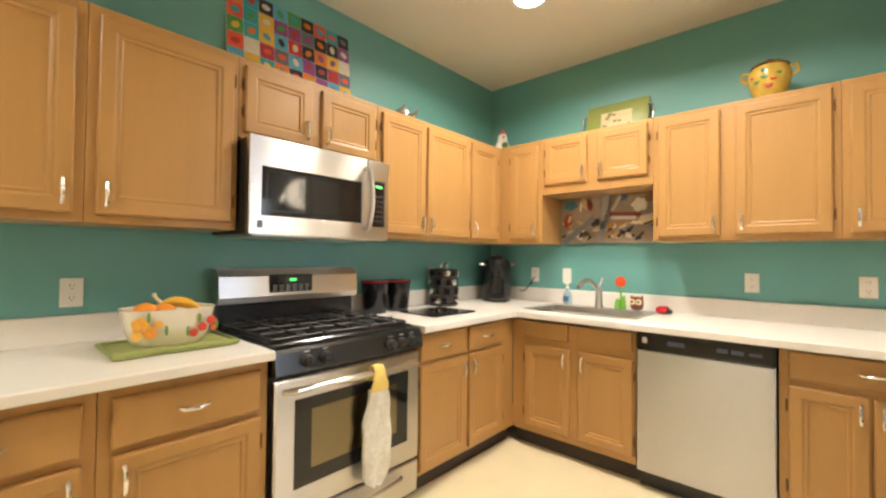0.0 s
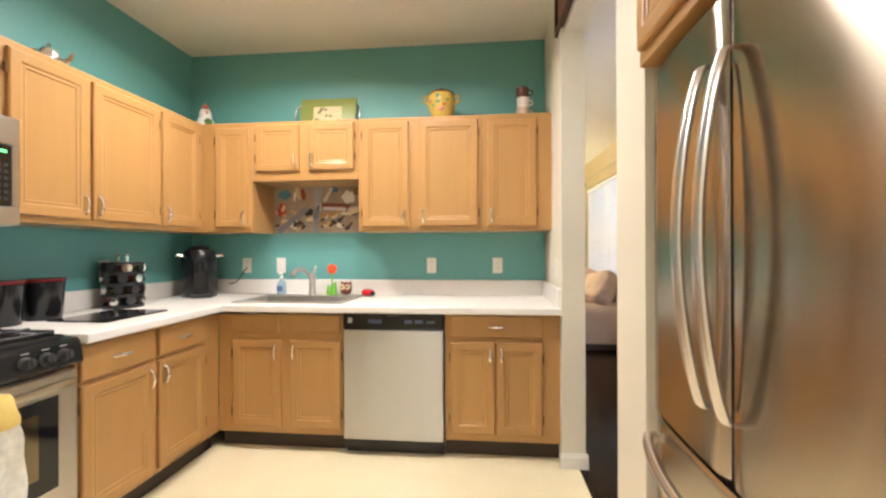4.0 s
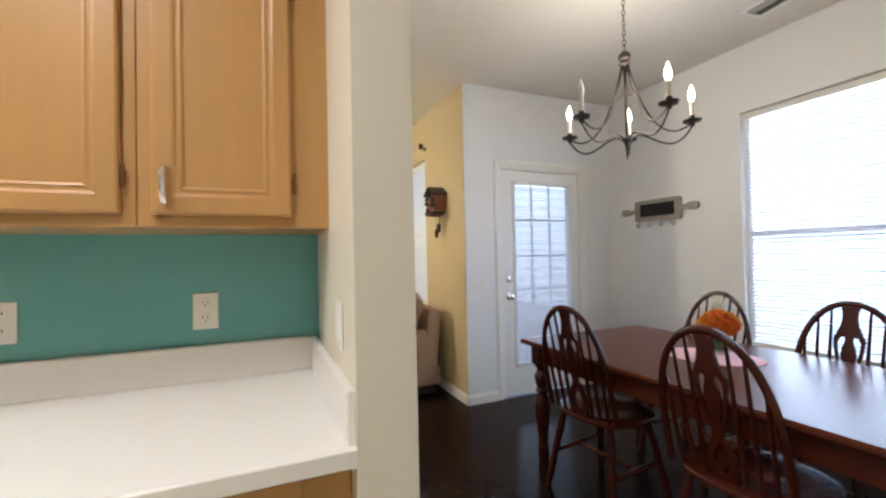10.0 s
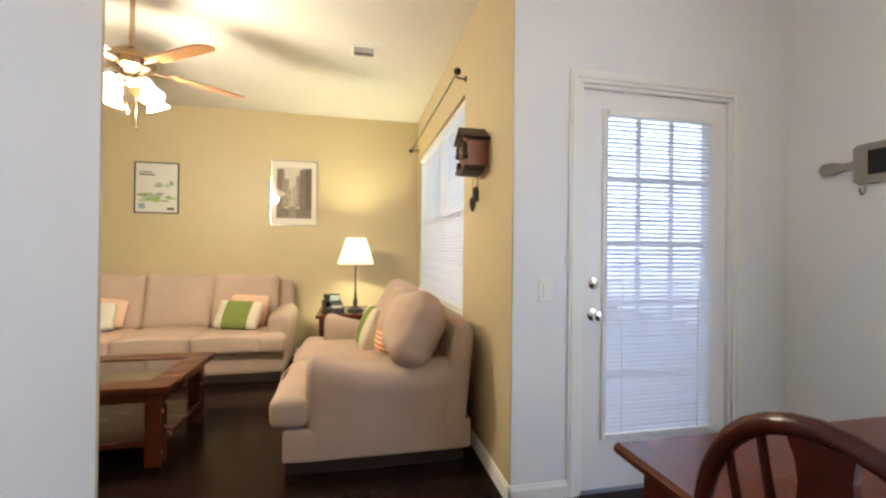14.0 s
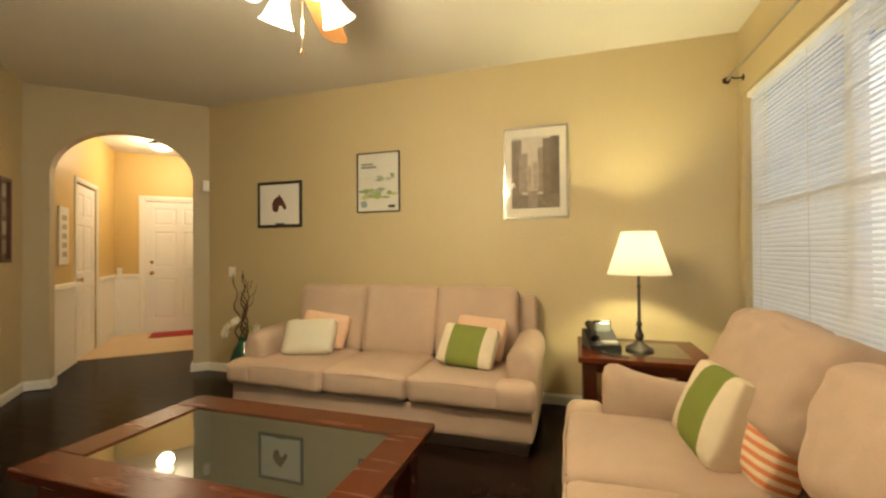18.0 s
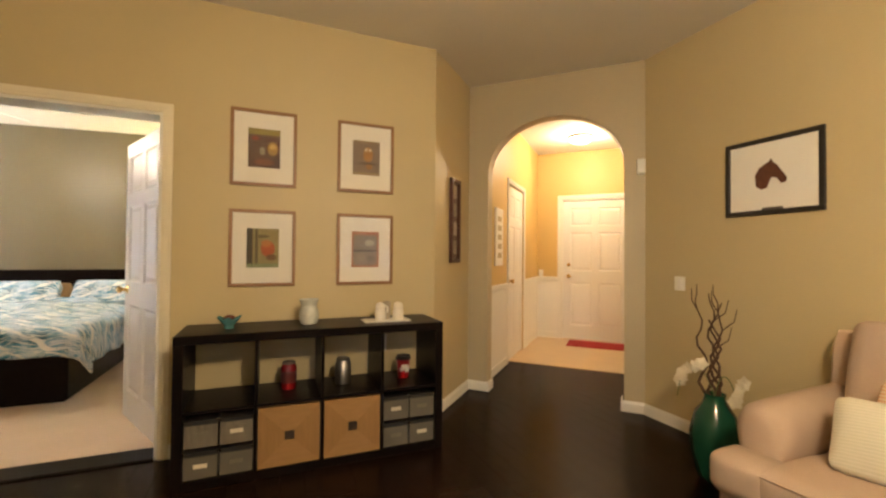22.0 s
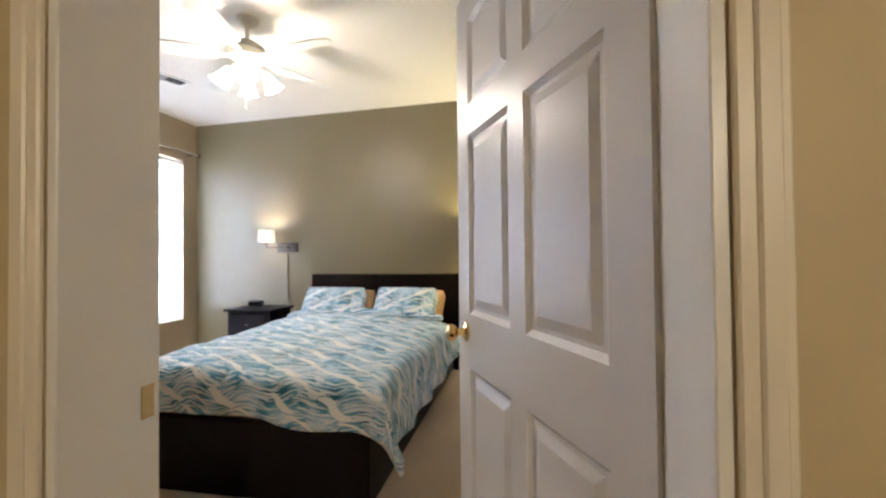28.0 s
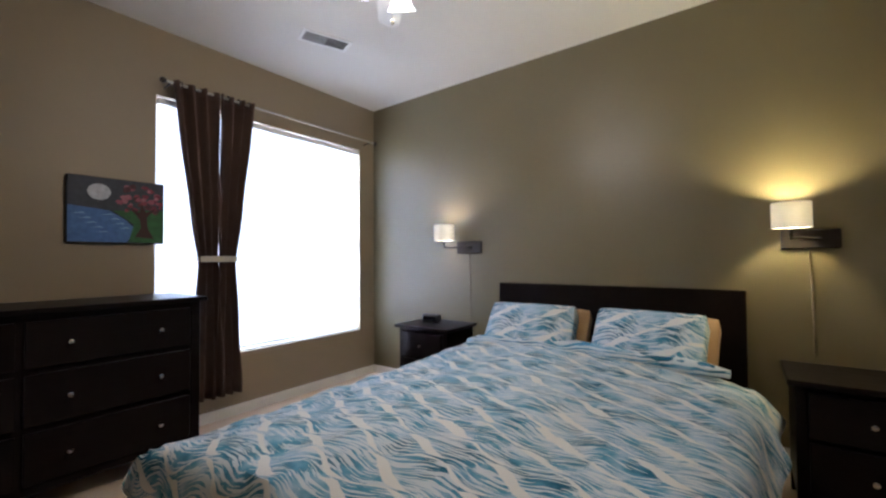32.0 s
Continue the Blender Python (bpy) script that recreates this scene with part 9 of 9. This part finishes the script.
# curtain, gathered on one side of the window
brown_c = mat("brown_curtain_cloth", (0.078, 0.047, 0.036), 0.95, gloss=0.1, vary=0.15, scale=10, fine=0.1, bump=0.001, bscale=150, stretch=(1, 1, 0.2))
cu = thing("curtain", (0, 0, 0), 0, "brown grommet curtain tied back with a white band", "curtain")
for k, (xa, xb, xm) in enumerate(((-5.22, -5.50, -5.44), (-5.53, -5.79, -5.58))):
    bm = B()
    rows = []
    for i in range(31):
        z = 2.415 - 2.20 * i / 30
        q = abs(z - 1.20) / 1.26
        tight = 0.42 + 0.58 * min(1, (q ** 0.8 if z > 1.2 else (q * 1.3) ** 0.8))
        if z < 1.2:
            tight = 0.42 + 0.40 * min(1, (1.2 - z) / 0.9)
        mid = (xa + xb) / 2
        shift = (xm - mid) * (1 - min(1, q)) if z > 1.2 else (xm - mid)
        row = []
        for j in range(33):
            a = j / 32
            x = mid + shift + (a - 0.5) * (xb - xa) * 1.12 * tight - 0.0
            y = 0.76 + 0.040 * (0.6 + 0.4 * tight) * math.sin(a * math.pi * 7 + k) + 0.006 * math.sin(i * 0.8 + j)
            row.append(Vector((x, y, z)))
        rows.append(row)
    ring_mesh(bm, rows, closed=False, cap=False)
    o = part("panel", bm, brown_c, cu, smooth=True)
    so_ = o.modifiers.new("thickness", "SOLIDIFY")
    so_.thickness = 0.004
bm = B()
ring_mesh(bm, [[Vector((-5.51 + 0.145 * math.cos(a), 0.76 + 0.062 * math.sin(a), z)) for a in [2 * math.pi * i / 24 for i in range(24)]] for z in (1.19, 1.23)], cap=False)
tb2 = part("tie_band", bm, paint("c9c2b0", 0.8), cu, "white tie-back band", True)
cr2 = thing("curtain_rod", (0, 0.76, 2.40), 0, "thin bronze curtain rod over the bedroom window", "curtain rod")
bm = B()
tube(bm, [(-5.17, 0, 0), (-7.08, 0, 0)], 0.009, 10)
part("rod", bm, silver_frame, cr2, smooth=True)
for x in (-5.15, -7.10):
    bm = B()
    lathe(bm, [(0, -0.02), (0.012, -0.018), (0.022, 0), (0.012, 0.018), (0, 0.02)], 0, 0, 0, 12, pose(x, 0, 0, 0, 90))
    part("finial", bm, bronze, cr2, smooth=True)
for x in (-5.20, -7.04):
    bm = B()
    tube(bm, [(x, 0, 0), (x, -0.11, -0.012)], 0.006, 7)
    part("bracket", bm, bronze, cr2, smooth=True)
for i in range(7):
    bm = B()
    tube(bm, [Vector((-5.26 - 0.08 * i, 0.022 * math.cos(a), 0.022 * math.sin(a))) for a in [2 * math.pi * q / 12 for q in range(13)]], 0.004, 6)
    part("grommet", bm, bronze, cr2, smooth=True)


def sconce(y, ys, label, watts, colour):
    u = thing("wall_sconce", (-7.19, y, 1.30), 90, label, "sconce", "bedside wall sconces")
    shape("wall_plate", u, bronze, (-0.13, 0.13, -0.022, 0.0, -0.055, 0.055), c=0.006)
    dx = ys - y
    bm = B()
    tube(bm, [(0.03, -0.02, 0.0), (0.03, -0.05, 0.0), (0.04, -0.09, 0.0), (dx * 0.5, -0.13, 0.0), (dx, -0.16, 0.0), (dx, -0.16, 0.05)], 0.009, 8)
    part("swing_arm", bm, bronze, u, smooth=True)
    bm = B()
    ring_mesh(bm, [[Vector((dx + r * math.cos(a), -0.16 + r * math.sin(a), z)) for a in [2 * math.pi * k / 28 for k in range(28)]] for r, z in ((0.09, 0.06), (0.09, 0.20), (0.087, 0.20), (0.087, 0.06), (0.09, 0.06))], cap=False)
    part("shade", bm, translucent("sconce_shade_cloth", (0.95, 0.92, 0.84), 0.6), u, "cream drum shade, lit", True)
    bm = B()
    lathe(bm, [(0, 0.06), (0.014, 0.065), (0.026, 0.11), (0.018, 0.135), (0, 0.14)], dx, -0.16, 0, 12)
    part("bulb", bm, glow("sconce_bulb", (1.0, 0.88, 0.66), 10), u, smooth=True)
    bm = B()
    tube(bm, bezier((0.0, -0.008, -0.055), (0.004, -0.01, -0.25), (0.012, -0.01, -0.45), (0.01, -0.01, -0.66), 12), 0.0055, 6)
    part("power_cord", bm, paint("6e5f45", 0.6), u, smooth=True)
    lamp("sconce_lamp", (-7.19 + 0.16, ys, 1.44), watts, colour, 0.03)


sconce(1.86, 1.69, "bronze swing-arm wall sconce near the window, lit", 36, (1.0, 0.84, 0.62))
sconce(4.16, 4.07, "bronze swing-arm wall sconce near the closet, lit", 98, (1.0, 0.82, 0.36))
ceiling_fan("ceiling_fan", (-5.33, 2.67, 2.828), 10, mat("white_fan_blade", (0.72, 0.69, 0.62), 0.4), paint("d8d0bd", 0.4), 0.245, "white ceiling fan with lit frosted shades", 4)
lamp("bedroom_fan_lamp", (-5.33, 2.67, 2.36), 82, (1.0, 0.86, 0.62), 0.10)
vent("ceiling_vent", (-5.955, 1.41, 2.799), 160, 0.36, 0.17, "white ceiling air vent in the bedroom")
# sliding closet doors
cd = thing("closet_doors", (-7.12, 4.95, 0), 0, "white six-panel sliding closet doors", "closet door")
for x, y in ((0.0, 0.012), (0.90, 0.05)):
    lf = six_panel(cd, 0.93, 2.02, y, 0.03, m=pose(x, 0, 0.012), name="sliding_door")
bm = B()
box(bm, -0.07, 1.86, -0.024, 0.004, 2.03, 2.10, 0.004)
part("header_trim", bm, trim_m, cd)
shape("floor_track", cd, steel, (0, 1.82, 0.01, 0.085, 0.006, 0.016), c=0.002)
bm = B()
box(bm, 0.0, 1.82, 0.0, 0.09, 2.04, 2.05, 0)
part("top_track", bm, steel, cd)

# ---- floorboards ----
def boards(name, x0, x1, y0, y1, m=I4, label="dark-stained floorboards", seed=1, wide=0.125):
    u = tagged(new(name), label, "floor", kind="structure")
    u.matrix_world = m
    rng_ = random.Random(seed)
    cache = {}
    y = y0
    while y < y1 - 0.001:
        w = min(wide, y1 - y)
        x = x0 - rng_.choice((0, 0.4, 0.8))
        while x < x1 - 0.001:
            l = rng_.choice((0.9, 1.2, 1.5))
            a, b_ = max(x, x0), min(x + l, x1)
            if b_ - a > 0.01:
                key = (round(b_ - a, 3), round(w, 3))
                if key not in cache:
                    bm = B()
                    box(bm, 0.0006, b_ - a - 0.0006, 0.0006, w - 0.0006, -0.0118, 0.0, 0.0005)
                    cache[key] = part("plank", bm, dark_floor)
                    o_ = cache[key]
                else:
                    o_ = new("plank", cache[key].data)
                o_.parent = u
                o_.matrix_local = pose(a, y, 0)
            x += l
        y += wide
    return u


boards("floor_living", -3.30, 2.062, 4.0, 8.02, seed=3)
boards("floor_dining", 0.72, 3.71, 0.42, 4.0, seed=4)
boards("floor_nook", 2.062, 3.71, 4.0, 4.88, seed=5)
boards("floor_hall", -3.30, 0.72, 3.70, 4.0, seed=7)
boards("floor_entry", -0.1, 1.6, -0.85, 1.15, FM @ Matrix.Translation((0, 0, -0.003)), seed=6)
